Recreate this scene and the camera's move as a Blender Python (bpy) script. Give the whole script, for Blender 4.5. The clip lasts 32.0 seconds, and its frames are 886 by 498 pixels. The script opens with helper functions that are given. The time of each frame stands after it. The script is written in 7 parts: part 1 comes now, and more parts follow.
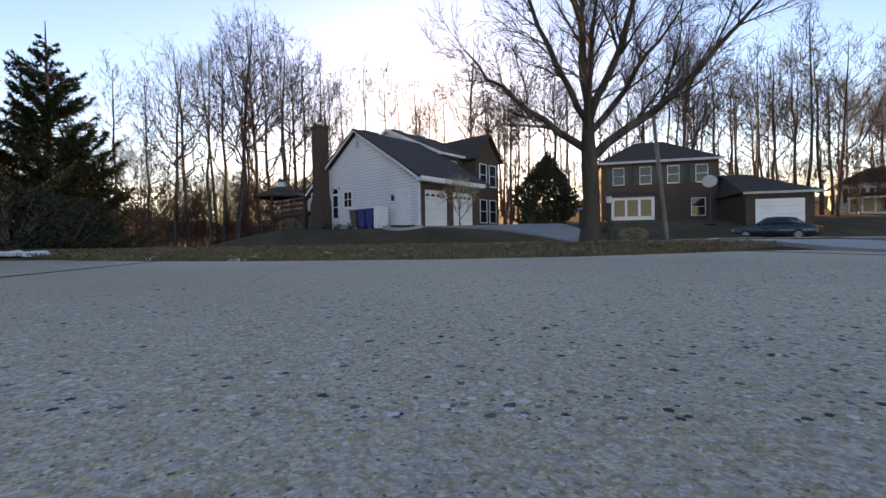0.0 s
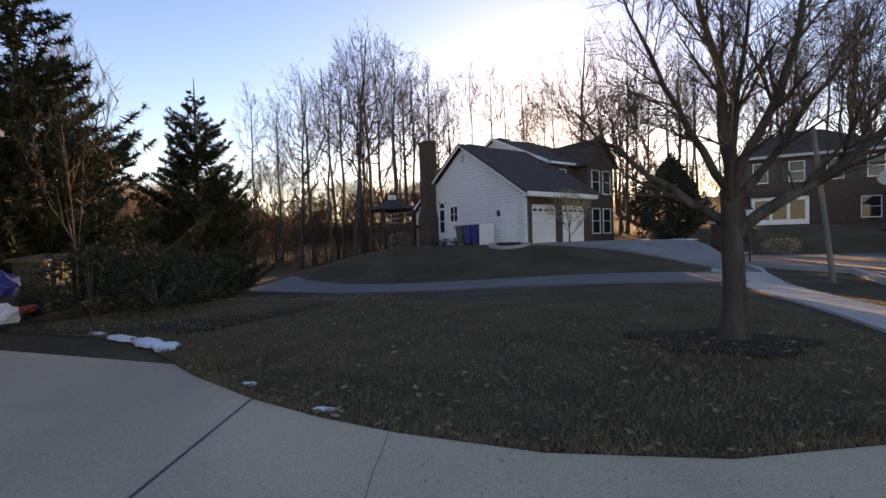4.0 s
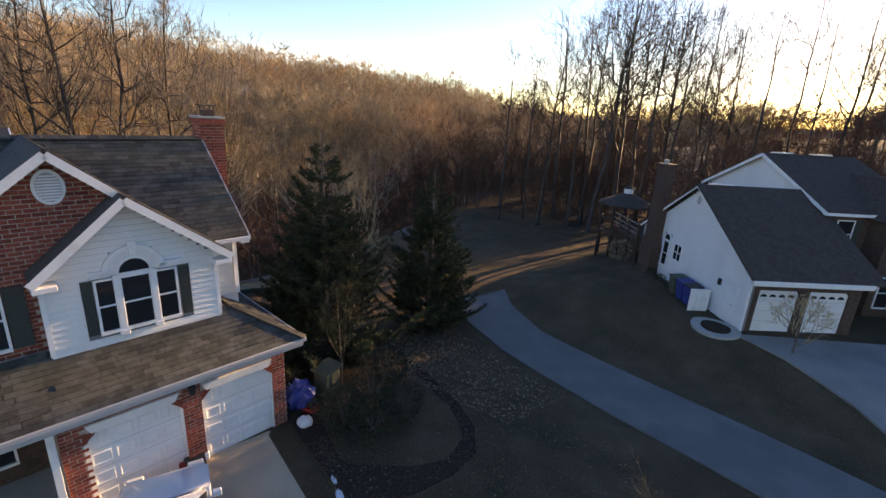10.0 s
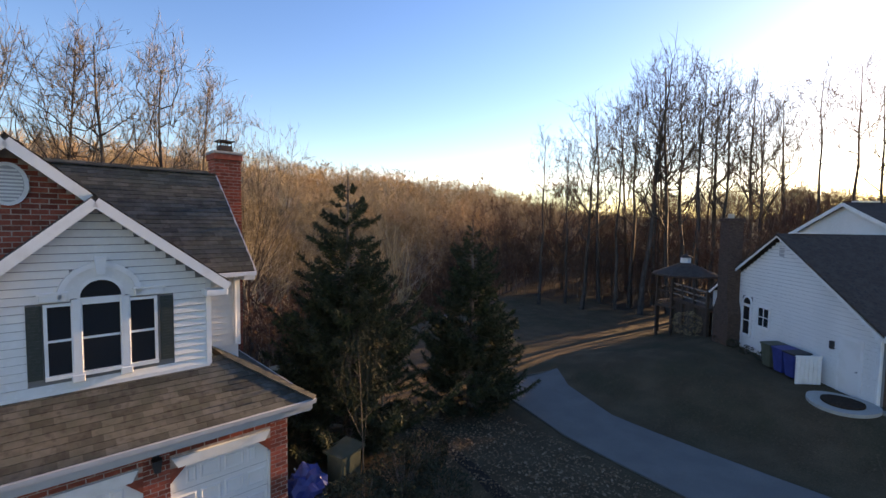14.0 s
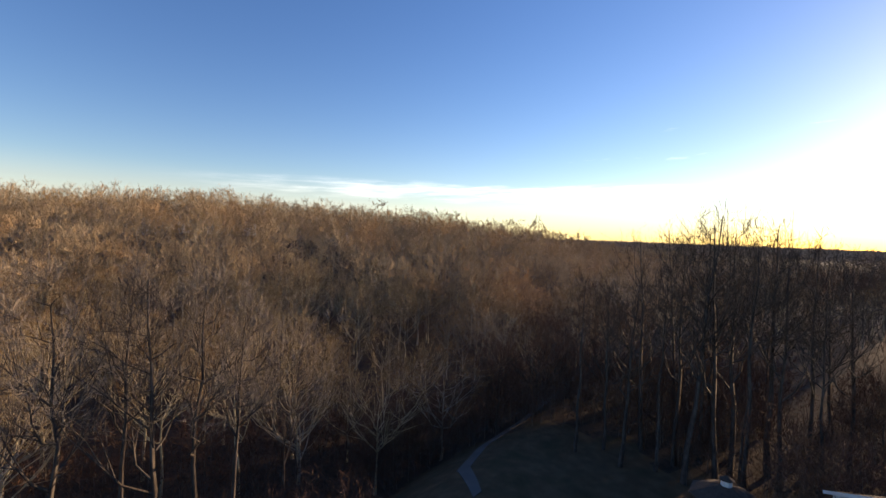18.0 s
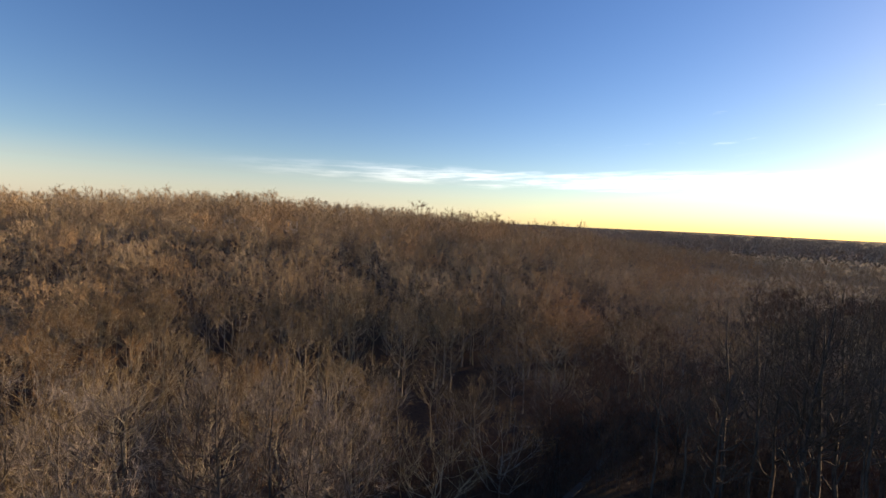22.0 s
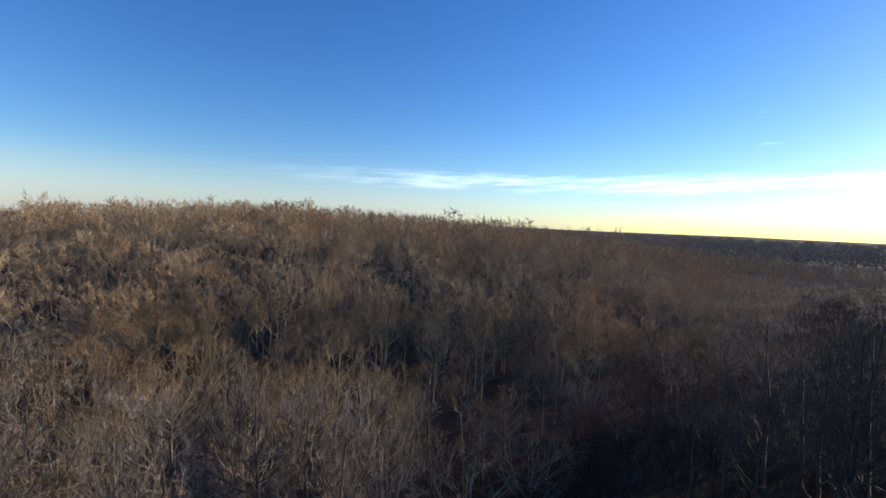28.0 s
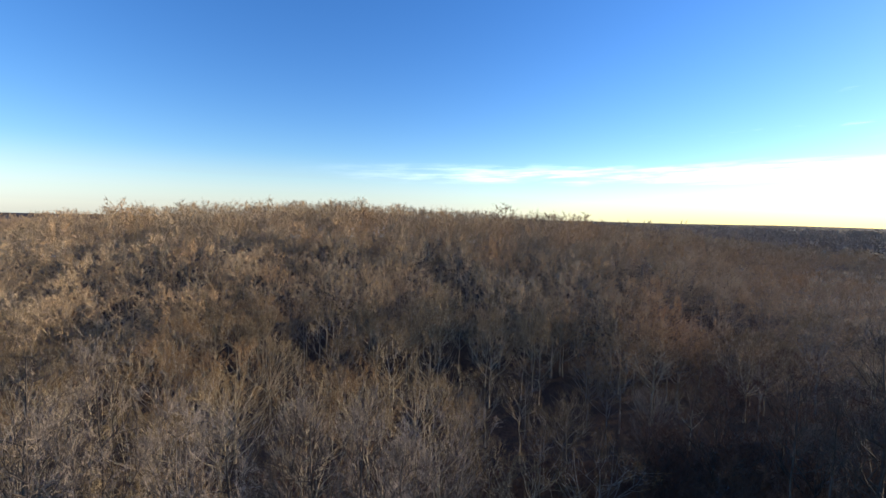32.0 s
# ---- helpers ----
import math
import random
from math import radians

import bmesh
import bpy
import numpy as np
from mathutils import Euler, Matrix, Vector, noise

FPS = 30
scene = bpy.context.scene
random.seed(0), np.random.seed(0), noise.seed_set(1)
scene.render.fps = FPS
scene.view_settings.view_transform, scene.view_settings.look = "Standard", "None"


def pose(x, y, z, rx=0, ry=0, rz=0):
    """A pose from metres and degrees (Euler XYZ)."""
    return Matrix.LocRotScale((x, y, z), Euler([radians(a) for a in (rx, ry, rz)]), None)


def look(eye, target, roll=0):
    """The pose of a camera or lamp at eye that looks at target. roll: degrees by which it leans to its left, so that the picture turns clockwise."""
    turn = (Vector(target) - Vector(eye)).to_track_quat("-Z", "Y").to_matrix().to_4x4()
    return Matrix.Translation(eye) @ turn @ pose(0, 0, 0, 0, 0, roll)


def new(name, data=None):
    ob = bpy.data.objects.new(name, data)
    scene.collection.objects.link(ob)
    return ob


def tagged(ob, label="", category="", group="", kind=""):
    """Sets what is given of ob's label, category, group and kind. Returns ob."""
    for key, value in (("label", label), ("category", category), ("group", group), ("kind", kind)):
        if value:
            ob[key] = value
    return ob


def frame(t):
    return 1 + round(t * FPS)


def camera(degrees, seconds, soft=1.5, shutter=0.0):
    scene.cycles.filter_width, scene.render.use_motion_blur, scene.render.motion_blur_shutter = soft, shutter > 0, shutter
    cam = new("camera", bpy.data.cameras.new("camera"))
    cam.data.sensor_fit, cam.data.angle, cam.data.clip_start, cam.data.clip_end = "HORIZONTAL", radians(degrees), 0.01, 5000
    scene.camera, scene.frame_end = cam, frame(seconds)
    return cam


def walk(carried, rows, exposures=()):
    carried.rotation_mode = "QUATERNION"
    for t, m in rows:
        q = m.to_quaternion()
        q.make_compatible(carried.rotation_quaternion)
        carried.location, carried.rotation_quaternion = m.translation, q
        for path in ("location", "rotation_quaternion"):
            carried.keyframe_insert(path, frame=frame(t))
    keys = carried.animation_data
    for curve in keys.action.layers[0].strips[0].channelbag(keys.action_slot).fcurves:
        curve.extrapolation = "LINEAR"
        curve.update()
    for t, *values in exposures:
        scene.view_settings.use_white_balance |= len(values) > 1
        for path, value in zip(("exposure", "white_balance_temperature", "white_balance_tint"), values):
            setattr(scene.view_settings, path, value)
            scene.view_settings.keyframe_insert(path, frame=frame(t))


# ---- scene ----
import itertools

cam = camera(89.56, 32.0)
# seconds, stops, kelvin, tint
EXPOSURES = [(0, 1.73, 12450, 29), (1.5, 1.65, 13550, 31), (2.5, 1.5, 13450, 35), (3.5, 1.5, 13250, 35), (4.5, 1.45, 12000, 27), (7, 1.3, 9450, 26), (9, 1.3, 9350, 25), (10, 1.45, 9350, 25), (11, 1.35, 9250, 24), (12, 1.25, 9200, 23), (14.5, 1.43, 9200, 24), (17, 1.25, 7900, 21), (18, 0.62, 7650, 22), (19, 0.32, 7700, 24), (21, 0.32, 7600, 22), (25, 0.42, 6650, 16), (27.5, 0.32, 5800, 13), (29.3, 0.37, 5700, 13), (30, 0.82, 6000, 13), (31, 0.77, 5900, 12), (32, 0.67, 5900, 12)]
# the drone's path: seconds, x, y, z, pitch, roll, yaw
PATH = [
    (0.0, -0.20, -0.55, 0.12, -1.00, 0.90, 4.10),
    (0.5, -0.10, -0.45, 0.11, 0.00, -2.30, 4.70),
    (1.0, 0.10, -0.25, 0.12, -0.72, -3.70, 5.40),
    (1.5, 0.00, -0.02, 0.31, -0.70, -1.40, 6.40),
    (2.0, -0.08, 0.04, 0.56, -0.65, 1.00, 7.30),
    (2.5, -0.18, -0.10, 0.69, -1.22, 0.80, 6.90),
    (3.0, -0.20, -0.25, 0.87, -1.40, 0.00, 7.10),
    (3.5, -0.16, -0.42, 1.16, -1.15, -1.60, 7.50),
    (4.0, -0.16, -0.06, 1.18, -1.23, 1.50, 17.90),
    (4.5, 0.04, -0.07, 1.47, 1.11, 0.66, 35.31),
    (6.5, 1.40, 0.07, 3.98, -0.42, 0.07, 47.04),
    (7.0, 1.47, 0.12, 4.83, -1.46, -0.24, 47.24),
    (7.5, 1.58, 0.07, 5.54, -1.55, -0.67, 47.70),
    (8.0, 1.89, 0.02, 6.29, -1.92, -0.81, 48.55),
    (8.5, 2.15, -0.01, 6.94, -2.07, -0.90, 49.06),
    (9.0, 2.42, -0.00, 7.63, -2.50, -1.24, 49.71),
    (9.5, 2.77, -0.06, 8.13, -2.27, -1.18, 50.60),
    (10.0, 2.38, 0.06, 9.25, -16.78, -3.17, 51.12),
    (10.5, 2.63, 0.30, 8.88, -8.39, -1.96, 52.14),
    (11.0, 2.81, 0.69, 8.41, -2.22, -1.31, 53.49),
    (11.5, 2.56, 0.99, 8.22, -1.94, -10.92, 53.93),
    (12.0, 2.04, 1.02, 7.92, -2.65, -2.55, 54.12),
    (12.5, 1.60, 1.03, 7.58, -2.99, 1.12, 53.71),
    (13.0, 1.24, 1.09, 7.19, -3.43, -0.18, 53.77),
    (13.5, 0.97, 1.19, 6.91, -3.94, -0.93, 54.39),
    (14.0, 0.64, 1.22, 6.88, -3.49, -0.85, 55.02),
    (14.5, 0.40, 1.25, 7.03, -0.17, -0.71, 55.43),
    (16.5, 1.58, 2.44, 12.20, -7.86, -1.01, 59.24),
    (17.0, 1.46, 2.51, 14.02, -5.79, -0.19, 60.01),
    (17.5, 1.22, 2.70, 17.04, -1.94, -2.59, 61.22),
    (18.0, 1.23, 2.95, 19.53, -1.98, -2.01, 62.29),
    (18.5, -0.20, 2.56, 21.46, -2.52, -2.71, 63.11),
    (19.0, -1.21, 2.28, 22.82, -3.14, 0.89, 63.38),
    (19.5, -1.95, 2.04, 23.99, -3.24, 5.93, 63.77),
    (20.0, -2.14, 1.84, 25.03, -3.19, 4.79, 63.82),
    (20.5, -2.33, 1.71, 25.86, -3.66, 3.43, 64.18),
    (21.0, -2.27, 1.42, 26.48, -3.12, -1.47, 64.02),
    (21.5, -2.55, 1.49, 26.81, -3.73, -2.88, 65.48),
    (22.0, -2.92, 1.38, 26.90, -3.99, -2.70, 66.60),
    (22.5, -3.30, 1.12, 26.85, -3.97, -2.54, 67.22),
    (23.0, -3.39, 1.00, 26.90, -3.96, -2.34, 68.13),
    (23.5, -3.86, 0.74, 26.73, -4.34, -2.05, 68.23),
    (24.0, -4.29, 0.47, 26.61, -4.51, 3.25, 68.20),
    (24.5, -4.70, 0.29, 26.36, -3.70, 11.11, 68.55),
    (25.0, -4.69, 0.42, 26.19, -4.17, 10.89, 68.78),
    (25.5, -4.33, 0.63, 26.06, -5.10, 8.33, 69.58),
    (27.5, -2.49, 1.39, 27.30, -2.88, -2.20, 70.85),
    (28.0, -2.23, 1.36, 27.58, -3.48, -2.39, 70.75),
    (28.5, -1.97, 1.37, 27.85, -3.68, -1.88, 70.51),
    (29.0, -2.03, 1.41, 27.90, -4.45, -1.95, 71.83),
    (29.5, -2.35, 1.61, 27.90, -7.44, -1.50, 74.19),
    (30.0, -2.69, 1.70, 28.14, -12.41, -1.97, 75.77),
    (30.5, -2.89, 1.62, 28.22, -9.48, -1.73, 75.03),
    (31.0, -3.27, 1.49, 28.35, -8.10, -0.71, 73.49),
    (31.5, -4.04, 1.47, 28.35, -7.86, -0.61, 75.07),
    (32.0, -4.60, 1.50, 28.23, -4.32, -1.30, 77.20),
]
walk(cam, [(t, pose(x, y, z, 90 + p, r, w)) for t, x, y, z, p, r, w in PATH], EXPOSURES)

# ---- light ----
SUN_AZ, SUN_EL = 4.6, 11.3      # degrees west of +y, above the horizon
world = bpy.data.worlds.new("sky")
scene.world = world
world.use_nodes = True
wn = world.node_tree.nodes
wl = world.node_tree.links
sky = wn.new("ShaderNodeTexSky")
sky.sky_type = "NISHITA"
sky.sun_disc = False
sky.sun_elevation = radians(SUN_EL)
sky.sun_rotation = radians(-SUN_AZ)
sky.air_density, sky.dust_density, sky.ozone_density = 1.0, 0.2, 3.2
wn["Background"].inputs[1].default_value = 0.15
# thin streaks of cloud low over the hills


def calc(op, *vals, clamp=False):
    n = wn.new("ShaderNodeMath")
    n.operation, n.use_clamp = op, clamp
    for i, v in enumerate(vals):
        if isinstance(v, (int, float)):
            n.inputs[i].default_value = v
        else:
            wl.new(v, n.inputs[i])
    return n.outputs[0]


def ramp(v, lo, hi):
    n = wn.new("ShaderNodeMapRange")
    n.interpolation_type = "SMOOTHSTEP"
    n.inputs["From Min"].default_value, n.inputs["From Max"].default_value = lo, hi
    wl.new(v, n.inputs["Value"])
    return n.outputs[0]


tc = wn.new("ShaderNodeTexCoord")
sep = wn.new("ShaderNodeSeparateXYZ")
wl.new(tc.outputs["Generated"], sep.inputs[0])
az_ = calc("ARCTAN2", calc("MULTIPLY", sep.outputs["X"], -1.0), sep.outputs["Y"])
el_ = sep.outputs["Z"]
comb = wn.new("ShaderNodeCombineXYZ")
wl.new(calc("MULTIPLY", az_, 3.0), comb.inputs[0])
wl.new(calc("ADD", calc("MULTIPLY", el_, 26.0), calc("MULTIPLY", az_, 0.9)), comb.inputs[1])
cn = wn.new("ShaderNodeTexNoise")
cn.inputs["Scale"].default_value, cn.inputs["Detail"].default_value, cn.inputs["Roughness"].default_value = 1.5, 6.0, 0.6
wl.new(comb.outputs[0], cn.inputs["Vector"])
wisp = cn.outputs["Fac"]
shift = calc("MULTIPLY", calc("SUBTRACT", wisp, 0.5), 0.05)
lift = calc("ADD", el_, shift)
streak = calc("MULTIPLY", ramp(lift, 0.068, 0.088), calc("SUBTRACT", 1.0, ramp(lift, 0.1, 0.116)))
streak = calc("MULTIPLY", streak, calc("SUBTRACT", 1.0, ramp(az_, 1.0, 1.72)))
comb2 = wn.new("ShaderNodeCombineXYZ")
wl.new(calc("MULTIPLY", az_, 7.0), comb2.inputs[0])
wl.new(calc("ADD", calc("MULTIPLY", el_, 95.0), calc("MULTIPLY", az_, 2.4)), comb2.inputs[1])
cn2 = wn.new("ShaderNodeTexNoise")
cn2.inputs["Scale"].default_value, cn2.inputs["Detail"].default_value, cn2.inputs["Roughness"].default_value = 1.3, 8.0, 0.62
wl.new(comb2.outputs[0], cn2.inputs["Vector"])
strand = ramp(cn2.outputs["Fac"], 0.36, 0.62)
streak = calc("MULTIPLY", calc("MULTIPLY", streak, ramp(wisp, 0.3, 0.56)), calc("ADD", 0.25, calc("MULTIPLY", strand, 1.0)))
puff = calc("MULTIPLY", calc("MULTIPLY", ramp(el_, 0.13, 0.17), calc("SUBTRACT", 1.0, ramp(el_, 0.2, 0.25))), ramp(wisp, 0.6, 0.72))
puff = calc("MULTIPLY", puff, calc("SUBTRACT", 1.0, ramp(az_, 0.6, 1.1)))
cover = calc("ADD", calc("MULTIPLY", streak, 2.6), calc("MULTIPLY", puff, 1.2))
hs = wn.new("ShaderNodeHueSaturation")
wl.new(calc("SUBTRACT", 1.19, calc("MULTIPLY", calc("MULTIPLY", calc("SUBTRACT", 1.0, ramp(el_, 0.0, 0.13)), ramp(az_, 0.75, 1.45)), 0.62)), hs.inputs["Saturation"])
hs.inputs["Hue"].default_value = 0.512
wl.new(sky.outputs[0], hs.inputs["Color"])
cm = wn.new("ShaderNodeVectorMath")
cm.operation = "MULTIPLY_ADD"
cl = wn.new("ShaderNodeCombineXYZ")
for i in range(3):
    wl.new(cover, cl.inputs[i])
wl.new(cl.outputs[0], cm.inputs[0])
cm.inputs[1].default_value = (1.0, 0.96, 0.9)
wl.new(hs.outputs[0], cm.inputs[2])
wl.new(cm.outputs[0], wn["Background"].inputs[0])
sun = new("sun", bpy.data.lights.new("sun", "SUN"))
sun.data.energy, sun.data.angle, sun.data.color = 5.0, radians(0.5), (1.0, 0.805, 0.53)
sa, se = radians(SUN_AZ), radians(SUN_EL)
sun_dir = Vector((-math.sin(sa) * math.cos(se), math.cos(sa) * math.cos(se), math.sin(se)))
sun.matrix_world = look(sun_dir * 100, (0, 0, 0))


# ---- materials ----
def material(name, base, rough=0.8, metal=0.0, var=(), bump=(), coat=0.0, spec=0.5, pick="", spread=0.35):
    """A surface: base colour, and layers var of (colour, noise scale, low, high, stretch) mixed over it; bump of (scale, strength, distance)."""
    m = bpy.data.materials.new(name)
    m.use_nodes = True
    nt = m.node_tree
    n, l = nt.nodes, nt.links
    b = n["Principled BSDF"]
    b.inputs["Roughness"].default_value = rough
    b.inputs["Metallic"].default_value = metal
    b.inputs["Specular IOR Level"].default_value = spec
    b.inputs["Coat Weight"].default_value = coat
    geo = n.new("ShaderNodeNewGeometry")
    last = None
    for col, scale, lo, hi, stretch in var:
        mp = n.new("ShaderNodeMapping")
        mp.inputs["Scale"].default_value = stretch
        l.new(geo.outputs["Position"], mp.inputs["Vector"])
        tx = n.new("ShaderNodeTexNoise")
        tx.inputs["Scale"].default_value = scale
        tx.inputs["Detail"].default_value = 4.0
        l.new(mp.outputs[0], tx.inputs["Vector"])
        rg = n.new("ShaderNodeMapRange")
        rg.inputs["From Min"].default_value, rg.inputs["From Max"].default_value = lo, hi
        l.new(tx.outputs["Fac"], rg.inputs["Value"])
        mx = n.new("ShaderNodeMix")
        mx.data_type = "RGBA"
        l.new(rg.outputs[0], mx.inputs["Factor"])
        if last:
            l.new(last, mx.inputs["A"])
        else:
            mx.inputs["A"].default_value = (*base, 1)
        mx.inputs["B"].default_value = (*col, 1)
        last = mx.outputs["Result"]
    if pick:
        src = geo.outputs["Random Per Island"] if pick == "island" else n.new("ShaderNodeObjectInfo").outputs["Random"]
        rg = n.new("ShaderNodeMapRange")
        rg.inputs["To Min"].default_value, rg.inputs["To Max"].default_value = 1 - spread, 1 + spread
        l.new(src, rg.inputs["Value"])
        hv = n.new("ShaderNodeHueSaturation")
        l.new(rg.outputs[0], hv.inputs["Value"])
        if last:
            l.new(last, hv.inputs["Color"])
        else:
            hv.inputs["Color"].default_value = (*base, 1)
        last = hv.outputs[0]
    if last:
        l.new(last, b.inputs["Base Color"])
    else:
        b.inputs["Base Color"].default_value = (*base, 1)
    prev = None
    for scale, strength, dist in bump:
        tx = n.new("ShaderNodeTexNoise")
        tx.inputs["Scale"].default_value = scale
        tx.inputs["Detail"].default_value = 3.0
        l.new(geo.outputs["Position"], tx.inputs["Vector"])
        bp = n.new("ShaderNodeBump")
        bp.inputs["Strength"].default_value, bp.inputs["Distance"].default_value = strength, dist
        l.new(tx.outputs["Fac"], bp.inputs["Height"])
        if prev:
            l.new(prev, bp.inputs["Normal"])
        prev = bp.outputs[0]
    if prev:
        l.new(prev, b.inputs["Normal"])
    return m


ONE = (1, 1, 1)
M = {}
M["lawn"] = material("lawn", (0.105, 0.068, 0.04), 0.95, var=[((0.145, 0.098, 0.058), 0.9, 0.4, 0.65, ONE), ((0.07, 0.056, 0.03), 0.35, 0.45, 0.7, ONE), ((0.165, 0.115, 0.07), 14, 0.55, 0.75, ONE), ((0.03, 0.023, 0.013), 40, 0.5, 0.8, ONE)], bump=[(30, 0.6, 0.04), (120, 0.5, 0.02)], spec=0.1)
M["litter"] = material("leaf_litter", (0.075, 0.05, 0.036), 0.95, var=[((0.1, 0.066, 0.046), 0.25, 0.4, 0.7, ONE), ((0.045, 0.032, 0.025), 2.5, 0.45, 0.7, ONE), ((0.15, 0.105, 0.07), 18, 0.6, 0.8, ONE)], bump=[(6, 0.7, 0.1), (40, 0.5, 0.03)], spec=0.1)
M["concrete"] = material("driveway_concrete", (0.57, 0.425, 0.29), 0.9, var=[((0.48, 0.36, 0.248), 0.6, 0.4, 0.65, ONE), ((0.62, 0.485, 0.355), 260, 0.54, 0.66, ONE), ((0.12, 0.105, 0.095), 190, 0.61, 0.68, ONE), ((0.36, 0.265, 0.195), 0.25, 0.55, 0.75, ONE)], bump=[(420, 0.35, 0.002)], spec=0.15)


def aggregate(m, scale, low, high, warm):
    """Gives the surface stones of many tints: random cells that lighten, darken and warm the colour."""
    n, l = m.node_tree.nodes, m.node_tree.links
    b = n["Principled BSDF"]
    old = b.inputs["Base Color"].links[0].from_socket
    geo = n.new("ShaderNodeNewGeometry")
    for k in (1.0, 2.3):
        vo = n.new("ShaderNodeTexVoronoi")
        vo.inputs["Scale"].default_value = scale * k
        l.new(geo.outputs["Position"], vo.inputs["Vector"])
        sp = n.new("ShaderNodeSeparateColor")
        l.new(vo.outputs["Color"], sp.inputs[0])
        val = n.new("ShaderNodeMapRange")
        val.inputs["To Min"].default_value, val.inputs["To Max"].default_value = low, high
        l.new(sp.outputs[0], val.inputs["Value"])
        sat = n.new("ShaderNodeMapRange")
        sat.inputs["To Min"].default_value, sat.inputs["To Max"].default_value = 1 - warm, 1 + warm
        l.new(sp.outputs[1], sat.inputs["Value"])
        hv = n.new("ShaderNodeHueSaturation")
        l.new(val.outputs[0], hv.inputs["Value"])
        l.new(sat.outputs[0], hv.inputs["Saturation"])
        l.new(old, hv.inputs["Color"])
        old = hv.outputs[0]
    l.new(old, b.inputs["Base Color"])


def stone_tints(m, stops):
    """Each stone takes one of a few tints."""
    n, l = m.node_tree.nodes, m.node_tree.links
    cr = n.new("ShaderNodeValToRGB")
    cr.color_ramp.interpolation = "CONSTANT"
    for k, (at, col) in enumerate(stops):
        e = cr.color_ramp.elements[k] if k < 2 else cr.color_ramp.elements.new(at)
        e.position, e.color = at, (*col, 1)
    l.new(n.new("ShaderNodeNewGeometry").outputs["Random Per Island"], cr.inputs[0])
    l.new(cr.outputs[0], n["Principled BSDF"].inputs["Base Color"])


aggregate(M["concrete"], 190, 0.8, 1.2, 0.25)
M["walk"] = material("sidewalk_concrete", (0.36, 0.34, 0.3), 0.85, var=[((0.34, 0.32, 0.29), 1.2, 0.4, 0.65, ONE), ((0.5, 0.48, 0.44), 60, 0.5, 0.75, ONE)], bump=[(150, 0.4, 0.004)], spec=0.3)
M["grey_drive"] = material("worn_grey_concrete", (0.24, 0.225, 0.205), 0.9, var=[((0.18, 0.17, 0.155), 0.7, 0.4, 0.65, ONE), ((0.3, 0.285, 0.26), 70, 0.5, 0.7, ONE)], bump=[(150, 0.4, 0.004)], spec=0.2)
M["lane"] = material("worn_asphalt", (0.155, 0.143, 0.128), 0.88, var=[((0.19, 0.175, 0.155), 0.8, 0.4, 0.7, ONE), ((0.115, 0.108, 0.1), 45, 0.5, 0.75, ONE), ((0.12, 0.112, 0.103), 0.3, 0.5, 0.66, ONE)], bump=[(120, 0.5, 0.006)], spec=0.3)
M["asphalt"] = material("asphalt", (0.095, 0.09, 0.085), 0.85, var=[((0.125, 0.12, 0.113), 0.8, 0.4, 0.7, ONE), ((0.07, 0.07, 0.075), 60, 0.5, 0.75, ONE), ((0.2, 0.2, 0.2), 90, 0.62, 0.75, ONE)], bump=[(120, 0.5, 0.006)], spec=0.4)
BRICK_VAR = [((0.24, 0.055, 0.035), 7, 0.4, 0.62, ONE), ((0.33, 0.1, 0.065), 11, 0.52, 0.72, ONE), ((0.16, 0.05, 0.04), 33, 0.6, 0.8, ONE)]
M["brick"] = material("red_brick", (0.28, 0.065, 0.04), 0.85, var=BRICK_VAR, bump=[(90, 0.4, 0.005)], spec=0.2, pick="object")
M["bricks"] = material("red_bricks", (0.28, 0.065, 0.04), 0.85, var=BRICK_VAR, bump=[(90, 0.4, 0.005)], spec=0.2, pick="island")
M["mortar"] = material("brick_mortar", (0.46, 0.37, 0.32), 0.95, var=[((0.26, 0.19, 0.16), 6, 0.4, 0.7, ONE)], bump=[(120, 0.4, 0.004)], spec=0.2)
M["brick_dim"] = material("brown_brick", (0.1, 0.062, 0.047), 0.85, var=[((0.068, 0.042, 0.034), 5, 0.4, 0.65, (1, 1, 3)), ((0.13, 0.088, 0.07), 9, 0.5, 0.7, (1, 1, 3))], bump=[(50, 0.4, 0.006)], spec=0.2)
M["siding"] = material("white_vinyl_siding", (0.74, 0.73, 0.7), 0.55, var=[((0.66, 0.65, 0.62), 0.8, 0.45, 0.75, (1, 1, 0.4)), ((0.78, 0.77, 0.75), 12, 0.5, 0.8, ONE)], bump=[(60, 0.15, 0.003)], spec=0.4)
M["trim"] = material("white_trim_paint", (0.78, 0.77, 0.75), 0.5, var=[((0.68, 0.66, 0.63), 3, 0.5, 0.75, ONE)], spec=0.4)
SHINGLE_VAR = [((0.088, 0.083, 0.073), 3, 0.4, 0.62, ONE), ((0.052, 0.048, 0.044), 9, 0.5, 0.7, ONE), ((0.072, 0.073, 0.052), 0.5, 0.5, 0.75, ONE)]
M["shingle"] = material("grey_brown_shingle", (0.064, 0.064, 0.054), 0.95, var=SHINGLE_VAR, bump=[(160, 0.6, 0.006)], spec=0.2, pick="object", spread=0.32)
M["shingles"] = material("grey_brown_shingles", (0.064, 0.064, 0.054), 0.95, var=SHINGLE_VAR, bump=[(160, 0.6, 0.006)], spec=0.2, pick="island", spread=0.32)
M["roof_felt"] = material("roof_felt", (0.09, 0.08, 0.07), 0.95, var=SHINGLE_VAR[1:2], bump=[(120, 0.4, 0.005)], spec=0.2)
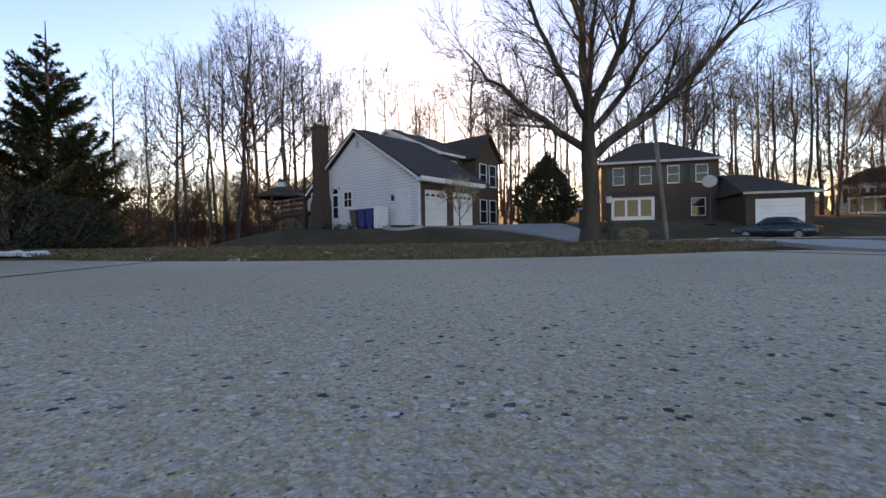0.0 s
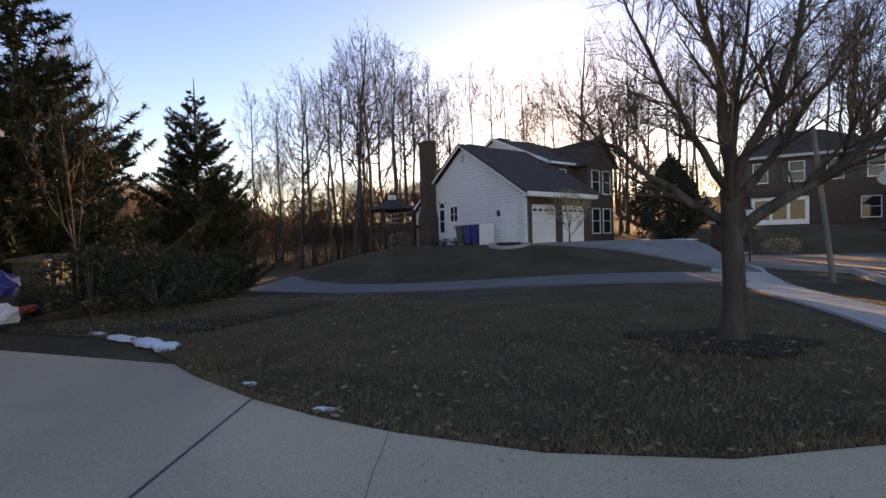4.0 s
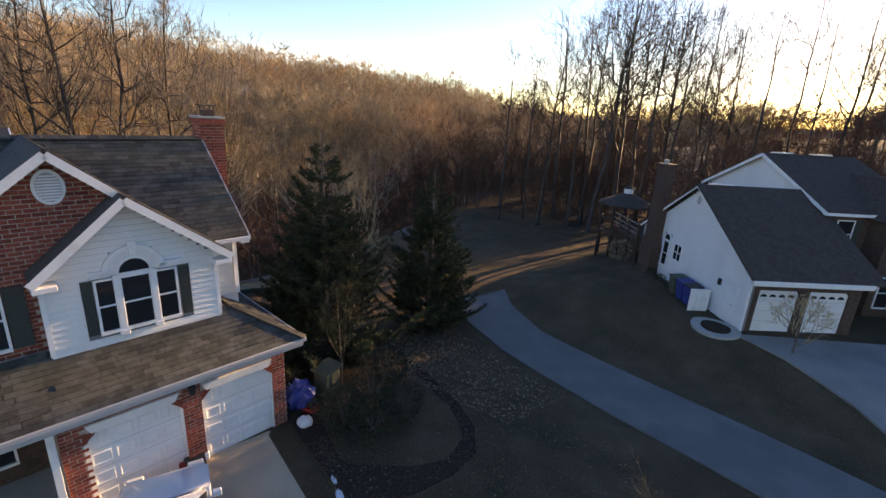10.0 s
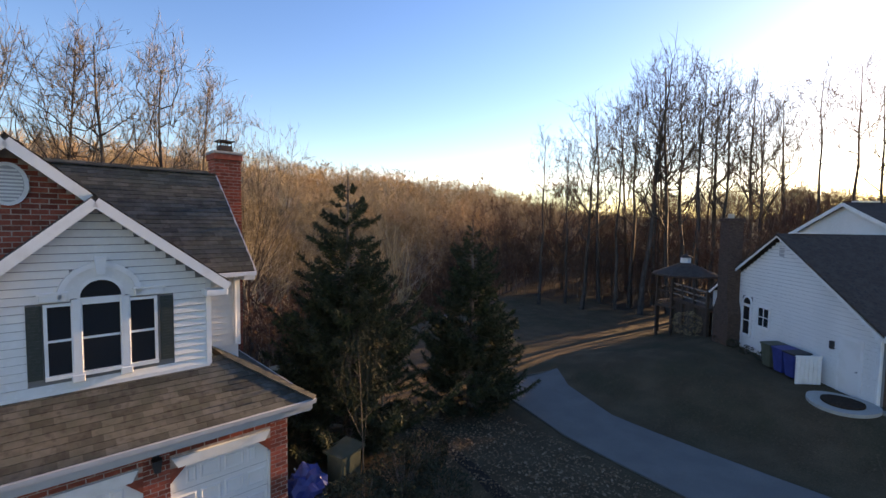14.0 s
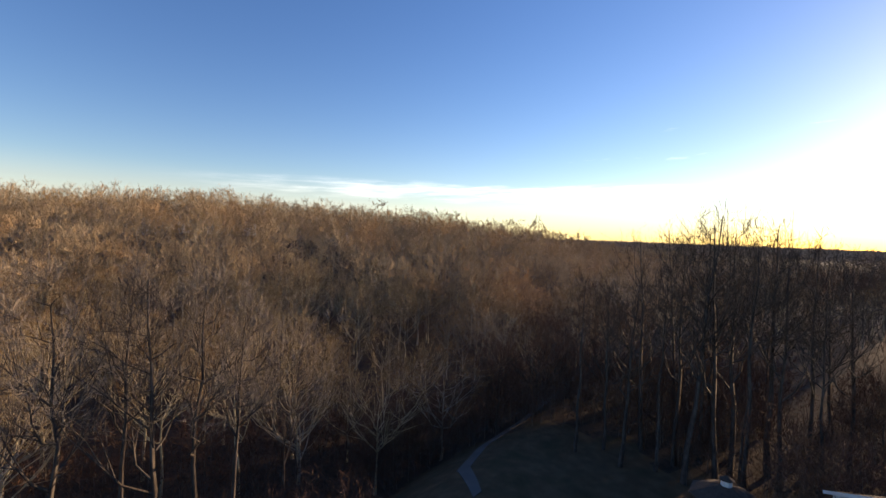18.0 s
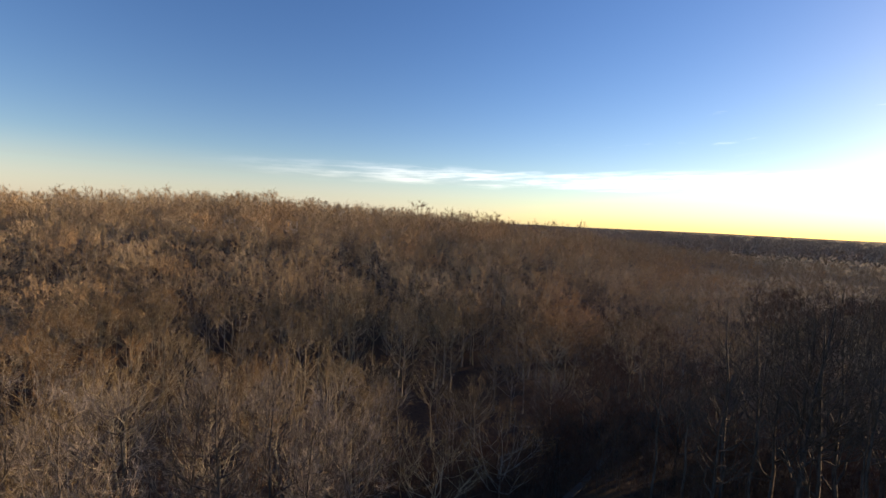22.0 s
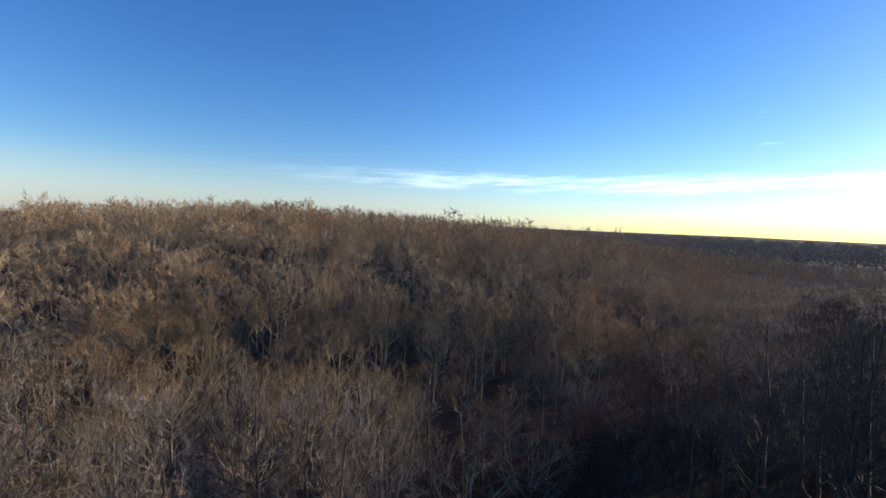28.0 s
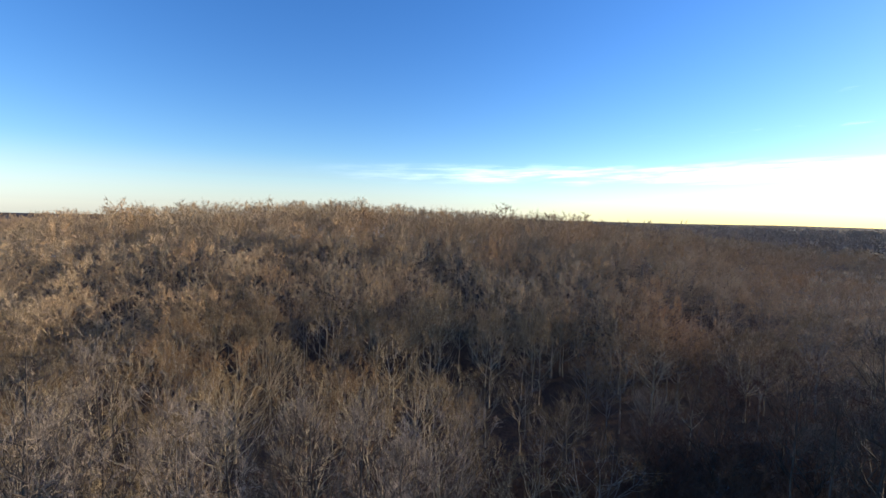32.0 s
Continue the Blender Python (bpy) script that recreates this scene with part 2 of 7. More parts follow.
M["shingle_dark"] = material("dark_shingle", (0.072, 0.05, 0.04), 0.95, var=[((0.085, 0.066, 0.054), 4, 0.4, 0.65, ONE), ((0.035, 0.03, 0.03), 12, 0.5, 0.75, ONE)], bump=[(90, 0.5, 0.01)], spec=0.2)
M["bark"] = material("bark", (0.13, 0.105, 0.085), 0.9, var=[((0.2, 0.17, 0.14), 3, 0.42, 0.65, (1, 1, 0.25)), ((0.07, 0.055, 0.045), 9, 0.48, 0.7, (1, 1, 0.2))], bump=[(14, 0.7, 0.03)], spec=0.15)
M["dark_bark"] = material("dark_bark", (0.075, 0.06, 0.05), 0.9, var=[((0.12, 0.1, 0.085), 3, 0.45, 0.65, (1, 1, 0.25)), ((0.04, 0.032, 0.028), 9, 0.48, 0.7, (1, 1, 0.2))], bump=[(14, 0.7, 0.03)], spec=0.15)
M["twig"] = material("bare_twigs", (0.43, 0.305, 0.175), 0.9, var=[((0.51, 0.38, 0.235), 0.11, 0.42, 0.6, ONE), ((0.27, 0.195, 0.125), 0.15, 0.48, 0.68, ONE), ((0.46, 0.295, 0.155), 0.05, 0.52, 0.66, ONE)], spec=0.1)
M["crown"] = material("tree_crown_twigs", (0.2, 0.142, 0.076), 0.9, var=[((0.245, 0.178, 0.1), 0.3, 0.45, 0.6, ONE), ((0.24, 0.142, 0.068), 0.06, 0.5, 0.64, ONE)], spec=0.1, pick="object", spread=0.3)
M["grey_twig"] = material("grey_brown_twigs", (0.25, 0.2, 0.155), 0.9, var=[((0.31, 0.25, 0.2), 0.3, 0.45, 0.6, ONE), ((0.17, 0.135, 0.105), 0.8, 0.5, 0.64, ONE)], spec=0.1)
# undergrowth brown; also stands in for shade on low-ground and grove tree crowns
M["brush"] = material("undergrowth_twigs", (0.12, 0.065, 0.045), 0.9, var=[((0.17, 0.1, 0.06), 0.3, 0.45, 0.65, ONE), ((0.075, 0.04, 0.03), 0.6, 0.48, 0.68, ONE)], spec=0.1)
M["twig_far"] = material("far_twigs", (0.38, 0.27, 0.16), 0.9, var=[((0.43, 0.315, 0.19), 0.07, 0.42, 0.6, ONE), ((0.26, 0.185, 0.125), 0.12, 0.48, 0.68, ONE), ((0.41, 0.265, 0.14), 0.04, 0.52, 0.66, ONE)], spec=0.1)
M["twig_distant"] = material("distant_twigs", (0.3, 0.225, 0.165), 0.9, var=[((0.35, 0.26, 0.19), 0.02, 0.42, 0.6, ONE), ((0.22, 0.17, 0.135), 0.05, 0.48, 0.68, ONE)], spec=0.05)
M["twig_dark"] = material("slim_dark_twigs", (0.09, 0.066, 0.05), 0.9, var=[((0.13, 0.1, 0.075), 0.3, 0.42, 0.6, ONE), ((0.06, 0.045, 0.036), 0.6, 0.48, 0.68, ONE)], spec=0.1)
# dark grey stands in for the shade line under each siding lap
M["lap_shade"] = material("shaded_lap_gap", (0.2, 0.2, 0.2), 0.9, var=[((0.16, 0.16, 0.16), 3, 0.45, 0.7, ONE)])
M["pool_cover"] = material("dark_teal_pool_cover", (0.015, 0.05, 0.05), 0.6, var=[((0.01, 0.035, 0.035), 0.8, 0.45, 0.7, ONE)])
M["grey_wood"] = material("weathered_grey_wood", (0.2, 0.17, 0.14), 0.85, var=[((0.13, 0.11, 0.09), 6, 0.4, 0.7, (1, 1, 0.3))], bump=[(40, 0.4, 0.004)])
M["dark_wood"] = material("dark_stained_wood", (0.075, 0.045, 0.032), 0.75, var=[((0.045, 0.028, 0.02), 5, 0.4, 0.7, ONE)], bump=[(40, 0.4, 0.004)])
M["snow"] = material("old_snow", (0.8, 0.82, 0.86), 0.6, var=[((0.66, 0.67, 0.7), 6, 0.45, 0.75, ONE)], bump=[(25, 0.7, 0.02), (140, 0.4, 0.004)])
M["mulch"] = material("dark_mulch", (0.045, 0.03, 0.022), 0.95, var=[((0.08, 0.052, 0.036), 15, 0.45, 0.7, ONE), ((0.025, 0.018, 0.014), 40, 0.5, 0.75, ONE)], bump=[(30, 0.9, 0.04)], spec=0.1)
M["hedge"] = material("dark_shrub_leaves", (0.03, 0.035, 0.02), 0.8, var=[((0.055, 0.05, 0.03), 3, 0.45, 0.7, ONE), ((0.07, 0.045, 0.03), 9, 0.55, 0.75, ONE)], spec=0.2)
M["dry_grass"] = material("dry_tan_grass", (0.42, 0.32, 0.18), 0.9, var=[((0.3, 0.22, 0.12), 4, 0.45, 0.7, ONE)], spec=0.1)
M["blade"] = material("winter_grass_blades", (0.19, 0.132, 0.08), 0.9, var=[((0.22, 0.16, 0.095), 5, 0.42, 0.6, ONE), ((0.1, 0.08, 0.042), 2, 0.48, 0.68, ONE), ((0.3, 0.22, 0.14), 23, 0.55, 0.75, ONE)], spec=0.1)
M["leaf"] = material("dry_fallen_leaves", (0.22, 0.13, 0.07), 0.85, var=[((0.34, 0.24, 0.15), 9, 0.45, 0.65, ONE), ((0.12, 0.07, 0.04), 5, 0.5, 0.7, ONE)], spec=0.2)
M["car_white"] = material("white_car_paint", (0.75, 0.76, 0.78), 0.25, coat=0.8, spec=0.5, var=[((0.7, 0.71, 0.73), 2, 0.45, 0.7, ONE)])
M["car_dark"] = material("dark_green_car_paint", (0.015, 0.03, 0.03), 0.25, coat=0.8, var=[((0.02, 0.035, 0.035), 2, 0.45, 0.7, ONE)])
M["car_glass"] = material("car_glass", (0.012, 0.014, 0.016), 0.04, spec=0.7)
M["rubber"] = material("tyre_rubber", (0.02, 0.02, 0.02), 0.85, bump=[(60, 0.3, 0.004)])
M["steel"] = material("brushed_metal", (0.5, 0.5, 0.5), 0.35, metal=0.9, var=[((0.4, 0.4, 0.4), 12, 0.45, 0.7, ONE)])
M["red_lens"] = material("red_tail_lamp", (0.4, 0.01, 0.01), 0.2, coat=0.5)
M["blue_plastic"] = material("blue_plastic", (0.02, 0.045, 0.2), 0.5, var=[((0.03, 0.06, 0.26), 4, 0.45, 0.7, ONE)])
M["green_plastic"] = material("olive_green_plastic", (0.075, 0.085, 0.055), 0.6, var=[((0.1, 0.11, 0.075), 5, 0.45, 0.7, ONE)])
M["red_paint"] = material("red_painted_metal", (0.3, 0.02, 0.015), 0.4, var=[((0.2, 0.015, 0.012), 6, 0.45, 0.7, ONE)])
M["pebble"] = material("mixed_aggregate", (0.3, 0.26, 0.22), 0.9, pick="island", spread=0.3)
M["lamp_glass"] = material("frosted_lamp_glass", (0.7, 0.7, 0.68), 0.25)
# trim with eave shade put into its grey; serves plain grey parts too
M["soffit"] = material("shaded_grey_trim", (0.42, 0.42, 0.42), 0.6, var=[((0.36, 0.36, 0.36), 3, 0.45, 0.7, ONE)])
M["pale_bark"] = material("pale_sycamore_bark", (0.46, 0.37, 0.235), 0.85, var=[((0.27, 0.2, 0.125), 2, 0.5, 0.68, (1, 1, 0.4)), ((0.48, 0.41, 0.29), 5, 0.5, 0.7, ONE)], spec=0.2)
M["grey_bark"] = material("grey_woodland_bark", (0.28, 0.235, 0.185), 0.9, var=[((0.36, 0.31, 0.25), 2, 0.45, 0.68, (1, 1, 0.4)), ((0.2, 0.165, 0.13), 6, 0.5, 0.7, ONE)], spec=0.15)
M["needle"] = material("conifer_needles", (0.055, 0.058, 0.032), 0.85, var=[((0.06, 0.07, 0.03), 1.6, 0.45, 0.65, ONE), ((0.075, 0.06, 0.03), 0.9, 0.52, 0.72, ONE), ((0.018, 0.028, 0.014), 5, 0.5, 0.7, ONE)], spec=0.2)
M["glass"] = material("dark_window_glass", (0.02, 0.022, 0.025), 0.06, spec=0.35)
M["black"] = material("black_plastic", (0.02, 0.02, 0.022), 0.5)
M["shutter"] = material("dark_green_shutter", (0.03, 0.04, 0.034), 0.6, var=[((0.045, 0.055, 0.05), 20, 0.45, 0.7, ONE)])
M["door"] = material("white_garage_door", (0.76, 0.75, 0.73), 0.5, var=[((0.68, 0.67, 0.64), 1.5, 0.45, 0.75, ONE)], spec=0.4)

stone_tints(M["pebble"], [(0.0, (0.03, 0.03, 0.032)), (0.28, (0.12, 0.11, 0.105)), (0.5, (0.36, 0.28, 0.2)), (0.68, (0.22, 0.15, 0.11)), (0.76, (0.66, 0.6, 0.52))])


# ---- shape helpers ----
def smooth(a, b, v):
    t = np.clip((v - a) / (b - a), 0, 1)
    return t * t * (3 - 2 * t)


def mesh_from(name, verts, faces, mat, parent=None, smooth_shade=False):
    me = bpy.data.meshes.new(name)
    me.from_pydata([tuple(v) for v in verts], [], [tuple(f) for f in faces])
    for mm in (mat if isinstance(mat, (list, tuple)) else [mat]):
        me.materials.append(mm)
    if smooth_shade:
        me.shade_smooth()
    ob = new(name, me)
    ob.parent = parent
    return ob


def mesh_tris(name, verts, tris, mat, parent=None):
    """A large mesh of triangles straight from arrays."""
    me = bpy.data.meshes.new(name)
    me.vertices.add(len(verts))
    me.vertices.foreach_set("co", np.asarray(verts, np.float32).ravel())
    n = len(tris)
    me.loops.add(n * 3)
    me.loops.foreach_set("vertex_index", np.asarray(tris, np.int32).ravel())
    me.polygons.add(n)
    me.polygons.foreach_set("loop_start", np.arange(0, n * 3, 3, dtype=np.int32))
    me.polygons.foreach_set("loop_total", np.full(n, 3, np.int32))
    me.materials.append(mat)
    me.update(calc_edges=True)
    ob = new(name, me)
    ob.parent = parent
    return ob


def part(name, bm, mat, parent=None, label=""):
    """Links a bmesh as one mesh object under a thing or a part."""
    me = bpy.data.meshes.new(name)
    bmesh.ops.recalc_face_normals(bm, faces=bm.faces[:])
    bm.to_mesh(me)
    bm.free()
    me.materials.append(mat)
    ob = new(name, me)
    ob.parent = parent
    if label:
        ob["label"] = label
    return ob


def box(bm, x0, x1, y0, y1, z0, z1, bevel=0.0):
    vs = [bm.verts.new(p) for p in ((x0, y0, z0), (x1, y0, z0), (x1, y1, z0), (x0, y1, z0), (x0, y0, z1), (x1, y0, z1), (x1, y1, z1), (x0, y1, z1))]
    fs = [bm.faces.new([vs[i] for i in f]) for f in ((0, 3, 2, 1), (4, 5, 6, 7), (0, 1, 5, 4), (1, 2, 6, 5), (2, 3, 7, 6), (3, 0, 4, 7))]
    if bevel:
        es = list({e for f in fs for e in f.edges})
        bmesh.ops.bevel(bm, geom=es, offset=bevel, segments=1, affect="EDGES")
    return bm


def boxpart(name, mat, parent, x0, x1, y0, y1, z0, z1, bevel=0.0, label=""):
    return part(name, box(bmesh.new(), x0, x1, y0, y1, z0, z1, bevel), mat, parent, label)


def prism(bm, poly, axis, a, b):
    """A polygon of pairs, drawn out along axis (0, 1 or 2) from a to b."""
    def at(p, v):
        q = list(p)
        q.insert(axis, v)
        return q
    lo = [bm.verts.new(at(p, a)) for p in poly]
    hi = [bm.verts.new(at(p, b)) for p in poly]
    bm.faces.new(lo)
    bm.faces.new(hi[::-1])
    for i in range(len(poly)):
        j = (i + 1) % len(poly)
        bm.faces.new((lo[i], lo[j], hi[j], hi[i]))
    return bm


def slab(bm, pts, thick):
    """A plate of any plane polygon, thick downwards along its normal."""
    p = [Vector(q) for q in pts]
    nrm = (p[1] - p[0]).cross(p[2] - p[0]).normalized()
    if nrm.z < 0:
        nrm = -nrm
    lo = [bm.verts.new(q - nrm * thick) for q in p]
    hi = [bm.verts.new(q) for q in p]
    bm.faces.new(lo)
    bm.faces.new(hi[::-1])
    for i in range(len(p)):
        j = (i + 1) % len(p)
        bm.faces.new((lo[i], lo[j], hi[j], hi[i]))
    return bm


def thing(name, m, label, category, group="", kind=""):
    ob = new(name)
    ob.matrix_world = m
    ob.empty_display_size = 0.2
    return tagged(ob, label, category, group, kind)


# ---- ground ----
def ground_z(x, y):
    """Height of the land: the lots, the dip with the lane, the ravine to the west, the wooded hills."""
    x, y = np.asarray(x, float), np.asarray(y, float)
    dip = 0.7 - 0.52 * smooth(-10, 3, x)
    lot = 0.06 * smooth(2.6, 4.6, y) - dip * smooth(6.0, 12.8, y) + (0.79 + dip) * smooth(16.5, 21.5, y)
    east = smooth(4.0, 6.0, x)
    lot = lot * (1 - east) + east * (-0.13 + 1.75 * smooth(27.5, 37, y))
    west = smooth(-9, -19, x)
    lot = lot * (1 - west) + west * (-0.9 - 0.5 * smooth(18, 40, y))
    north = 6.0 * smooth(38, 95, y) + 5 * smooth(95, 200, y) * smooth(-120, 0, x)
    rav = smooth(-22, -42, x + 0.55 * np.clip(y - 12, 0, 45)) * (1 - 0.35 * smooth(60, 120, y))
    z = lot + north * (1 - 0.75 * rav) - 7.5 * rav
    rise = smooth(-62, -195, x)
    z = z + rise * (20.0 * np.exp(-(((y - 10) / np.where(y > 10, 136.0, 190.0)) ** 2)) + 3.5)
    far = smooth(250, 900, np.hypot(x, y))
    z = z * (1 - far) + far * (-2.0 + 5 * np.sin(x * 0.0021 + 1.0) * np.cos(y * 0.0017) - 34 * smooth(-150, -500, x) * smooth(500, 60, y))
    z = z + 0.5 * np.sin(x * 0.09) * np.cos(y * 0.07) * smooth(-25, -60, x)
    return z


def axis_steps(lim, near, step):
    v, s = [0.0], step
    while v[-1] < lim:
        if v[-1] > near:
            s *= 1.12
        v.append(v[-1] + s)
    return np.array(v)


gp = axis_steps(4500, 60, 1.0)
gx = np.concatenate([-gp[:0:-1], gp])
gy = gx + 15.0
GX, GY = np.meshgrid(gx, gy, indexing="ij")
GZ = ground_z(GX, GY)
nx, ny = len(gx), len(gy)
idx = np.arange(nx * ny).reshape(nx, ny)
quads = np.stack([idx[:-1, :-1], idx[1:, :-1], idx[1:, 1:], idx[:-1, 1:]], -1).reshape(-1, 4)
ground = mesh_from("ground", np.stack([GX, GY, GZ - 0.02], -1).reshape(-1, 3), quads, [M["lawn"], M["litter"]], smooth_shade=True)
cxm = (GX[:-1, :-1] + GX[1:, 1:]).ravel() / 2
cym = (GY[:-1, :-1] + GY[1:, 1:]).ravel() / 2
wob = 2.0 * np.sin(cxm * 0.7 + cym * 0.4) + 1.5 * np.sin(cym * 0.9)
field = ((cxm + 26) / (15 + wob * 0.4)) ** 2 + ((cym - 27) / (15 + wob * 0.5)) ** 2 < 1
woods = ((cxm < -19 + wob) & ~field) | (cym > 47 + wob) | (np.hypot(cxm, cym) > 75)
ground.data.polygons.foreach_set("material_index", woods.astype(np.int32))
tagged(ground, "brownish winter lawn running into woodland leaf litter", "ground", kind="structure")


def flat_patch(name, outline, mat, label, category, lift=0.03, thick=0.12, level=None, parent=None):
    """A paved plate that follows the land (or lies level), with sides going down into it."""
    bm = bmesh.new()
    top = [bm.verts.new((x, y, (float(ground_z(x, y)) if level is None else level) + lift)) for x, y in outline]
    low = [bm.verts.new((v.co.x, v.co.y, v.co.z - thick)) for v in top]
    f = bm.faces.new(top)
    n = len(top)
    for i in range(n):
        bm.faces.new((top[i], low[i], low[(i + 1) % n], top[(i + 1) % n]))
    bmesh.ops.triangulate(bm, faces=[f])
    ob = part(name, bm, mat, parent)
    return tagged(ob, label, category, kind="structure")


def strip(name, left, right, mat, label, category, lift=0.03, steps=8):
    """A road or path between two edge lines, cut into short lengths so that it follows the land."""
    def resample(line):
        out = []
        for a, b in zip(line[:-1], line[1:]):
            for i in range(steps):
                t = i / steps
                out.append((a[0] + (b[0] - a[0]) * t, a[1] + (b[1] - a[1]) * t))
        return out + [line[-1]]
    a, b = resample(left), resample(right)
    vs, fs = [], []
    for p, q in zip(a, b):
        for k in range(5):
            t = k / 4
            x, y = p[0] + (q[0] - p[0]) * t, p[1] + (q[1] - p[1]) * t
            vs.append((x, y, float(ground_z(x, y)) + lift))
    for i in range(len(a) - 1):
        for k in range(4):
            fs.append((i * 5 + k, i * 5 + k + 1, i * 5 + k + 6, i * 5 + k + 5))
    edge = [i * 5 for i in range(len(a))] + [i * 5 + 4 for i in range(len(a) - 1, -1, -1)]
    low = []
    for e in edge:
        x, y, z = vs[e]
        low.append(len(vs))
        vs.append((x, y, z - 0.15))
    for i in range(len(edge)):
        j = (i + 1) % len(edge)
        fs.append((edge[i], low[i], low[j], edge[j]))
    ob = mesh_from(name, vs, fs, mat)
    return tagged(ob, label, category, kind="structure")


DRIVE_EDGE = [(-9.2, 4.0), (-8.0, 4.0), (-6.75, 4.0), (-5.6, 3.95), (-4.7, 3.62), (-3.6, 3.08), (-2.6, 2.7), (-1.9, 2.52), (-1.3, 2.43), (-0.4, 2.4), (0.55, 2.58), (1.45, 3.0), (2.05, 3.34), (2.7, 3.78)]
flat_patch("driveway", DRIVE_EDGE + [(3.6, 4.25), (5.0, 4.9), (5.0, -14), (-8.8, -14)], M["concrete"], "broad exposed-aggregate concrete driveway in front of the garage", "driveway", lift=0.0, level=0.0)
strip("lane", [(3.75, 13.1), (1.75, 13.2), (-4, 13.3), (-9.5, 13.7), (-13, 14.5), (-15.0, 16.2)], [(4.0, 16.2), (1.75, 16.3), (-4, 16.4), (-9.5, 16.6), (-12.5, 17.6), (-14.2, 18.8)], M["lane"], "worn grey asphalt lane across the lawns", "lane")
strip("track", [(-27.5, 21.5), (-33.5, 23.5), (-38.5, 29), (-42, 37), (-47, 46)], [(-28, 22.6), (-33, 24.6), (-37.5, 29.6), (-41, 37.6), (-46, 46.6)], M["asphalt"], "grey gravel track along the edge of the wood", "track")
sidewalk = strip("sidewalk", [(2.5, 2.4), (2.7, 3.78), (2.9, 6), (3.12, 9), (3.42, 13), (3.7, 16.6), (4.3, 19)], [(3.45, 2.6), (3.6, 4.2), (3.75, 6.3), (4.05, 9.3), (4.5, 13), (5.1, 16), (5.7, 18.4)], M["walk"], "pale concrete sidewalk beside the grass verge", "sidewalk", lift=0.02)
strip("driveway_next_door", [(-2.9, 21.2), (-1.0, 20.7), (1.4, 19.5), (2.9, 18.4), (5.0, 16.2)], [(1.6, 26.2), (3.0, 24.5), (4.2, 22.5), (4.6, 21), (4.7, 19.5)], M["grey_drive"], "pale concrete driveway of the white house", "driveway", lift=0.05)
# the cul-de-sac road with its kerb
ring = [(15.5 + 10 * math.cos(a), 22 + 10 * math.sin(a)) for a in np.linspace(radians(215), radians(-62), 44)]
road_line = [(5.0, 3.0), (5.2, 6.5), (5.7, 9.5), (6.3, 12.3)] + ring + [(19.5, 9), (19.5, 3.0)]
flat_patch("road", road_line + [(19.5, -60), (5.0, -60)], M["asphalt"], "worn grey asphalt cul-de-sac", "road", lift=0.0, level=-0.1)


# ---- tree shapes ----
def tube_arrays(segs, sides):
    """Tapered sticks from rows of x0 y0 z0 x1 y1 z1 r0 r1, as vertices and triangles."""
    s = np.asarray(segs, float)
    a, b = s[:, :3], s[:, 3:6]
    d = b - a
    d /= np.maximum(np.linalg.norm(d, axis=1, keepdims=True), 1e-9)
    ref = np.where(np.abs(d[:, 2:3]) > 0.9, [[1.0, 0, 0]], [[0, 0, 1.0]])
    u = np.cross(d, ref)
    u /= np.linalg.norm(u, axis=1, keepdims=True)
    w = np.cross(d, u)
    ang = np.arange(sides) * 2 * np.pi / sides
    ring = u[:, None] * np.cos(ang)[None, :, None] + w[:, None] * np.sin(ang)[None, :, None]
    va = a[:, None] + ring * s[:, 6][:, None, None]
    vb = b[:, None] + ring * s[:, 7][:, None, None]
    v = np.concatenate([va, vb], 1).reshape(-1, 3)
    k = np.arange(sides)
    k2 = (k + 1) % sides
    t = np.concatenate([np.stack([k, k2, k2 + sides], 1), np.stack([k, k2 + sides, k + sides], 1)])
    tr = (t[None] + (np.arange(len(s)) * 2 * sides)[:, None, None]).reshape(-1, 3)
    return v, tr


def blade_arrays(segs):
    """Twigs as slim triangles."""
    s = np.asarray(segs, float)
    a, b = s[:, :3], s[:, 3:6]
    d = b - a
    rnd = np.random.RandomState(5).normal(size=d.shape)
    u = np.cross(d, rnd)
    u /= np.maximum(np.linalg.norm(u, axis=1, keepdims=True), 1e-9)
    u *= s[:, 6:7]
    v = np.stack([a - u, a + u, b], 1).reshape(-1, 3)
    return v, np.arange(len(v)).reshape(-1, 3)


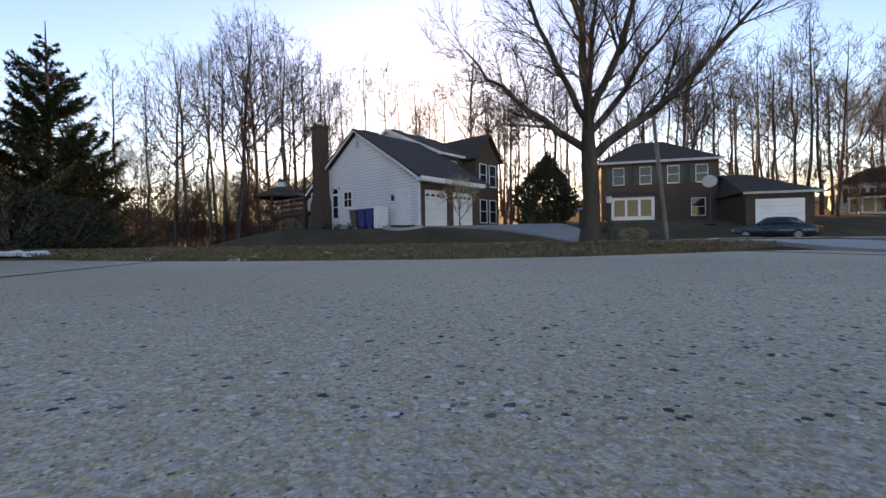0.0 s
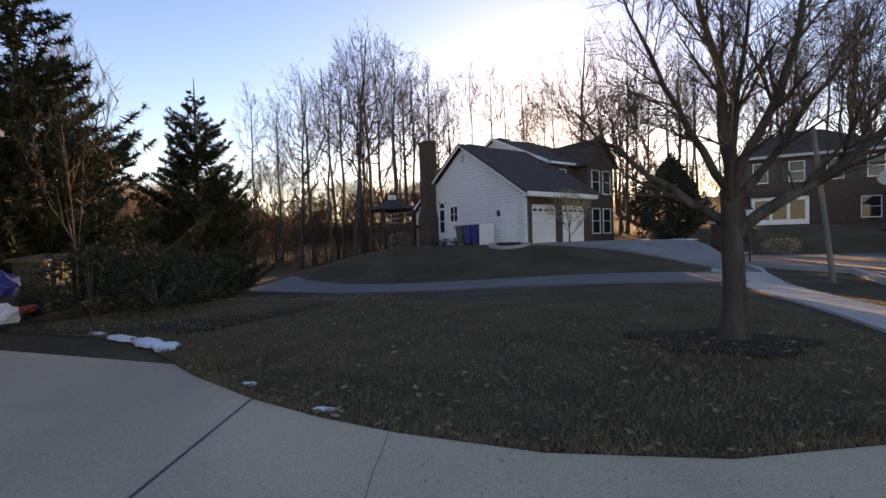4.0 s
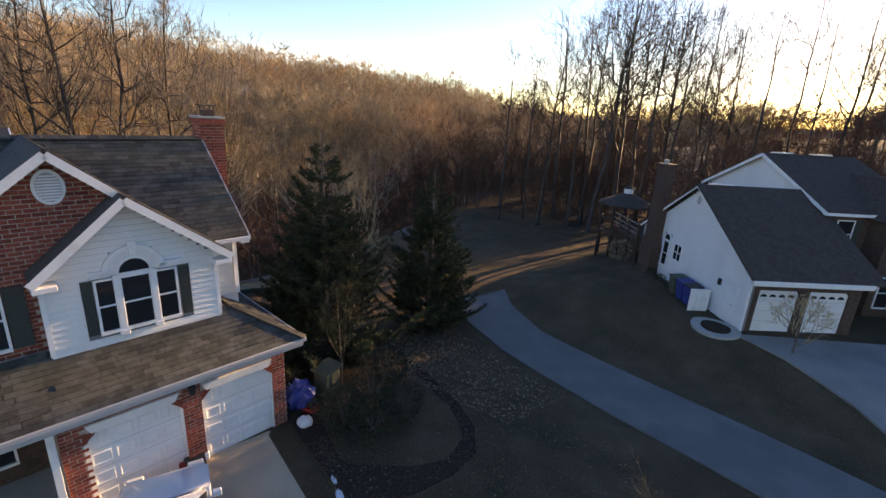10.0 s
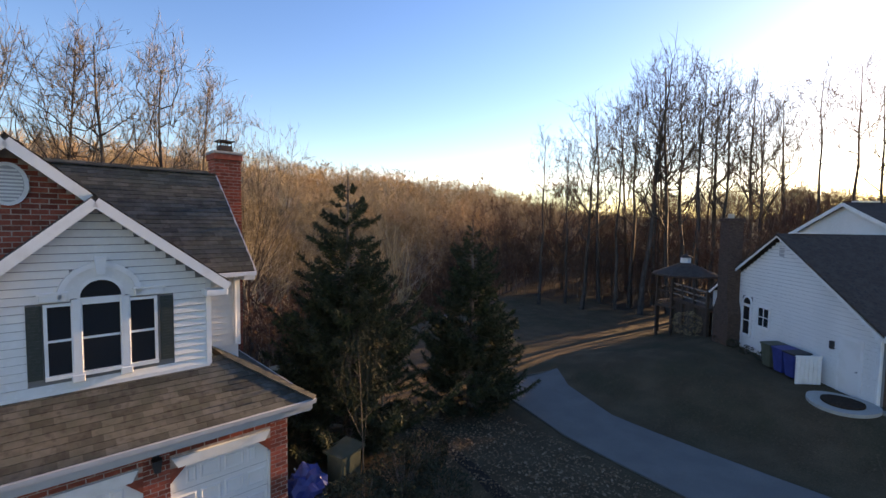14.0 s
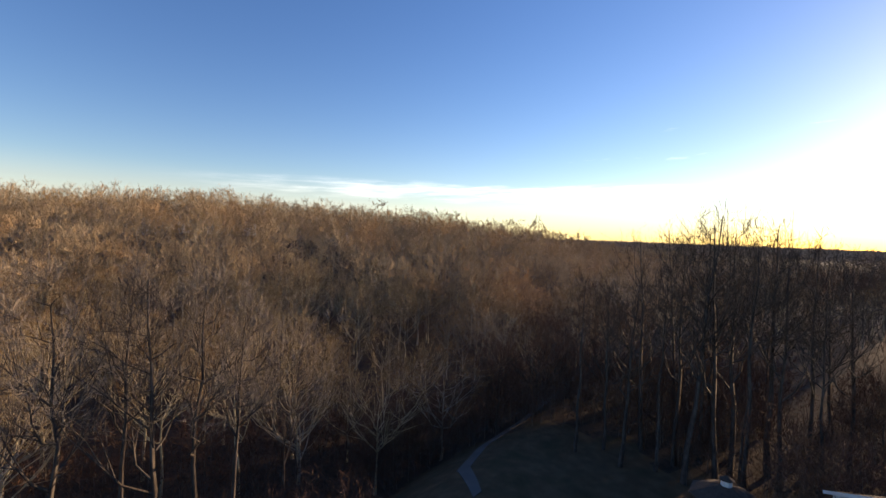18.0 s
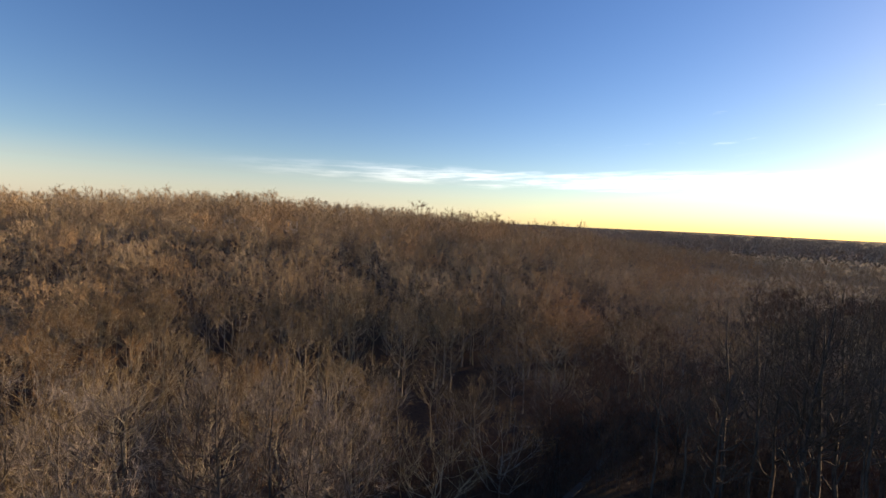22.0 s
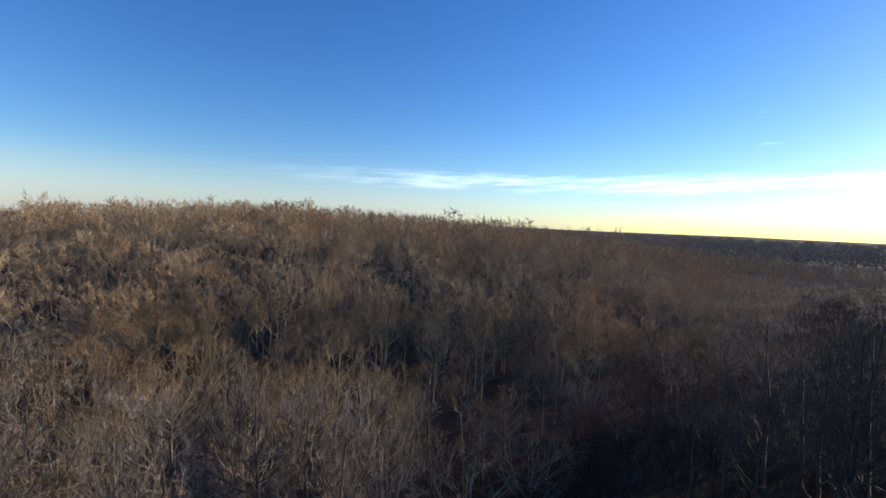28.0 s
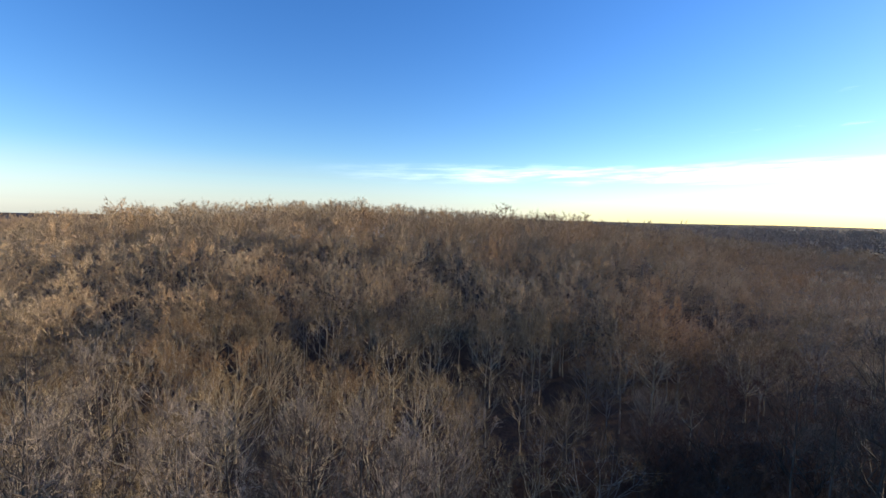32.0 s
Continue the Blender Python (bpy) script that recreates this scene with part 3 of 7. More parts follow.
def brick_rows(parent, regions, face_x, name, single_first=0, height=0.076, length=0.225, joint=0.018, outward=0.007, skip=None, seed=1):
    """Running-bond bricks over rectangles (y0, y1, z0, z1) of a wall that faces +x; the first ones are single objects, the rest one mesh."""
    vs, fs, count = [], [], 0
    cache = {}
    for y0, y1, z0, z1 in regions:
        rows = int((z1 - z0) / (height + joint))
        for r in range(rows):
            za = z0 + r * (height + joint)
            y = y0 - (0.5 * (length + joint) if r % 2 else 0)
            while y < y1 - 0.03:
                a, b = max(y, y0), min(y + length, y1)
                y += length + joint
                if b - a < 0.03 or (skip and skip((a + b) / 2, za + height / 2)):
                    continue
                if count < single_first:
                    key = round(b - a, 3)
                    if key not in cache:
                        bm = box(bmesh.new(), 0, outward, 0, key, 0, height)
                        me = bpy.data.meshes.new("brick")
                        bm.to_mesh(me)
                        bm.free()
                        me.materials.append(M["brick"])
                        cache[key] = me
                    o = new("brick", cache[key])
                    o.parent = parent
                    o.location = (face_x, a, za)
                    count += 1
                    continue
                n = len(vs)
                for x in (face_x, face_x + outward):
                    vs += [(x, a, za), (x, b, za), (x, b, za + height), (x, a, za + height)]
                fs += [(n + 4, n + 5, n + 6, n + 7), (n, n + 1, n + 5, n + 4), (n + 3, n + 7, n + 6, n + 2), (n, n + 4, n + 7, n + 3), (n + 1, n + 2, n + 6, n + 5)]
    if vs:
        ob = mesh_from(name, vs, fs, M["bricks"], parent)
        tagged(ob, kind="stuff")


def brick_stack(parent, x0, x1, y0, y1, z0, z1, mat, name="brickwork", height=0.076, length=0.225, joint=0.015, out=0.012):
    """Bricks round all four sides of a square shaft, as one mesh."""
    vs, fs = [], []
    def quad(pts, nrm):
        n = len(vs)
        vs.extend(pts)
        vs.extend([(p[0] + nrm[0] * out, p[1] + nrm[1] * out, p[2]) for p in pts])
        fs.extend([(n + 4, n + 5, n + 6, n + 7), (n, n + 1, n + 5, n + 4), (n + 3, n + 7, n + 6, n + 2), (n, n + 4, n + 7, n + 3), (n + 1, n + 2, n + 6, n + 5)])
    rows = int((z1 - z0) / (height + joint))
    for r in range(rows):
        za = z0 + r * (height + joint)
        zb = za + height
        for lo, hi, fixed, ax, sg in ((y0, y1, x1, 0, 1), (y0, y1, x0, 0, -1), (x0, x1, y0, 1, -1), (x0, x1, y1, 1, 1)):
            p = lo - (0.5 * (length + joint) if r % 2 else 0)
            while p < hi - 0.03:
                a, b = max(p, lo), min(p + length, hi)
                p += length + joint
                if b - a < 0.03:
                    continue
                if ax == 0:
                    quad([(fixed, a, za), (fixed, b, za), (fixed, b, zb), (fixed, a, zb)], (sg, 0))
                else:
                    quad([(a, fixed, za), (b, fixed, za), (b, fixed, zb), (a, fixed, zb)], (0, sg))
    ob = mesh_from(name, vs, fs, mat, parent)
    tagged(ob, kind="stuff")
    return ob


def shingle_field(parent, p0, along, up, width, rise, name, single_first=0, tab=0.3, course=0.14, inset=None, seed=2):
    """Overlapping shingle tabs on a roof plane from corner p0; along and up are unit vectors, inset(s, t) drops tabs outside the plane."""
    rng = random.Random(seed)
    p0, along, up = Vector(p0), Vector(along).normalized(), Vector(up).normalized()
    nrm = along.cross(up).normalized()
    if nrm.z < 0:
        nrm = -nrm
    me = None
    vs, fs, count = [], [], 0
    rows, cols = int(rise / course) + 1, int(width / tab) + 2
    mrot = Matrix((along, up, nrm)).transposed().to_4x4()
    for r in range(rows):
        for c in range(cols):
            s = (c - (0.5 if r % 2 else 0.0)) * tab + rng.uniform(-0.006, 0.006)
            t = r * course
            w = tab * rng.uniform(0.95, 1.0)
            if s + w * 0.5 < 0 or s + w * 0.5 > width or (inset and not inset(s + w / 2, t + course / 2)):
                continue
            s0, s1 = max(s, 0), min(s + w, width)
            lift = rng.uniform(0.012, 0.02)
            if count < single_first and s1 - s0 > 0.2:
                if me is None:
                    me = bpy.data.meshes.new("shingle")
                    w0, h0 = tab * 1.0, course * 1.15
                    me.from_pydata([(0, 0, 0.002), (w0, 0, 0.002), (w0, h0, 0.002), (0, h0, 0.002), (0, 0, 0.018), (w0, 0, 0.018), (w0, h0, 0.006), (0, h0, 0.006)], [], [(4, 5, 6, 7), (0, 1, 5, 4), (1, 2, 6, 5), (0, 4, 7, 3)])
                    me.materials.append(M["shingle"])
                o = new("shingle", me)
                o.parent = parent
                o.matrix_local = Matrix.Translation(p0 + along * s0 + up * t) @ mrot
                count += 1
                continue
            n = len(vs)
            for a, b, h in ((s0, t, 0.002), (s1, t, 0.002), (s0, t, lift), (s1, t, lift), (s1, t + course * 1.15, 0.006), (s0, t + course * 1.15, 0.006)):
                vs.append(p0 + along * a + up * b + nrm * h)
            fs += [(n, n + 1, n + 3, n + 2), (n + 2, n + 3, n + 4, n + 5)]
    if vs:
        ob = mesh_from(name, vs, fs, M["shingles"], parent)
        tagged(ob, kind="stuff")


def lap_boards(parent, axis, face, lo, hi, z0, z1, step, limits=None, holes=(), sign=1, mat=None):
    """Lapped siding boards on a wall in the plane axis=face, from lo to hi; limits(z) gives the clear span at a height; holes are (a, b, z0, z1)."""
    z = z0
    while z < z1 - 0.02:
        a, b = (lo, hi) if limits is None else limits(z + step / 2)
        spans = [(a, b)]
        for h0, h1, hz0, hz1 in holes:
            if hz0 < z + step * 0.5 < hz1:
                spans = [q for s in spans for q in ((s[0], min(s[1], h0)), (max(s[0], h1), s[1])) if q[1] - q[0] > 0.03]
        for s0, s1 in spans:
            if s1 - s0 < 0.05:
                continue
            zt = min(z + step - 0.014, z1)
            prof = [(face, z), (face + sign * 0.034, z), (face + sign * 0.005, zt), (face, zt)]
            bm = bmesh.new()
            if axis == 0:
                lo_v = [bm.verts.new((p[0], s0, p[1])) for p in prof]
                hi_v = [bm.verts.new((p[0], s1, p[1])) for p in prof]
            else:
                lo_v = [bm.verts.new((s0, p[0], p[1])) for p in prof]
                hi_v = [bm.verts.new((s1, p[0], p[1])) for p in prof]
            bm.faces.new(lo_v)
            bm.faces.new(hi_v[::-1])
            for i in range(4):
                bm.faces.new((lo_v[i], lo_v[(i + 1) % 4], hi_v[(i + 1) % 4], hi_v[i]))
            part("siding_board", bm, mat or M["siding"], parent)
        z += step


def sash_window(parent, face, y0, y1, z0, z1, name="window", arch=0.0, mull=True, frame_w=0.05, axis=0, sign=1):
    """A sash window in a wall: frame bars, meeting rail, sill and panes."""
    def bx(nm, mat, d0, d1, a0, a1, b0, b1, par):
        d0, d1 = face + sign * d0, face + sign * d1
        d0, d1 = min(d0, d1), max(d0, d1)
        if axis == 0:
            return boxpart(nm, mat, par, d0, d1, a0, a1, b0, b1)
        return boxpart(nm, mat, par, a0, a1, d0, d1, b0, b1)
    w = bx(name, M["glass"], 0.0, 0.028, y0, y1, z0, z1, parent)
    for a0, a1 in ((y0 - frame_w, y0), (y1, y1 + frame_w)):
        bx("frame", M["trim"], 0.0, 0.06, a0, a1, z0 - frame_w, z1 + frame_w, w)
    bx("head", M["trim"], 0.0, 0.062, y0, y1, z1, z1 + frame_w, w)
    bx("sill", M["trim"], 0.0, 0.09, y0 - frame_w, y1 + frame_w, z0 - frame_w - 0.02, z0, w)
    if mull:
        zm = (z0 + z1) / 2
        bx("meeting_rail", M["trim"], 0.028, 0.05, y0, y1, zm - 0.02, zm + 0.02, w)
    return w


def panel_door(parent, face, y0, y1, z1, cols=4, rows=4, axis=0, chamfer=0.25, panels=True):
    """A sectional garage door: slab, four sections with raised panels, side and top stops."""
    d = part("garage_door", prism(bmesh.new(), [(y0, 0), (y1, 0), (y1, z1 - chamfer), (y1 - chamfer, z1), (y0 + chamfer, z1), (y0, z1 - chamfer)], 0, face - 0.05, face), M["door"], parent)
    hs = z1 / rows
    for r in range(rows):
        boxpart("section_joint", M["soffit"], d, face, face + 0.003, y0 + 0.03, y1 - 0.03, r * hs - 0.006 if r else 0.0, r * hs + 0.006)
        if not panels:
            continue
        for c in range(cols):
            a = y0 + 0.08 + c * (y1 - y0 - 0.1) / cols
            b = y0 + 0.02 + (c + 1) * (y1 - y0 - 0.1) / cols
            if r == rows - 1:
                a, b = max(a, y0 + chamfer), min(b, y1 - chamfer)
            za, zb = r * hs + 0.1, (r + 1) * hs - 0.1
            bm = bmesh.new()
            o = [(face + 0.001, p, q) for p, q in ((a, za), (b, za), (b, zb), (a, zb))]
            i1 = [(face + 0.022, p, q) for p, q in ((a + 0.03, za + 0.03), (b - 0.03, za + 0.03), (b - 0.03, zb - 0.03), (a + 0.03, zb - 0.03))]
            i2 = [(face + 0.008, p, q) for p, q in ((a + 0.06, za + 0.06), (b - 0.06, za + 0.06), (b - 0.06, zb - 0.06), (a + 0.06, zb - 0.06))]
            v = [bm.verts.new(p) for p in o + i1 + i2]
            for k in range(4):
                m = (k + 1) % 4
                bm.faces.new((v[k], v[m], v[4 + m], v[4 + k]))
                bm.faces.new((v[4 + k], v[4 + m], v[8 + m], v[8 + k]))
            bm.faces.new(v[8:12])
            part("panel", bm, M["door"], d)
    return d


def arc_band(cy, cz, r0, r1, x0, x1, a0=0.0, a1=math.pi, n=18):
    """A half ring in the y-z plane, drawn out from x0 to x1."""
    bm = bmesh.new()
    rings = []
    for i in range(n + 1):
        a = a0 + (a1 - a0) * i / n
        c, s = math.cos(a), math.sin(a)
        rings.append([bm.verts.new(p) for p in ((x0, cy + r0 * c, cz + r0 * s), (x1, cy + r0 * c, cz + r0 * s), (x1, cy + r1 * c, cz + r1 * s), (x0, cy + r1 * c, cz + r1 * s))])
    for p, q in zip(rings[:-1], rings[1:]):
        for k in range(4):
            m = (k + 1) % 4
            bm.faces.new((p[k], p[m], q[m], q[k]))
    bm.faces.new(rings[0])
    bm.faces.new(rings[-1][::-1])
    return bm


def disc(cy, cz, ry, rz, x0, x1, n=28, half=False):
    pts = [(cy + ry * math.cos(a), cz + rz * math.sin(a)) for a in np.linspace(0, math.pi if half else 2 * math.pi, n, endpoint=half)]
    return prism(bmesh.new(), pts, 0, x0, x1)


def bar(p, q, w, h):
    """A straight square bar from p to q."""
    bm = bmesh.new()
    p, q = Vector(p), Vector(q)
    d = (q - p).normalized()
    up = Vector((0, 0, 1)) if abs(d.z) < 0.95 else Vector((1, 0, 0))
    u = d.cross(up).normalized() * w / 2
    v = u.cross(d).normalized() * h / 2
    lo = [bm.verts.new(p + s) for s in (u + v, -u + v, -u - v, u - v)]
    hi = [bm.verts.new(q + s) for s in (u + v, -u + v, -u - v, u - v)]
    bm.faces.new(lo)
    bm.faces.new(hi[::-1])
    for i in range(4):
        bm.faces.new((lo[i], lo[(i + 1) % 4], hi[(i + 1) % 4], hi[i]))
    return bm


def round_bar(p, q, r0, r1=None, n=10):
    v, t = tube_arrays([(*p, *q, r0, r0 if r1 is None else r1)], n)
    bm = bmesh.new()
    vs = [bm.verts.new(x) for x in v]
    for a in t:
        bm.faces.new([vs[i] for i in a])
    bm.faces.new(vs[:n][::-1])
    bm.faces.new(vs[n:])
    return bm


# ---- house with the brick garage ----
own = thing("house", pose(-9.3, 4.0, 0, 0, 0, 8.0), "two-storey red brick and white-sided house with grey-brown shingle roof", "house")
D1, D2 = (-2.29, -0.38), (-4.72, -2.72)
GEND = -5.1
for a, b in ((D1[1], 0.0), (D2[1], D1[0]), (GEND, D2[0])):
    boxpart("garage_wall", M["mortar"], own, -0.2, 0, a, b, -0.1, 2.75)
for a, b in (D1, D2):
    boxpart("garage_wall", M["mortar"], own, -0.2, 0, a, b, 2.12, 2.75)
    panel_door(own, -0.09, a, b, 2.12, chamfer=0.28)
    for y, s in ((a, 1), (b, -1)):
        part("brick_corbel", prism(bmesh.new(), [(y, 1.84), (y + s * 0.28, 2.12), (y, 2.12)], 0, -0.08, 0.012), M["bricks"], own)
        boxpart("jamb", M["trim"], own, -0.085, -0.03, min(y, y + s * 0.045), max(y, y + s * 0.045), 0, 1.84)
    mid_y = (a + b) / 2
    part("lintel", prism(bmesh.new(), [(mid_y - 0.83, 2.13), (mid_y + 0.83, 2.13), (mid_y + 0.93, 2.33), (mid_y - 0.93, 2.33)], 0, -0.02, 0.06), M["trim"], own, "white flared lintel")
boxpart("side_wall", M["mortar"], own, -8, -0.2, -0.2, 0, -0.4, 2.75)
boxpart("porch_wall", M["brick_dim"], own, -2.4, -2.2, -12.5, GEND, -0.1, 3.0)
boxpart("porch_wall", M["mortar"], own, -2.2, -0.2, GEND, GEND + 0.15, -0.1, 2.75)
boxpart("porch_floor", M["walk"], own, -2.2, 0.2, -12.5, GEND - 0.02, -0.1, 0.16)
boxpart("porch_step", M["brick_dim"], own, 0.2, 0.5, -9.5, GEND - 0.3, -0.1, 0.1)
for y in (-5.22, -7.6, -10.0):
    boxpart("porch_post", M["trim"], own, 0.0, 0.13, y - 0.07, y + 0.07, 0.16, 2.75, 0.01)
ent = boxpart("front_door", M["dark_wood"], own, -2.2, -2.14, -7.9, -7.0, 0.16, 2.25)
for y in (-8.02, -6.88):
    boxpart("door_casing", M["trim"], ent, -2.2, -2.1, y - 0.08, y + 0.08, 0.16, 2.35)
sash_window(own, -2.2, -6.5, -5.8, 0.7, 2.1)
BX = -0.6
# lower roof over the garage, with fascia and gutter
part("garage_roof", slab(bmesh.new(), [(0.62, 0.3, 3.0), (0.62, -12.6, 3.0), (-0.75, -12.6, 3.88), (-0.75, -1.05, 3.88)], 0.1), M["roof_felt"], own)
part("garage_roof", slab(bmesh.new(), [(0.62, 0.3, 3.0), (-0.75, -1.05, 3.88), (-8.4, -1.05, 3.88), (-8.4, 0.3, 3.0)], 0.1), M["roof_felt"], own)
part("hip_cap", bar((0.66, 0.33, 3.03), (-0.75, -1.05, 3.92), 0.2, 0.03), M["shingles"], own)
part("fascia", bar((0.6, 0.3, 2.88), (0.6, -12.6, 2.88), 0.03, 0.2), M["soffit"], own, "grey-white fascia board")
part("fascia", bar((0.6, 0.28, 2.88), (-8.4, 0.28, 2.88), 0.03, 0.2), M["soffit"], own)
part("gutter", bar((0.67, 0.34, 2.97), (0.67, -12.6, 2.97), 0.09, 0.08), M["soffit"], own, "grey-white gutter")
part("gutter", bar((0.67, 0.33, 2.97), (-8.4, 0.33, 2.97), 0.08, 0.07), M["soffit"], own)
# underside in the greyed trim, its shade already in the colour
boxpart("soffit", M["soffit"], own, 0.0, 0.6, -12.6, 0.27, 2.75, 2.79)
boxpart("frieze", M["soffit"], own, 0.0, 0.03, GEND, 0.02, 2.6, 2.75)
# bay: walls, siding, windows
PEAK_Y, PEAK_Z, EAVE_R, EAVE_L, EAVE_Z = -3.26, 7.15, -1.4, -4.85, 5.62
# dark backing shows through the board gaps as painted lap shade
boxpart("bay_wall", M["lap_shade"], own, -2.2, BX, EAVE_L, EAVE_R, 3.5, 5.62)
part("bay_gable", prism(bmesh.new(), [(EAVE_L, 5.62), (EAVE_R, 5.62), (PEAK_Y, PEAK_Z - 0.12)], 0, -2.2, BX), M["lap_shade"], own)
slope_r = (PEAK_Z - EAVE_Z) / (EAVE_R - PEAK_Y)
WIN = [(-3.93, -3.62, 4.14, 5.33), (-3.46, -2.92, 4.14, 5.33), (-2.76, -2.38, 4.14, 5.33)]
lap_boards(own, 0, BX, EAVE_L, EAVE_R, 3.86, 7.0, 0.14, limits=lambda z: (EAVE_L, EAVE_R) if z < 5.62 else (PEAK_Y - (PEAK_Z - z) / slope_r * 0.86 + 0.02, PEAK_Y + (PEAK_Z - z) / slope_r - 0.1), holes=[(-4.2, -2.05, 4.05, 5.45), (-3.62, -2.78, 5.4, 5.98)])
boxpart("corner_board", M["trim"], own, BX - 0.04, BX + 0.035, EAVE_R - 0.06, EAVE_R + 0.03, 3.84, 5.62)
boxpart("corner_board", M["trim"], own, BX - 0.04, BX + 0.035, EAVE_L - 0.03, EAVE_L + 0.06, 3.84, 5.62)
boxpart("base_board", M["trim"], own, BX, BX + 0.03, EAVE_L, EAVE_R, 3.78, 3.86)
for y0, y1, z0, z1 in WIN:
    sash_window(own, BX, y0, y1, z0, z1, frame_w=0.05)
for y0, y1 in ((-3.61, -3.47), (-2.91, -2.77)):
    boxpart("pilaster", M["trim"], own, BX, BX + 0.085, y0, y1, 4.0, 5.43, 0.012)
    boxpart("pilaster_base", M["trim"], own, BX, BX + 0.11, y0 - 0.02, y1 + 0.02, 3.97, 4.1, 0.01)
for y0, y1 in ((-4.2, -4.0), (-2.28, -2.06)):
    s = boxpart("shutter", M["shutter"], own, BX, BX + 0.035, y0, y1, 4.1, 5.36)
    for k in range(20):
        boxpart("slat", M["shutter"], s, BX + 0.035, BX + 0.045, y0 + 0.03, y1 - 0.03, 4.15 + k * 0.059, 4.185 + k * 0.059)
AY, AZ = -3.19, 5.45
part("arch_glass", disc(AY, AZ, 0.3, 0.33, BX, BX + 0.03, 20, True), M["glass"], own)
part("arch_frame", arc_band(AY, AZ, 0.3, 0.36, BX, BX + 0.07), M["trim"], own)
part("arch_moulding", arc_band(AY, AZ, 0.36, 0.55, BX, BX + 0.055), M["siding"], own, "pale rounded moulding over the window")
part("arch_moulding", arc_band(AY, AZ, 0.53, 0.62, BX, BX + 0.1), M["trim"], own)
part("keystone", prism(bmesh.new(), [(AY - 0.06, 5.86), (AY + 0.06, 5.86), (AY + 0.09, 6.16), (AY - 0.09, 6.16)], 0, BX, BX + 0.13), M["trim"], own)
boxpart("transom_bar", M["trim"], own, BX, BX + 0.07, -3.53, -2.85, 5.38, 5.45)
for y0, y1 in ((-4.0, -3.72), (-2.66, -2.28)):
    boxpart("window_cap", M["trim"], own, BX, BX + 0.1, y0 - 0.03, y1 + 0.05, 5.42, 5.54, 0.01)
    boxpart("window_cap", M["trim"], own, BX, BX + 0.13, y0 - 0.06, y1 + 0.08, 5.54, 5.58)
# bay roof with rake boards and cornice returns
OV = -0.22
for y_end, z_end, nm in ((-1.12, 5.52, "r"), (-5.0, 5.6, "l")):
    part("bay_roof", slab(bmesh.new(), [(OV, PEAK_Y, PEAK_Z + 0.1), (OV, y_end, z_end + 0.08), (-5.2, y_end, z_end + 0.08), (-5.2, PEAK_Y, PEAK_Z + 0.1)], 0.07), M["roof_felt"], own)
    part("rake_board", bar((OV - 0.02, PEAK_Y, PEAK_Z - 0.02), (OV - 0.02, y_end, z_end - 0.04), 0.05, 0.17), M["trim"], own, "white rake board")
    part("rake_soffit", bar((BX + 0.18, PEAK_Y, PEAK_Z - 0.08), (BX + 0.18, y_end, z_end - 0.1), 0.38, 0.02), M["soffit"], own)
    s = 1 if nm == "r" else -1
    yy = sorted((y_end - s * 0.02, y_end - s * 0.42))
    boxpart("cornice_return", M["trim"], own, BX, OV, yy[0], yy[1], z_end - 0.2, z_end - 0.08, 0.01)
# main block
boxpart("main_wall", M["siding"], own, -6.65, -1.75, -12.5, -0.45, 2.6, 5.6)
lap_boards(own, 0, -1.75, EAVE_R, -0.45, 3.86, 5.55, 0.14)
lap_boards(own, 1, -0.45, -6.65, -1.75, 3.9, 5.6, 0.14)
boxpart("corner_board", M["trim"], own, -1.8, -1.7, -0.5, -0.41, 3.84, 5.55)
part("downspout", round_bar((-1.64, -0.55, 3.9), (-1.64, -0.55, 5.5), 0.035), M["trim"], own)
part("side_gable", prism(bmesh.new(), [(-1.75, 5.6), (-6.65, 5.6), (-4.2, 7.88)], 1, -0.65, -0.45), M["siding"], own)
part("main_roof", slab(bmesh.new(), [(-1.3, -0.2, 5.66), (-4.2, -0.2, 8.1), (-4.2, -12.8, 8.1), (-1.3, -12.8, 5.66)], 0.1), M["roof_felt"], own)
part("main_roof", slab(bmesh.new(), [(-4.2, -0.2, 8.1), (-7.1, -0.2, 5.66), (-7.1, -12.8, 5.66), (-4.2, -12.8, 8.1)], 0.1), M["roof_felt"], own)
part("ridge_cap", bar((-4.2, -0.2, 8.11), (-4.2, -12.8, 8.11), 0.26, 0.03), M["roof_felt"], own)
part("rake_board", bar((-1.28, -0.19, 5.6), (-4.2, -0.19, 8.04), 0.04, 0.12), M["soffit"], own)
part("gutter", bar((-1.24, -0.2, 5.6), (-1.24, -1.15, 5.6), 0.1, 0.09), M["trim"], own)
boxpart("eave_return", M["trim"], own, -1.75, -1.28, -0.45, -0.2, 5.45, 5.58)
# cross gable behind the ridge
part("rear_gable", prism(bmesh.new(), [(-6.7, -0.5), (-10.6, -0.5), (-10.6, 6.6), (-8.65, 8.0), (-6.7, 6.6)], 1, -12.4, -4.55), M["siding"], own)
for x_end in (-6.4, -10.9):
    part("rear_gable_roof", slab(bmesh.new(), [(-8.65, -4.25, 8.12), (x_end, -4.25, 6.45), (x_end, -12.6, 6.45), (-8.65, -12.6, 8.12)], 0.08), M["roof_felt"], own)
    part("rake_board", bar((-8.65, -4.24, 8.04), (x_end, -4.24, 6.37), 0.04, 0.14), M["trim"], own)
sash_window(own, -4.55, -8.95, -8.35, 6.3, 7.2, axis=1, sign=1)
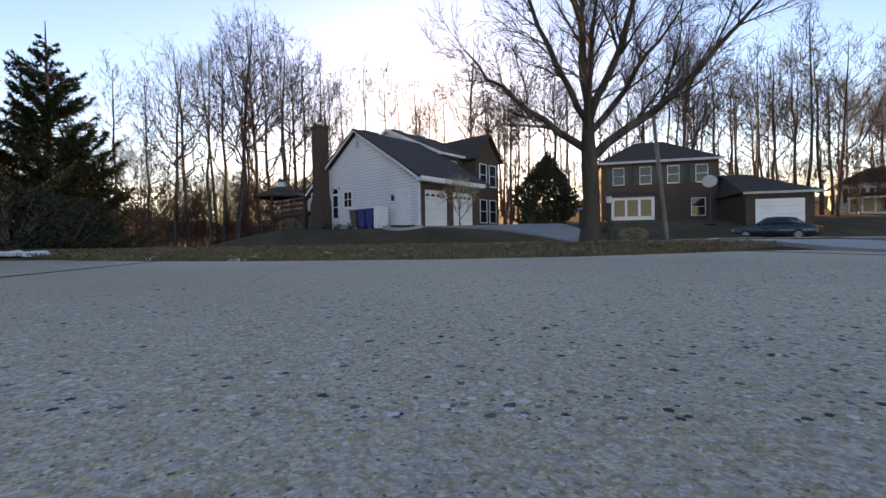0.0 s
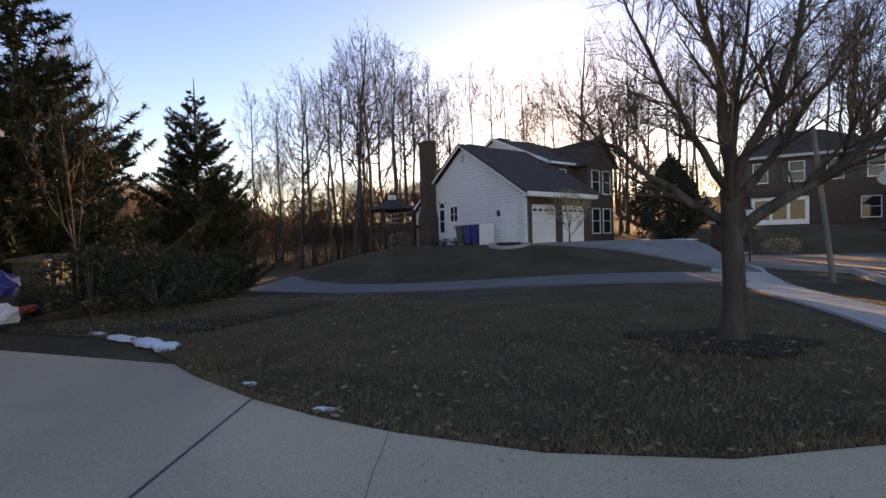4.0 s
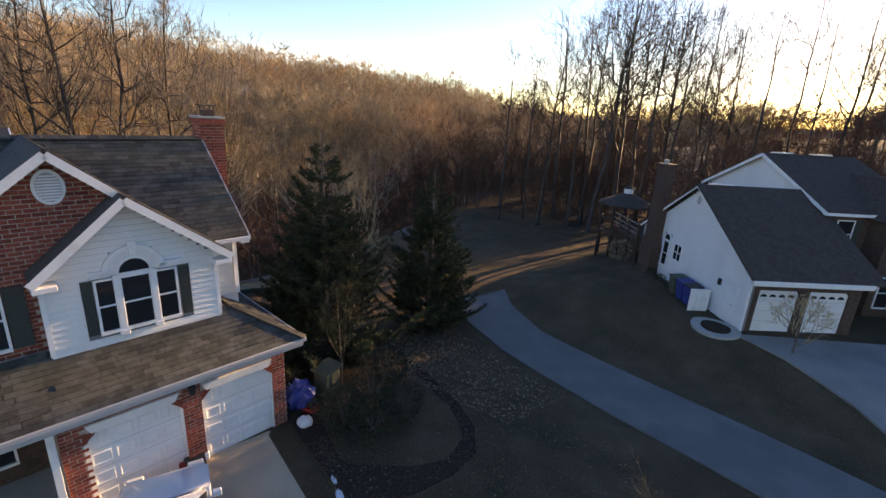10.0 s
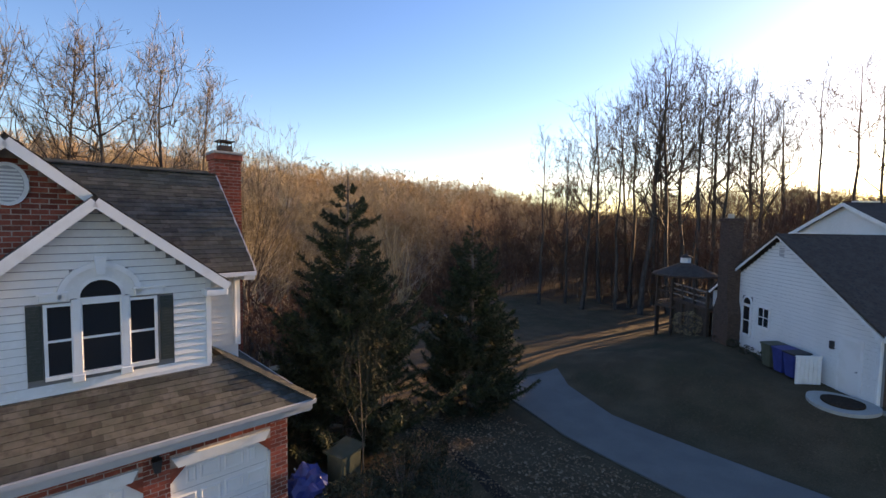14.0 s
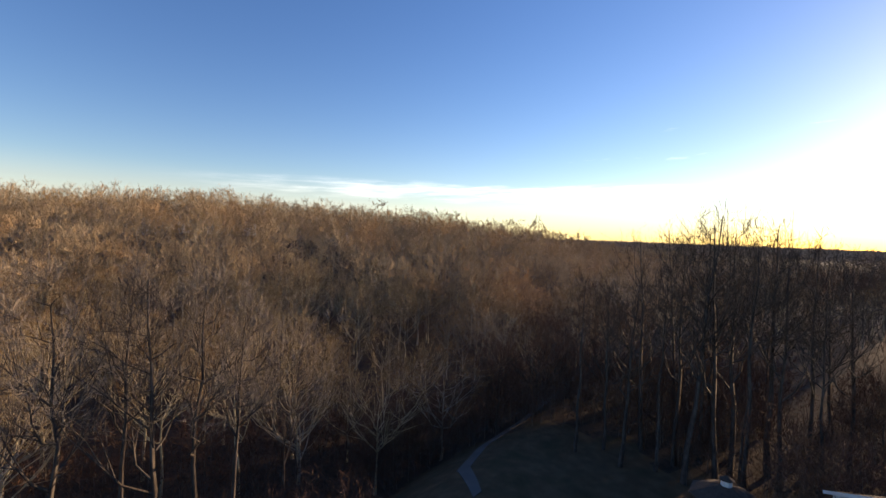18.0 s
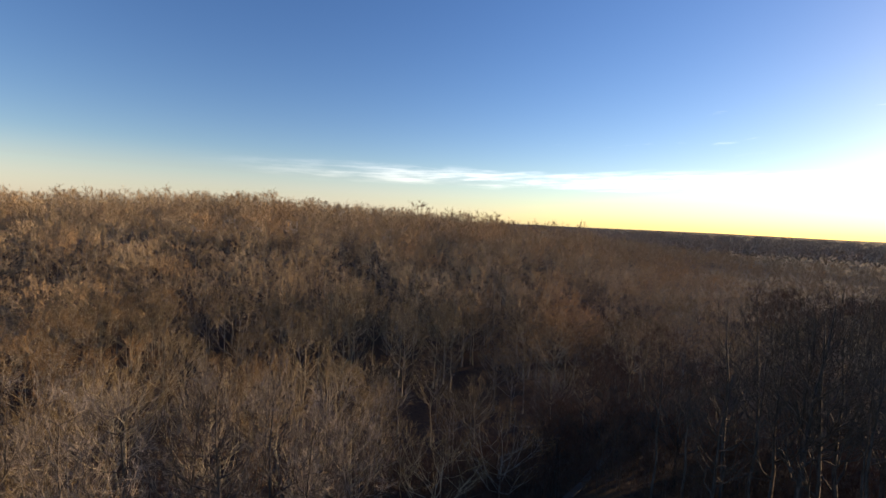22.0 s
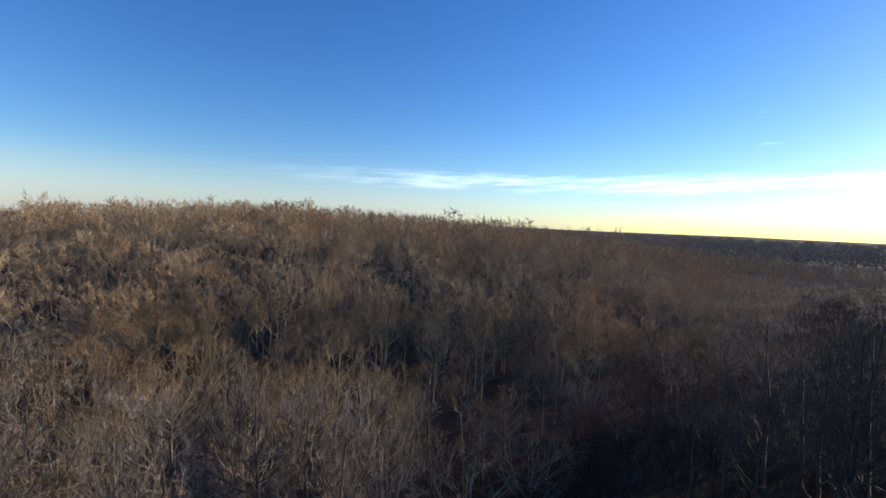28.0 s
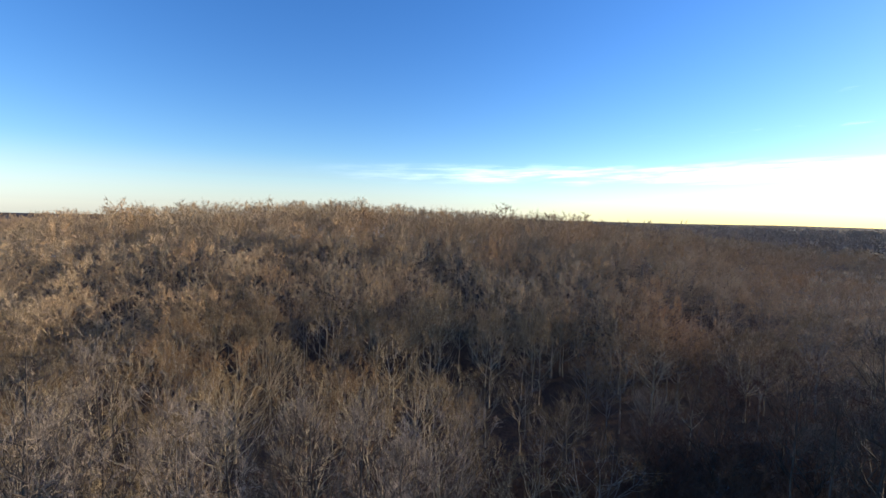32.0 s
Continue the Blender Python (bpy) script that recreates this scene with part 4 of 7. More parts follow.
# brick gable left of the bay
BG = -0.95
part("brick_gable_wall", prism(bmesh.new(), [(-9.9, 2.9), (-1.9, 2.9), (-1.9, 6.0), (-4.35, 8.05), (-9.9, 3.6)], 0, -2.6, BG), M["mortar"], own)
gs = (8.05 - 6.0) / (4.35 - 1.9)
brick_rows(own, [(-9.9, -2.2, 3.9, 8.0)], BG, "gable_bricks", skip=lambda y, z: z > 8.0 - gs * abs(y + 4.35) - 0.04 or (y > EAVE_L - 0.02 and z < 5.5))
for y_end in (-1.6, -9.9):
    z_end = 8.2 - gs * abs(y_end + 4.35)
    part("gable_roof", slab(bmesh.new(), [(-0.62, -4.35, 8.2), (-0.62, y_end, z_end), (-4.25, y_end, z_end), (-4.25, -4.35, 8.2)], 0.07), M["roof_felt"], own)
    part("rake_board", bar((-0.63, -4.35, 8.07), (-0.63, y_end, z_end - 0.12), 0.05, 0.17), M["trim"], own)
part("vent_frame", disc(-4.35, 7.4, 0.27, 0.36, BG, BG + 0.07), M["trim"], own, "white oval gable vent")
vent = part("vent", disc(-4.35, 7.4, 0.21, 0.3, BG + 0.02, BG + 0.075), M["soffit"], own)
for k in range(9):
    z = 7.15 + k * 0.06
    hw = 0.2 * math.sqrt(max(0.05, 1 - ((z - 7.4) / 0.3) ** 2))
    boxpart("louvre", M["trim"], vent, BG + 0.075, BG + 0.1, -4.35 - hw, -4.35 + hw, z - 0.018, z + 0.012)
sash_window(own, BG, -6.3, -5.45, 4.15, 5.4)
boxpart("shutter", M["shutter"], own, BG, BG + 0.04, -5.38, -5.05, 4.1, 5.45)
# chimney of the house
CX0, CX1, CY0, CY1 = -4.9, -4.24, -0.18, 0.5
boxpart("chimney", M["mortar"], own, CX0, CX1, CY0, CY1, -0.6, 8.72)
brick_stack(own, CX0, CX1, CY0, CY1, 2.0, 8.7, M["bricks"], "chimney_bricks")
boxpart("chimney_corbel", M["bricks"], own, CX0 - 0.05, CX1 + 0.05, CY0 - 0.05, CY1 + 0.05, 8.55, 8.72, 0.01)
boxpart("chimney_cap", M["walk"], own, CX0 - 0.07, CX1 + 0.07, CY0 - 0.07, CY1 + 0.07, 8.72, 8.79, 0.01)
boxpart("flue", M["brick_dim"], own, -4.74, -4.4, 0.0, 0.33, 8.79, 8.98)
boxpart("flue_hood", M["black"], own, -4.8, -4.34, -0.06, 0.39, 9.1, 9.13)
for x, y in ((-4.73, 0.02), (-4.41, 0.02), (-4.73, 0.31), (-4.41, 0.31)):
    boxpart("hood_leg", M["black"], own, x - 0.012, x + 0.012, y - 0.012, y + 0.012, 8.98, 9.1)
lampw = boxpart("wall_lantern", M["black"], own, 0.0, 0.05, -2.58, -2.46, 2.28, 2.52, 0.008, "black wall lantern between the garage doors")
part("lantern_body", prism(bmesh.new(), [(-2.6, 2.45), (-2.44, 2.45), (-2.47, 2.22), (-2.57, 2.22)], 0, 0.06, 0.2), M["black"], lampw)
# roof shingles
up_low = Vector((-1.37, 0, 0.88)).normalized()
shingle_field(own, (0.64, -12.6, 3.005), (0, 1, 0), up_low, 12.9, 1.6, "roof_shingles", inset=lambda s, t: s < 12.9 - t * 0.83 and s < 7.5)
shingle_field(own, (0.64, -5.1, 3.005), (0, 1, 0), up_low, 5.4, 1.6, "roof_shingles", single_first=230, inset=lambda s, t: s < 5.4 - t * 0.83)
shingle_field(own, (0.64, 0.31, 3.005), (-1, 0, 0), Vector((0, -1.35, 0.88)).normalized(), 9.0, 1.58, "roof_shingles", inset=lambda s, t: s > t * 0.85, seed=3)
up_main = Vector((-2.9, 0, 2.44)).normalized()
shingle_field(own, (-1.28, -12.8, 5.67), (0, 1, 0), up_main, 12.6, 3.78, "roof_shingles", tab=0.3, course=0.15, inset=lambda s, t: s > 6.0, seed=4)
shingle_field(own, (OV, -1.12, 5.605), (-1, 0, 0), Vector((0, PEAK_Y + 1.12, PEAK_Z + 0.02 - 5.52)).normalized(), 3.0, 2.66, "roof_shingles", course=0.15, seed=5)
zr = 8.2 - gs * 2.75
shingle_field(own, (-0.62, -1.6, zr + 0.005), (-1, 0, 0), Vector((0, -2.75, 8.2 - zr)).normalized(), 3.6, 3.55, "roof_shingles", course=0.15, seed=6)
# bricks of the garage front: the stretch round the near door as single bricks
lin = lambda y, z: any(a - 0.02 < y < b + 0.02 and z < 2.14 for a, b in (D1, D2)) or any(abs(y - (a + b) / 2) < 0.95 and 2.12 < z < 2.35 for a, b in (D1, D2))
brick_rows(own, [(D1[1], 0.0, 0.0, 2.6), (D2[1], D1[0], 0.0, 1.9)], 0.0, "garage_bricks", single_first=165, skip=lin)
brick_rows(own, [(D2[1], D1[0], 1.872, 2.6), (D1[0], D1[1], 2.106, 2.6), (GEND, D2[1], 0.0, 2.6)], 0.0, "garage_bricks", skip=lin)


# ---- white-sided house across the lane ----
nb = thing("house", pose(-2.75, 21.6, 0.85, 0, 0, -37.3), "white-sided house with a brown brick garage front and a brick chimney", "house")
NX, NW, NPK, NPZ, NEZ = -0.3, 5.0, -5.15, 5.62, 2.45
NREAR = -9.9
# dark backing again, for the lap shade put between these boards
boxpart("wall", M["lap_shade"], nb, NREAR, NX, 0.0, 0.2, -0.1, 2.5)
part("gable", prism(bmesh.new(), [(NREAR, 2.5), (NX, 2.5), (NPK, NPZ - 0.1)], 1, 0.0, 0.2), M["lap_shade"], nb)
boxpart("foundation", M["walk"], nb, NREAR, NX, 0.01, 0.2, -2.2, -0.1)
nsl, nsr = (NPZ - NEZ) / (NPK - NREAR), (NPZ - NEZ) / (NX - NPK)
NH = [(-7.7, -6.9, 0.62, 2.66), (-6.48, -5.68, 1.32, 2.28), (-1.85, -0.95, -0.1, 2.0)]
lap_boards(nb, 1, 0.0, NREAR, NX, -0.1, 5.5, 0.16, limits=lambda z: (NREAR, NX) if z < 2.5 else (NPK - (NPZ - z) / nsl + 0.12, NPK + (NPZ - z) / nsr - 0.12), holes=NH, sign=-1)
for x in (NREAR, NX):
    boxpart("corner_board", M["trim"], nb, x - 0.06, x + 0.06, -0.035, 0.05, -0.1, 2.5)
w1 = sash_window(nb, 0.0, -7.55, -7.05, 0.75, 2.1, axis=1, sign=-1, frame_w=0.12)
bm = prism(bmesh.new(), [(-7.3 + 0.25 * math.cos(a), 2.24 + 0.3 * math.sin(a)) for a in np.linspace(0, math.pi, 12)], 1, -0.05, -0.03)
part("arch_trim", prism(bmesh.new(), [(-7.3 + 0.38 * math.cos(a), 2.22 + 0.42 * math.sin(a)) for a in np.linspace(0, math.pi, 14)], 1, -0.03, 0.0), M["trim"], w1)
part("arch_light", bm, M["glass"], w1)
w2 = sash_window(nb, 0.0, -6.43, -5.73, 1.38, 2.22, axis=1, sign=-1, frame_w=0.09)
boxpart("mullion", M["trim"], w2, -6.1, -6.06, -0.05, -0.03, 1.38, 2.22)
sd = boxpart("side_door", M["door"], nb, -1.82, -0.98, -0.04, 0.0, -0.08, 1.95, label="white side door")
boxpart("casing", M["trim"], sd, -1.92, -1.82, -0.05, 0.0, -0.08, 2.03)
boxpart("casing", M["trim"], sd, -0.98, -0.88, -0.05, 0.0, -0.08, 2.03)
boxpart("head_casing", M["trim"], sd, -1.92, -0.88, -0.052, 0.0, 1.95, 2.05)
part("door_knob", round_bar((-1.08, -0.04, 0.9), (-1.08, -0.1, 0.9), 0.03), M["steel"], sd)
boxpart("wall_light", M["black"], nb, -2.25, -2.1, -0.12, 0.0, 1.45, 1.75, 0.01)
boxpart("gable_vent", M["soffit"], nb, -5.3, -5.0, -0.03, 0.0, 4.7, 5.1)
part("rake_board", bar((NX + 0.35, -0.27, NEZ - 0.1), (NPK, -0.27, NPZ + 0.02), 0.04, 0.11), M["trim"], nb)
part("rake_board", bar((NREAR - 0.35, -0.27, NEZ - 0.1), (NPK, -0.27, NPZ + 0.02), 0.04, 0.11), M["trim"], nb)
# brick garage front with two doors
GY = [(0.45, 2.25), (2.7, 4.5)]
for a, b in ((0.2, 0.45), (2.25, 2.7), (4.5, NW)):
    boxpart("garage_front", M["brick_dim"], nb, NX - 0.2, NX, a, b, -0.2, 2.45)
for a, b in GY:
    boxpart("garage_front", M["brick_dim"], nb, NX - 0.2, NX, a, b, 1.95, 2.45)
    d = panel_door(nb, NX - 0.08, a, b, 1.95, panels=False, chamfer=0.15)
    for k in range(4):
        y = a + 0.12 + k * 0.41
        pane = part("door_light", disc(y + 0.16, 1.62, 0.15, 0.13, NX - 0.08, NX - 0.07, 10, True), M["glass"], d)
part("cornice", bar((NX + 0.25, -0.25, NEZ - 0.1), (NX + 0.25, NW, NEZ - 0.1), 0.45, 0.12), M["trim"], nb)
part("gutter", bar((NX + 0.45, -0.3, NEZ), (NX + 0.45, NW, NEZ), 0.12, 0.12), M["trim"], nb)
part("downspout", round_bar((NX + 0.1, -0.08, 0), (NX + 0.1, -0.08, NEZ - 0.15), 0.04), M["trim"], nb)
part("garage_roof", slab(bmesh.new(), [(NX + 0.45, -0.3, NEZ + 0.06), (NPK, -0.3, NPZ + 0.12), (NPK, 5.6, NPZ + 0.12), (NX + 0.45, 5.6, NEZ + 0.06)], 0.08), M["shingle_dark"], nb)
part("garage_roof", slab(bmesh.new(), [(NPK, -0.3, NPZ + 0.12), (NREAR - 0.45, -0.3, NEZ + 0.06), (NREAR - 0.45, 5.6, NEZ + 0.06), (NPK, 5.6, NPZ + 0.12)], 0.08), M["shingle_dark"], nb)
boxpart("ridge_vent", M["trim"], nb, NPK - 0.12, NPK + 0.12, 0.3, 1.6, NPZ + 0.13, NPZ + 0.17)
# chimney: broad base, shoulder, shaft and crown
part("chimney", prism(bmesh.new(), [(-9.1, -2.3), (-7.75, -2.3), (-7.75, 1.6), (-7.95, 2.3), (-7.95, 6.25), (-8.8, 6.25), (-8.8, 2.3), (-9.1, 1.6)], 1, -0.65, 0.0), M["brick_dim"], nb, "brown brick chimney")
boxpart("chimney_crown", M["brick_dim"], nb, -8.87, -7.88, -0.7, 0.05, 6.25, 6.42, 0.01)
part("flue", round_bar((-8.35, -0.4, 6.42), (-8.35, -0.4, 6.65), 0.14), M["walk"], nb)
boxpart("rear_wing", M["siding"], nb, -11.4, NREAR, 0.6, 5.0, -2.2, 2.3)
part("rear_wing_roof", slab(bmesh.new(), [(NREAR + 0.2, 0.4, 3.0), (-11.8, 0.4, 2.2), (-11.8, 5.2, 2.2), (NREAR + 0.2, 5.2, 3.0)], 0.1), M["shingle_dark"], nb)
# two-storey block behind the garage
MG, MF, MR, MP = 5.4, -3.7, -13.2, -8.5
boxpart("main_wall", M["siding"], nb, MR, MF, MG, 10.4, -1.5, 5.1)
part("main_gable", prism(bmesh.new(), [(MR, 5.1), (MF, 5.1), (MP, 7.2)], 1, MG, MG + 0.2), M["siding"], nb)
lap_boards(nb, 1, MG, MR, MF, 3.0, 7.15, 0.16, limits=lambda z: (MR, MF) if z < 5.1 else (MP - (7.2 - z) * (MP - MR) / 2.1, MP + (7.2 - z) * (MF - MP) / 2.1), sign=-1)
part("main_roof", slab(bmesh.new(), [(MF + 0.45, MG - 0.25, 4.95), (MP, MG - 0.25, 7.32), (MP, 10.7, 7.32), (MF + 0.45, 10.7, 4.95)], 0.1), M["shingle_dark"], nb)
part("main_roof", slab(bmesh.new(), [(MP, MG - 0.25, 7.32), (MR - 0.45, MG - 0.25, 4.95), (MR - 0.45, 10.7, 4.95), (MP, 10.7, 7.32)], 0.1), M["shingle_dark"], nb)
for k in range(2):
    boxpart("ridge_vent", M["trim"], nb, MP - 0.13, MP + 0.13, MG + 0.3 + k * 2.3, MG + 1.5 + k * 2.3, 7.33, 7.39)
part("rake_board", bar((MF + 0.42, MG - 0.24, 4.85), (MP, MG - 0.24, 7.22), 0.05, 0.18), M["trim"], nb)
part("rake_board", bar((MR - 0.42, MG - 0.24, 4.85), (MP, MG - 0.24, 7.22), 0.05, 0.18), M["trim"], nb)
boxpart("front_brick", M["brick_dim"], nb, MF, MF + 0.12, MG, 10.4, -0.3, 4.75)
part("cornice", bar((MF + 0.3, MG - 0.2, 4.85), (MF + 0.3, 7.6, 4.85), 0.35, 0.14), M["trim"], nb)
for y in (6.1,):
    sash_window(nb, MF + 0.12, y, y + 0.8, 3.2, 4.5)
    for a in (y - 0.42, y + 0.9):
        boxpart("shutter", M["shutter"], nb, MF + 0.12, MF + 0.16, a, a + 0.32, 3.15, 4.55)
boxpart("projection", M["brick_dim"], nb, MF, MF + 1.2, 7.7, 10.3, -0.4, 4.8)
part("projection_gable", prism(bmesh.new(), [(7.7, 4.8), (10.3, 4.8), (9.0, 6.4)], 0, MF - 3, MF + 1.2), M["brick_dim"], nb)
for y_end in (7.4, 10.6):
    part("projection_roof", slab(bmesh.new(), [(MF + 1.5, 9.0, 6.55), (MF + 1.5, y_end, 4.7), (MP, y_end, 4.7), (MP, 9.0, 6.55)], 0.08), M["shingle_dark"], nb)
for y in (8.1, 9.2):
    sash_window(nb, MF + 1.2, y, y + 0.7, 3.0, 4.4)
    sash_window(nb, MF + 1.2, y, y + 0.7, 0.5, 2.0)
part("portico_arch", arc_band(6.5, 1.6, 0.55, 0.75, MF + 0.12, MF + 0.3), M["trim"], nb)
boxpart("entry_door", M["dark_wood"], nb, MF + 0.12, MF + 0.18, 6.0, 7.0, 0.0, 2.1)

# bins by the side door
def wheelie_bin(m, mat, label, lid):
    t = thing("wheelie_bin", m, label, "bin", "bins by the side wall")
    bm = bmesh.new()
    lo = [bm.verts.new(p) for p in ((-0.22, -0.25, 0.08), (0.22, -0.25, 0.08), (0.22, 0.25, 0.08), (-0.22, 0.25, 0.08))]
    hi = [bm.verts.new(p) for p in ((-0.29, -0.33, 1.0), (0.29, -0.33, 1.0), (0.29, 0.33, 1.0), (-0.29, 0.33, 1.0))]
    bm.faces.new(lo)
    bm.faces.new(hi)
    for i in range(4):
        bm.faces.new((lo[i], lo[(i + 1) % 4], hi[(i + 1) % 4], hi[i]))
    part("body", bm, mat, t)
    part("lid", slab(bmesh.new(), [(-0.32, -0.36, 1.05), (0.32, -0.36, 1.05), (0.32, 0.38, 1.1), (-0.32, 0.38, 1.1)], 0.05), lid, t)
    part("handle", round_bar((-0.25, 0.4, 0.98), (0.25, 0.4, 0.98), 0.02), lid, t)
    for x in (-0.26, 0.26):
        part("wheel", round_bar((x - 0.03, 0.28, 0.1), (x + 0.03, 0.28, 0.1), 0.1, n=14), M["rubber"], t)
    return t


def nb_spot(x, y):
    p = nb.matrix_world @ Vector((x, y, 0))
    return p.x, p.y, float(ground_z(p.x, p.y))


for x, mat, lb, lid in ((-4.3, M["green_plastic"], "olive wheeled bin beside the white side wall", M["green_plastic"]), (-3.6, M["blue_plastic"], "blue recycling bin beside the white side wall", M["blue_plastic"]), (-2.95, M["blue_plastic"], "blue recycling bin with a dark lid by the side wall", M["black"])):
    px, py, pz = nb_spot(x, -0.75)
    wheelie_bin(pose(px, py, pz, 0, 0, -37.3), mat, lb, lid)
px, py, pz = nb_spot(-2.35, -0.7)
scr = thing("privacy_panel", pose(px, py, pz, 0, 0, -37.3), "short white vinyl screen panel beside the bins", "panel")
for k in range(6):
    boxpart("board", M["trim"], scr, -0.03, 0.03, -0.5 + k * 0.16, -0.36 + k * 0.16, 0.0, 1.05)
boxpart("rail", M["trim"], scr, -0.04, 0.04, -0.52, 0.47, 1.05, 1.1)
cx, cy, cz = nb_spot(-0.5, -0.95)
bed_line = [(cx + 1.0 * math.cos(a), cy + 0.8 * math.sin(a)) for a in np.linspace(0, 2 * math.pi, 26, endpoint=False)]
flat_patch("bed_edging", bed_line, M["walk"], "round grey paved apron of a flower bed", "edging", lift=0.09)
flat_patch("flower_bed", [(cx + (x - cx) * 0.6, cy + (y - cy) * 0.6) for x, y in bed_line], M["mulch"], "dark mulched flower bed by the garage", "bed", lift=0.11)

# gazebo on its deck
gz = thing("gazebo", pose(-14.6, 32.0, float(ground_z(-14.6, 32.0)), 0, 0, -20), "dark timber gazebo on a raised deck with a white cupola", "gazebo")
GR, DZ, EZ, TZ = 1.75, 2.0, 3.95, 4.75
octo = [(math.cos(radians(22.5 + 45 * k)), math.sin(radians(22.5 + 45 * k))) for k in range(8)]
part("deck", prism(bmesh.new(), [(GR * 1.05 * a, GR * 1.05 * b) for a, b in octo], 2, DZ - 0.2, DZ), M["dark_wood"], gz)
for a, b in octo:
    part("post", bar((GR * a, GR * b, -0.3), (GR * a, GR * b, EZ), 0.13, 0.13), M["dark_wood"], gz)
for k in range(8):
    (a, b), (c, d) = octo[k], octo[(k + 1) % 8]
    for z in (DZ + 0.15, DZ + 0.9):
        part("rail", bar((GR * a, GR * b, z), (GR * c, GR * d, z), 0.06, 0.08), M["dark_wood"], gz)
    for j in range(1, 7):
        f = j / 7
        x, y = GR * (a + (c - a) * f), GR * (b + (d - b) * f)
        part("baluster", bar((x, y, DZ + 0.15), (x, y, DZ + 0.9), 0.035, 0.035), M["dark_wood"], gz)
    part("fascia", bar((GR * 1.2 * a, GR * 1.2 * b, EZ), (GR * 1.2 * c, GR * 1.2 * d, EZ), 0.05, 0.12), M["dark_wood"], gz)
    part("roof_panel", slab(bmesh.new(), [(GR * 1.22 * a, GR * 1.22 * b, EZ + 0.03), (GR * 1.22 * c, GR * 1.22 * d, EZ + 0.03), (0.32 * c, 0.32 * d, TZ), (0.32 * a, 0.32 * b, TZ)], 0.05), M["shingle_dark"], gz)
part("cupola", prism(bmesh.new(), [(0.34 * a, 0.34 * b) for a, b in octo], 2, TZ, TZ + 0.35), M["trim"], gz, "white cupola")
bm = bmesh.new()
apex = bm.verts.new((0, 0, TZ + 0.62))
rim = [bm.verts.new((0.46 * a, 0.46 * b, TZ + 0.36)) for a, b in octo]
for k in range(8):
    bm.faces.new((rim[k], rim[(k + 1) % 8], apex))
bm.faces.new(rim[::-1])
part("cupola_roof", bm, M["shingle_dark"], gz)
dk = thing("deck", pose(-12.6, 29.6, float(ground_z(-12.6, 29.6)), 0, 0, -37.3), "dark raised timber deck behind the white house", "deck")
boxpart("platform", M["dark_wood"], dk, -2.2, 2.2, -0.6, 2.5, 1.75, 1.95)
for k in range(14):
    boxpart("skirt_board", M["dark_wood"], dk, -2.15 + k * 0.31, -1.87 + k * 0.31, -0.45, -0.42, -0.3, 1.75)
for x in (-2.1, -0.7, 0.7, 2.1):
    boxpart("post", M["dark_wood"], dk, x - 0.07, x + 0.07, -0.6, -0.46, -0.4, 2.9)
for k in range(3):
    boxpart("rail", M["grey_wood"], dk, -2.15, 2.15, -0.58, -0.5, 2.15 + k * 0.33, 2.22 + k * 0.33)


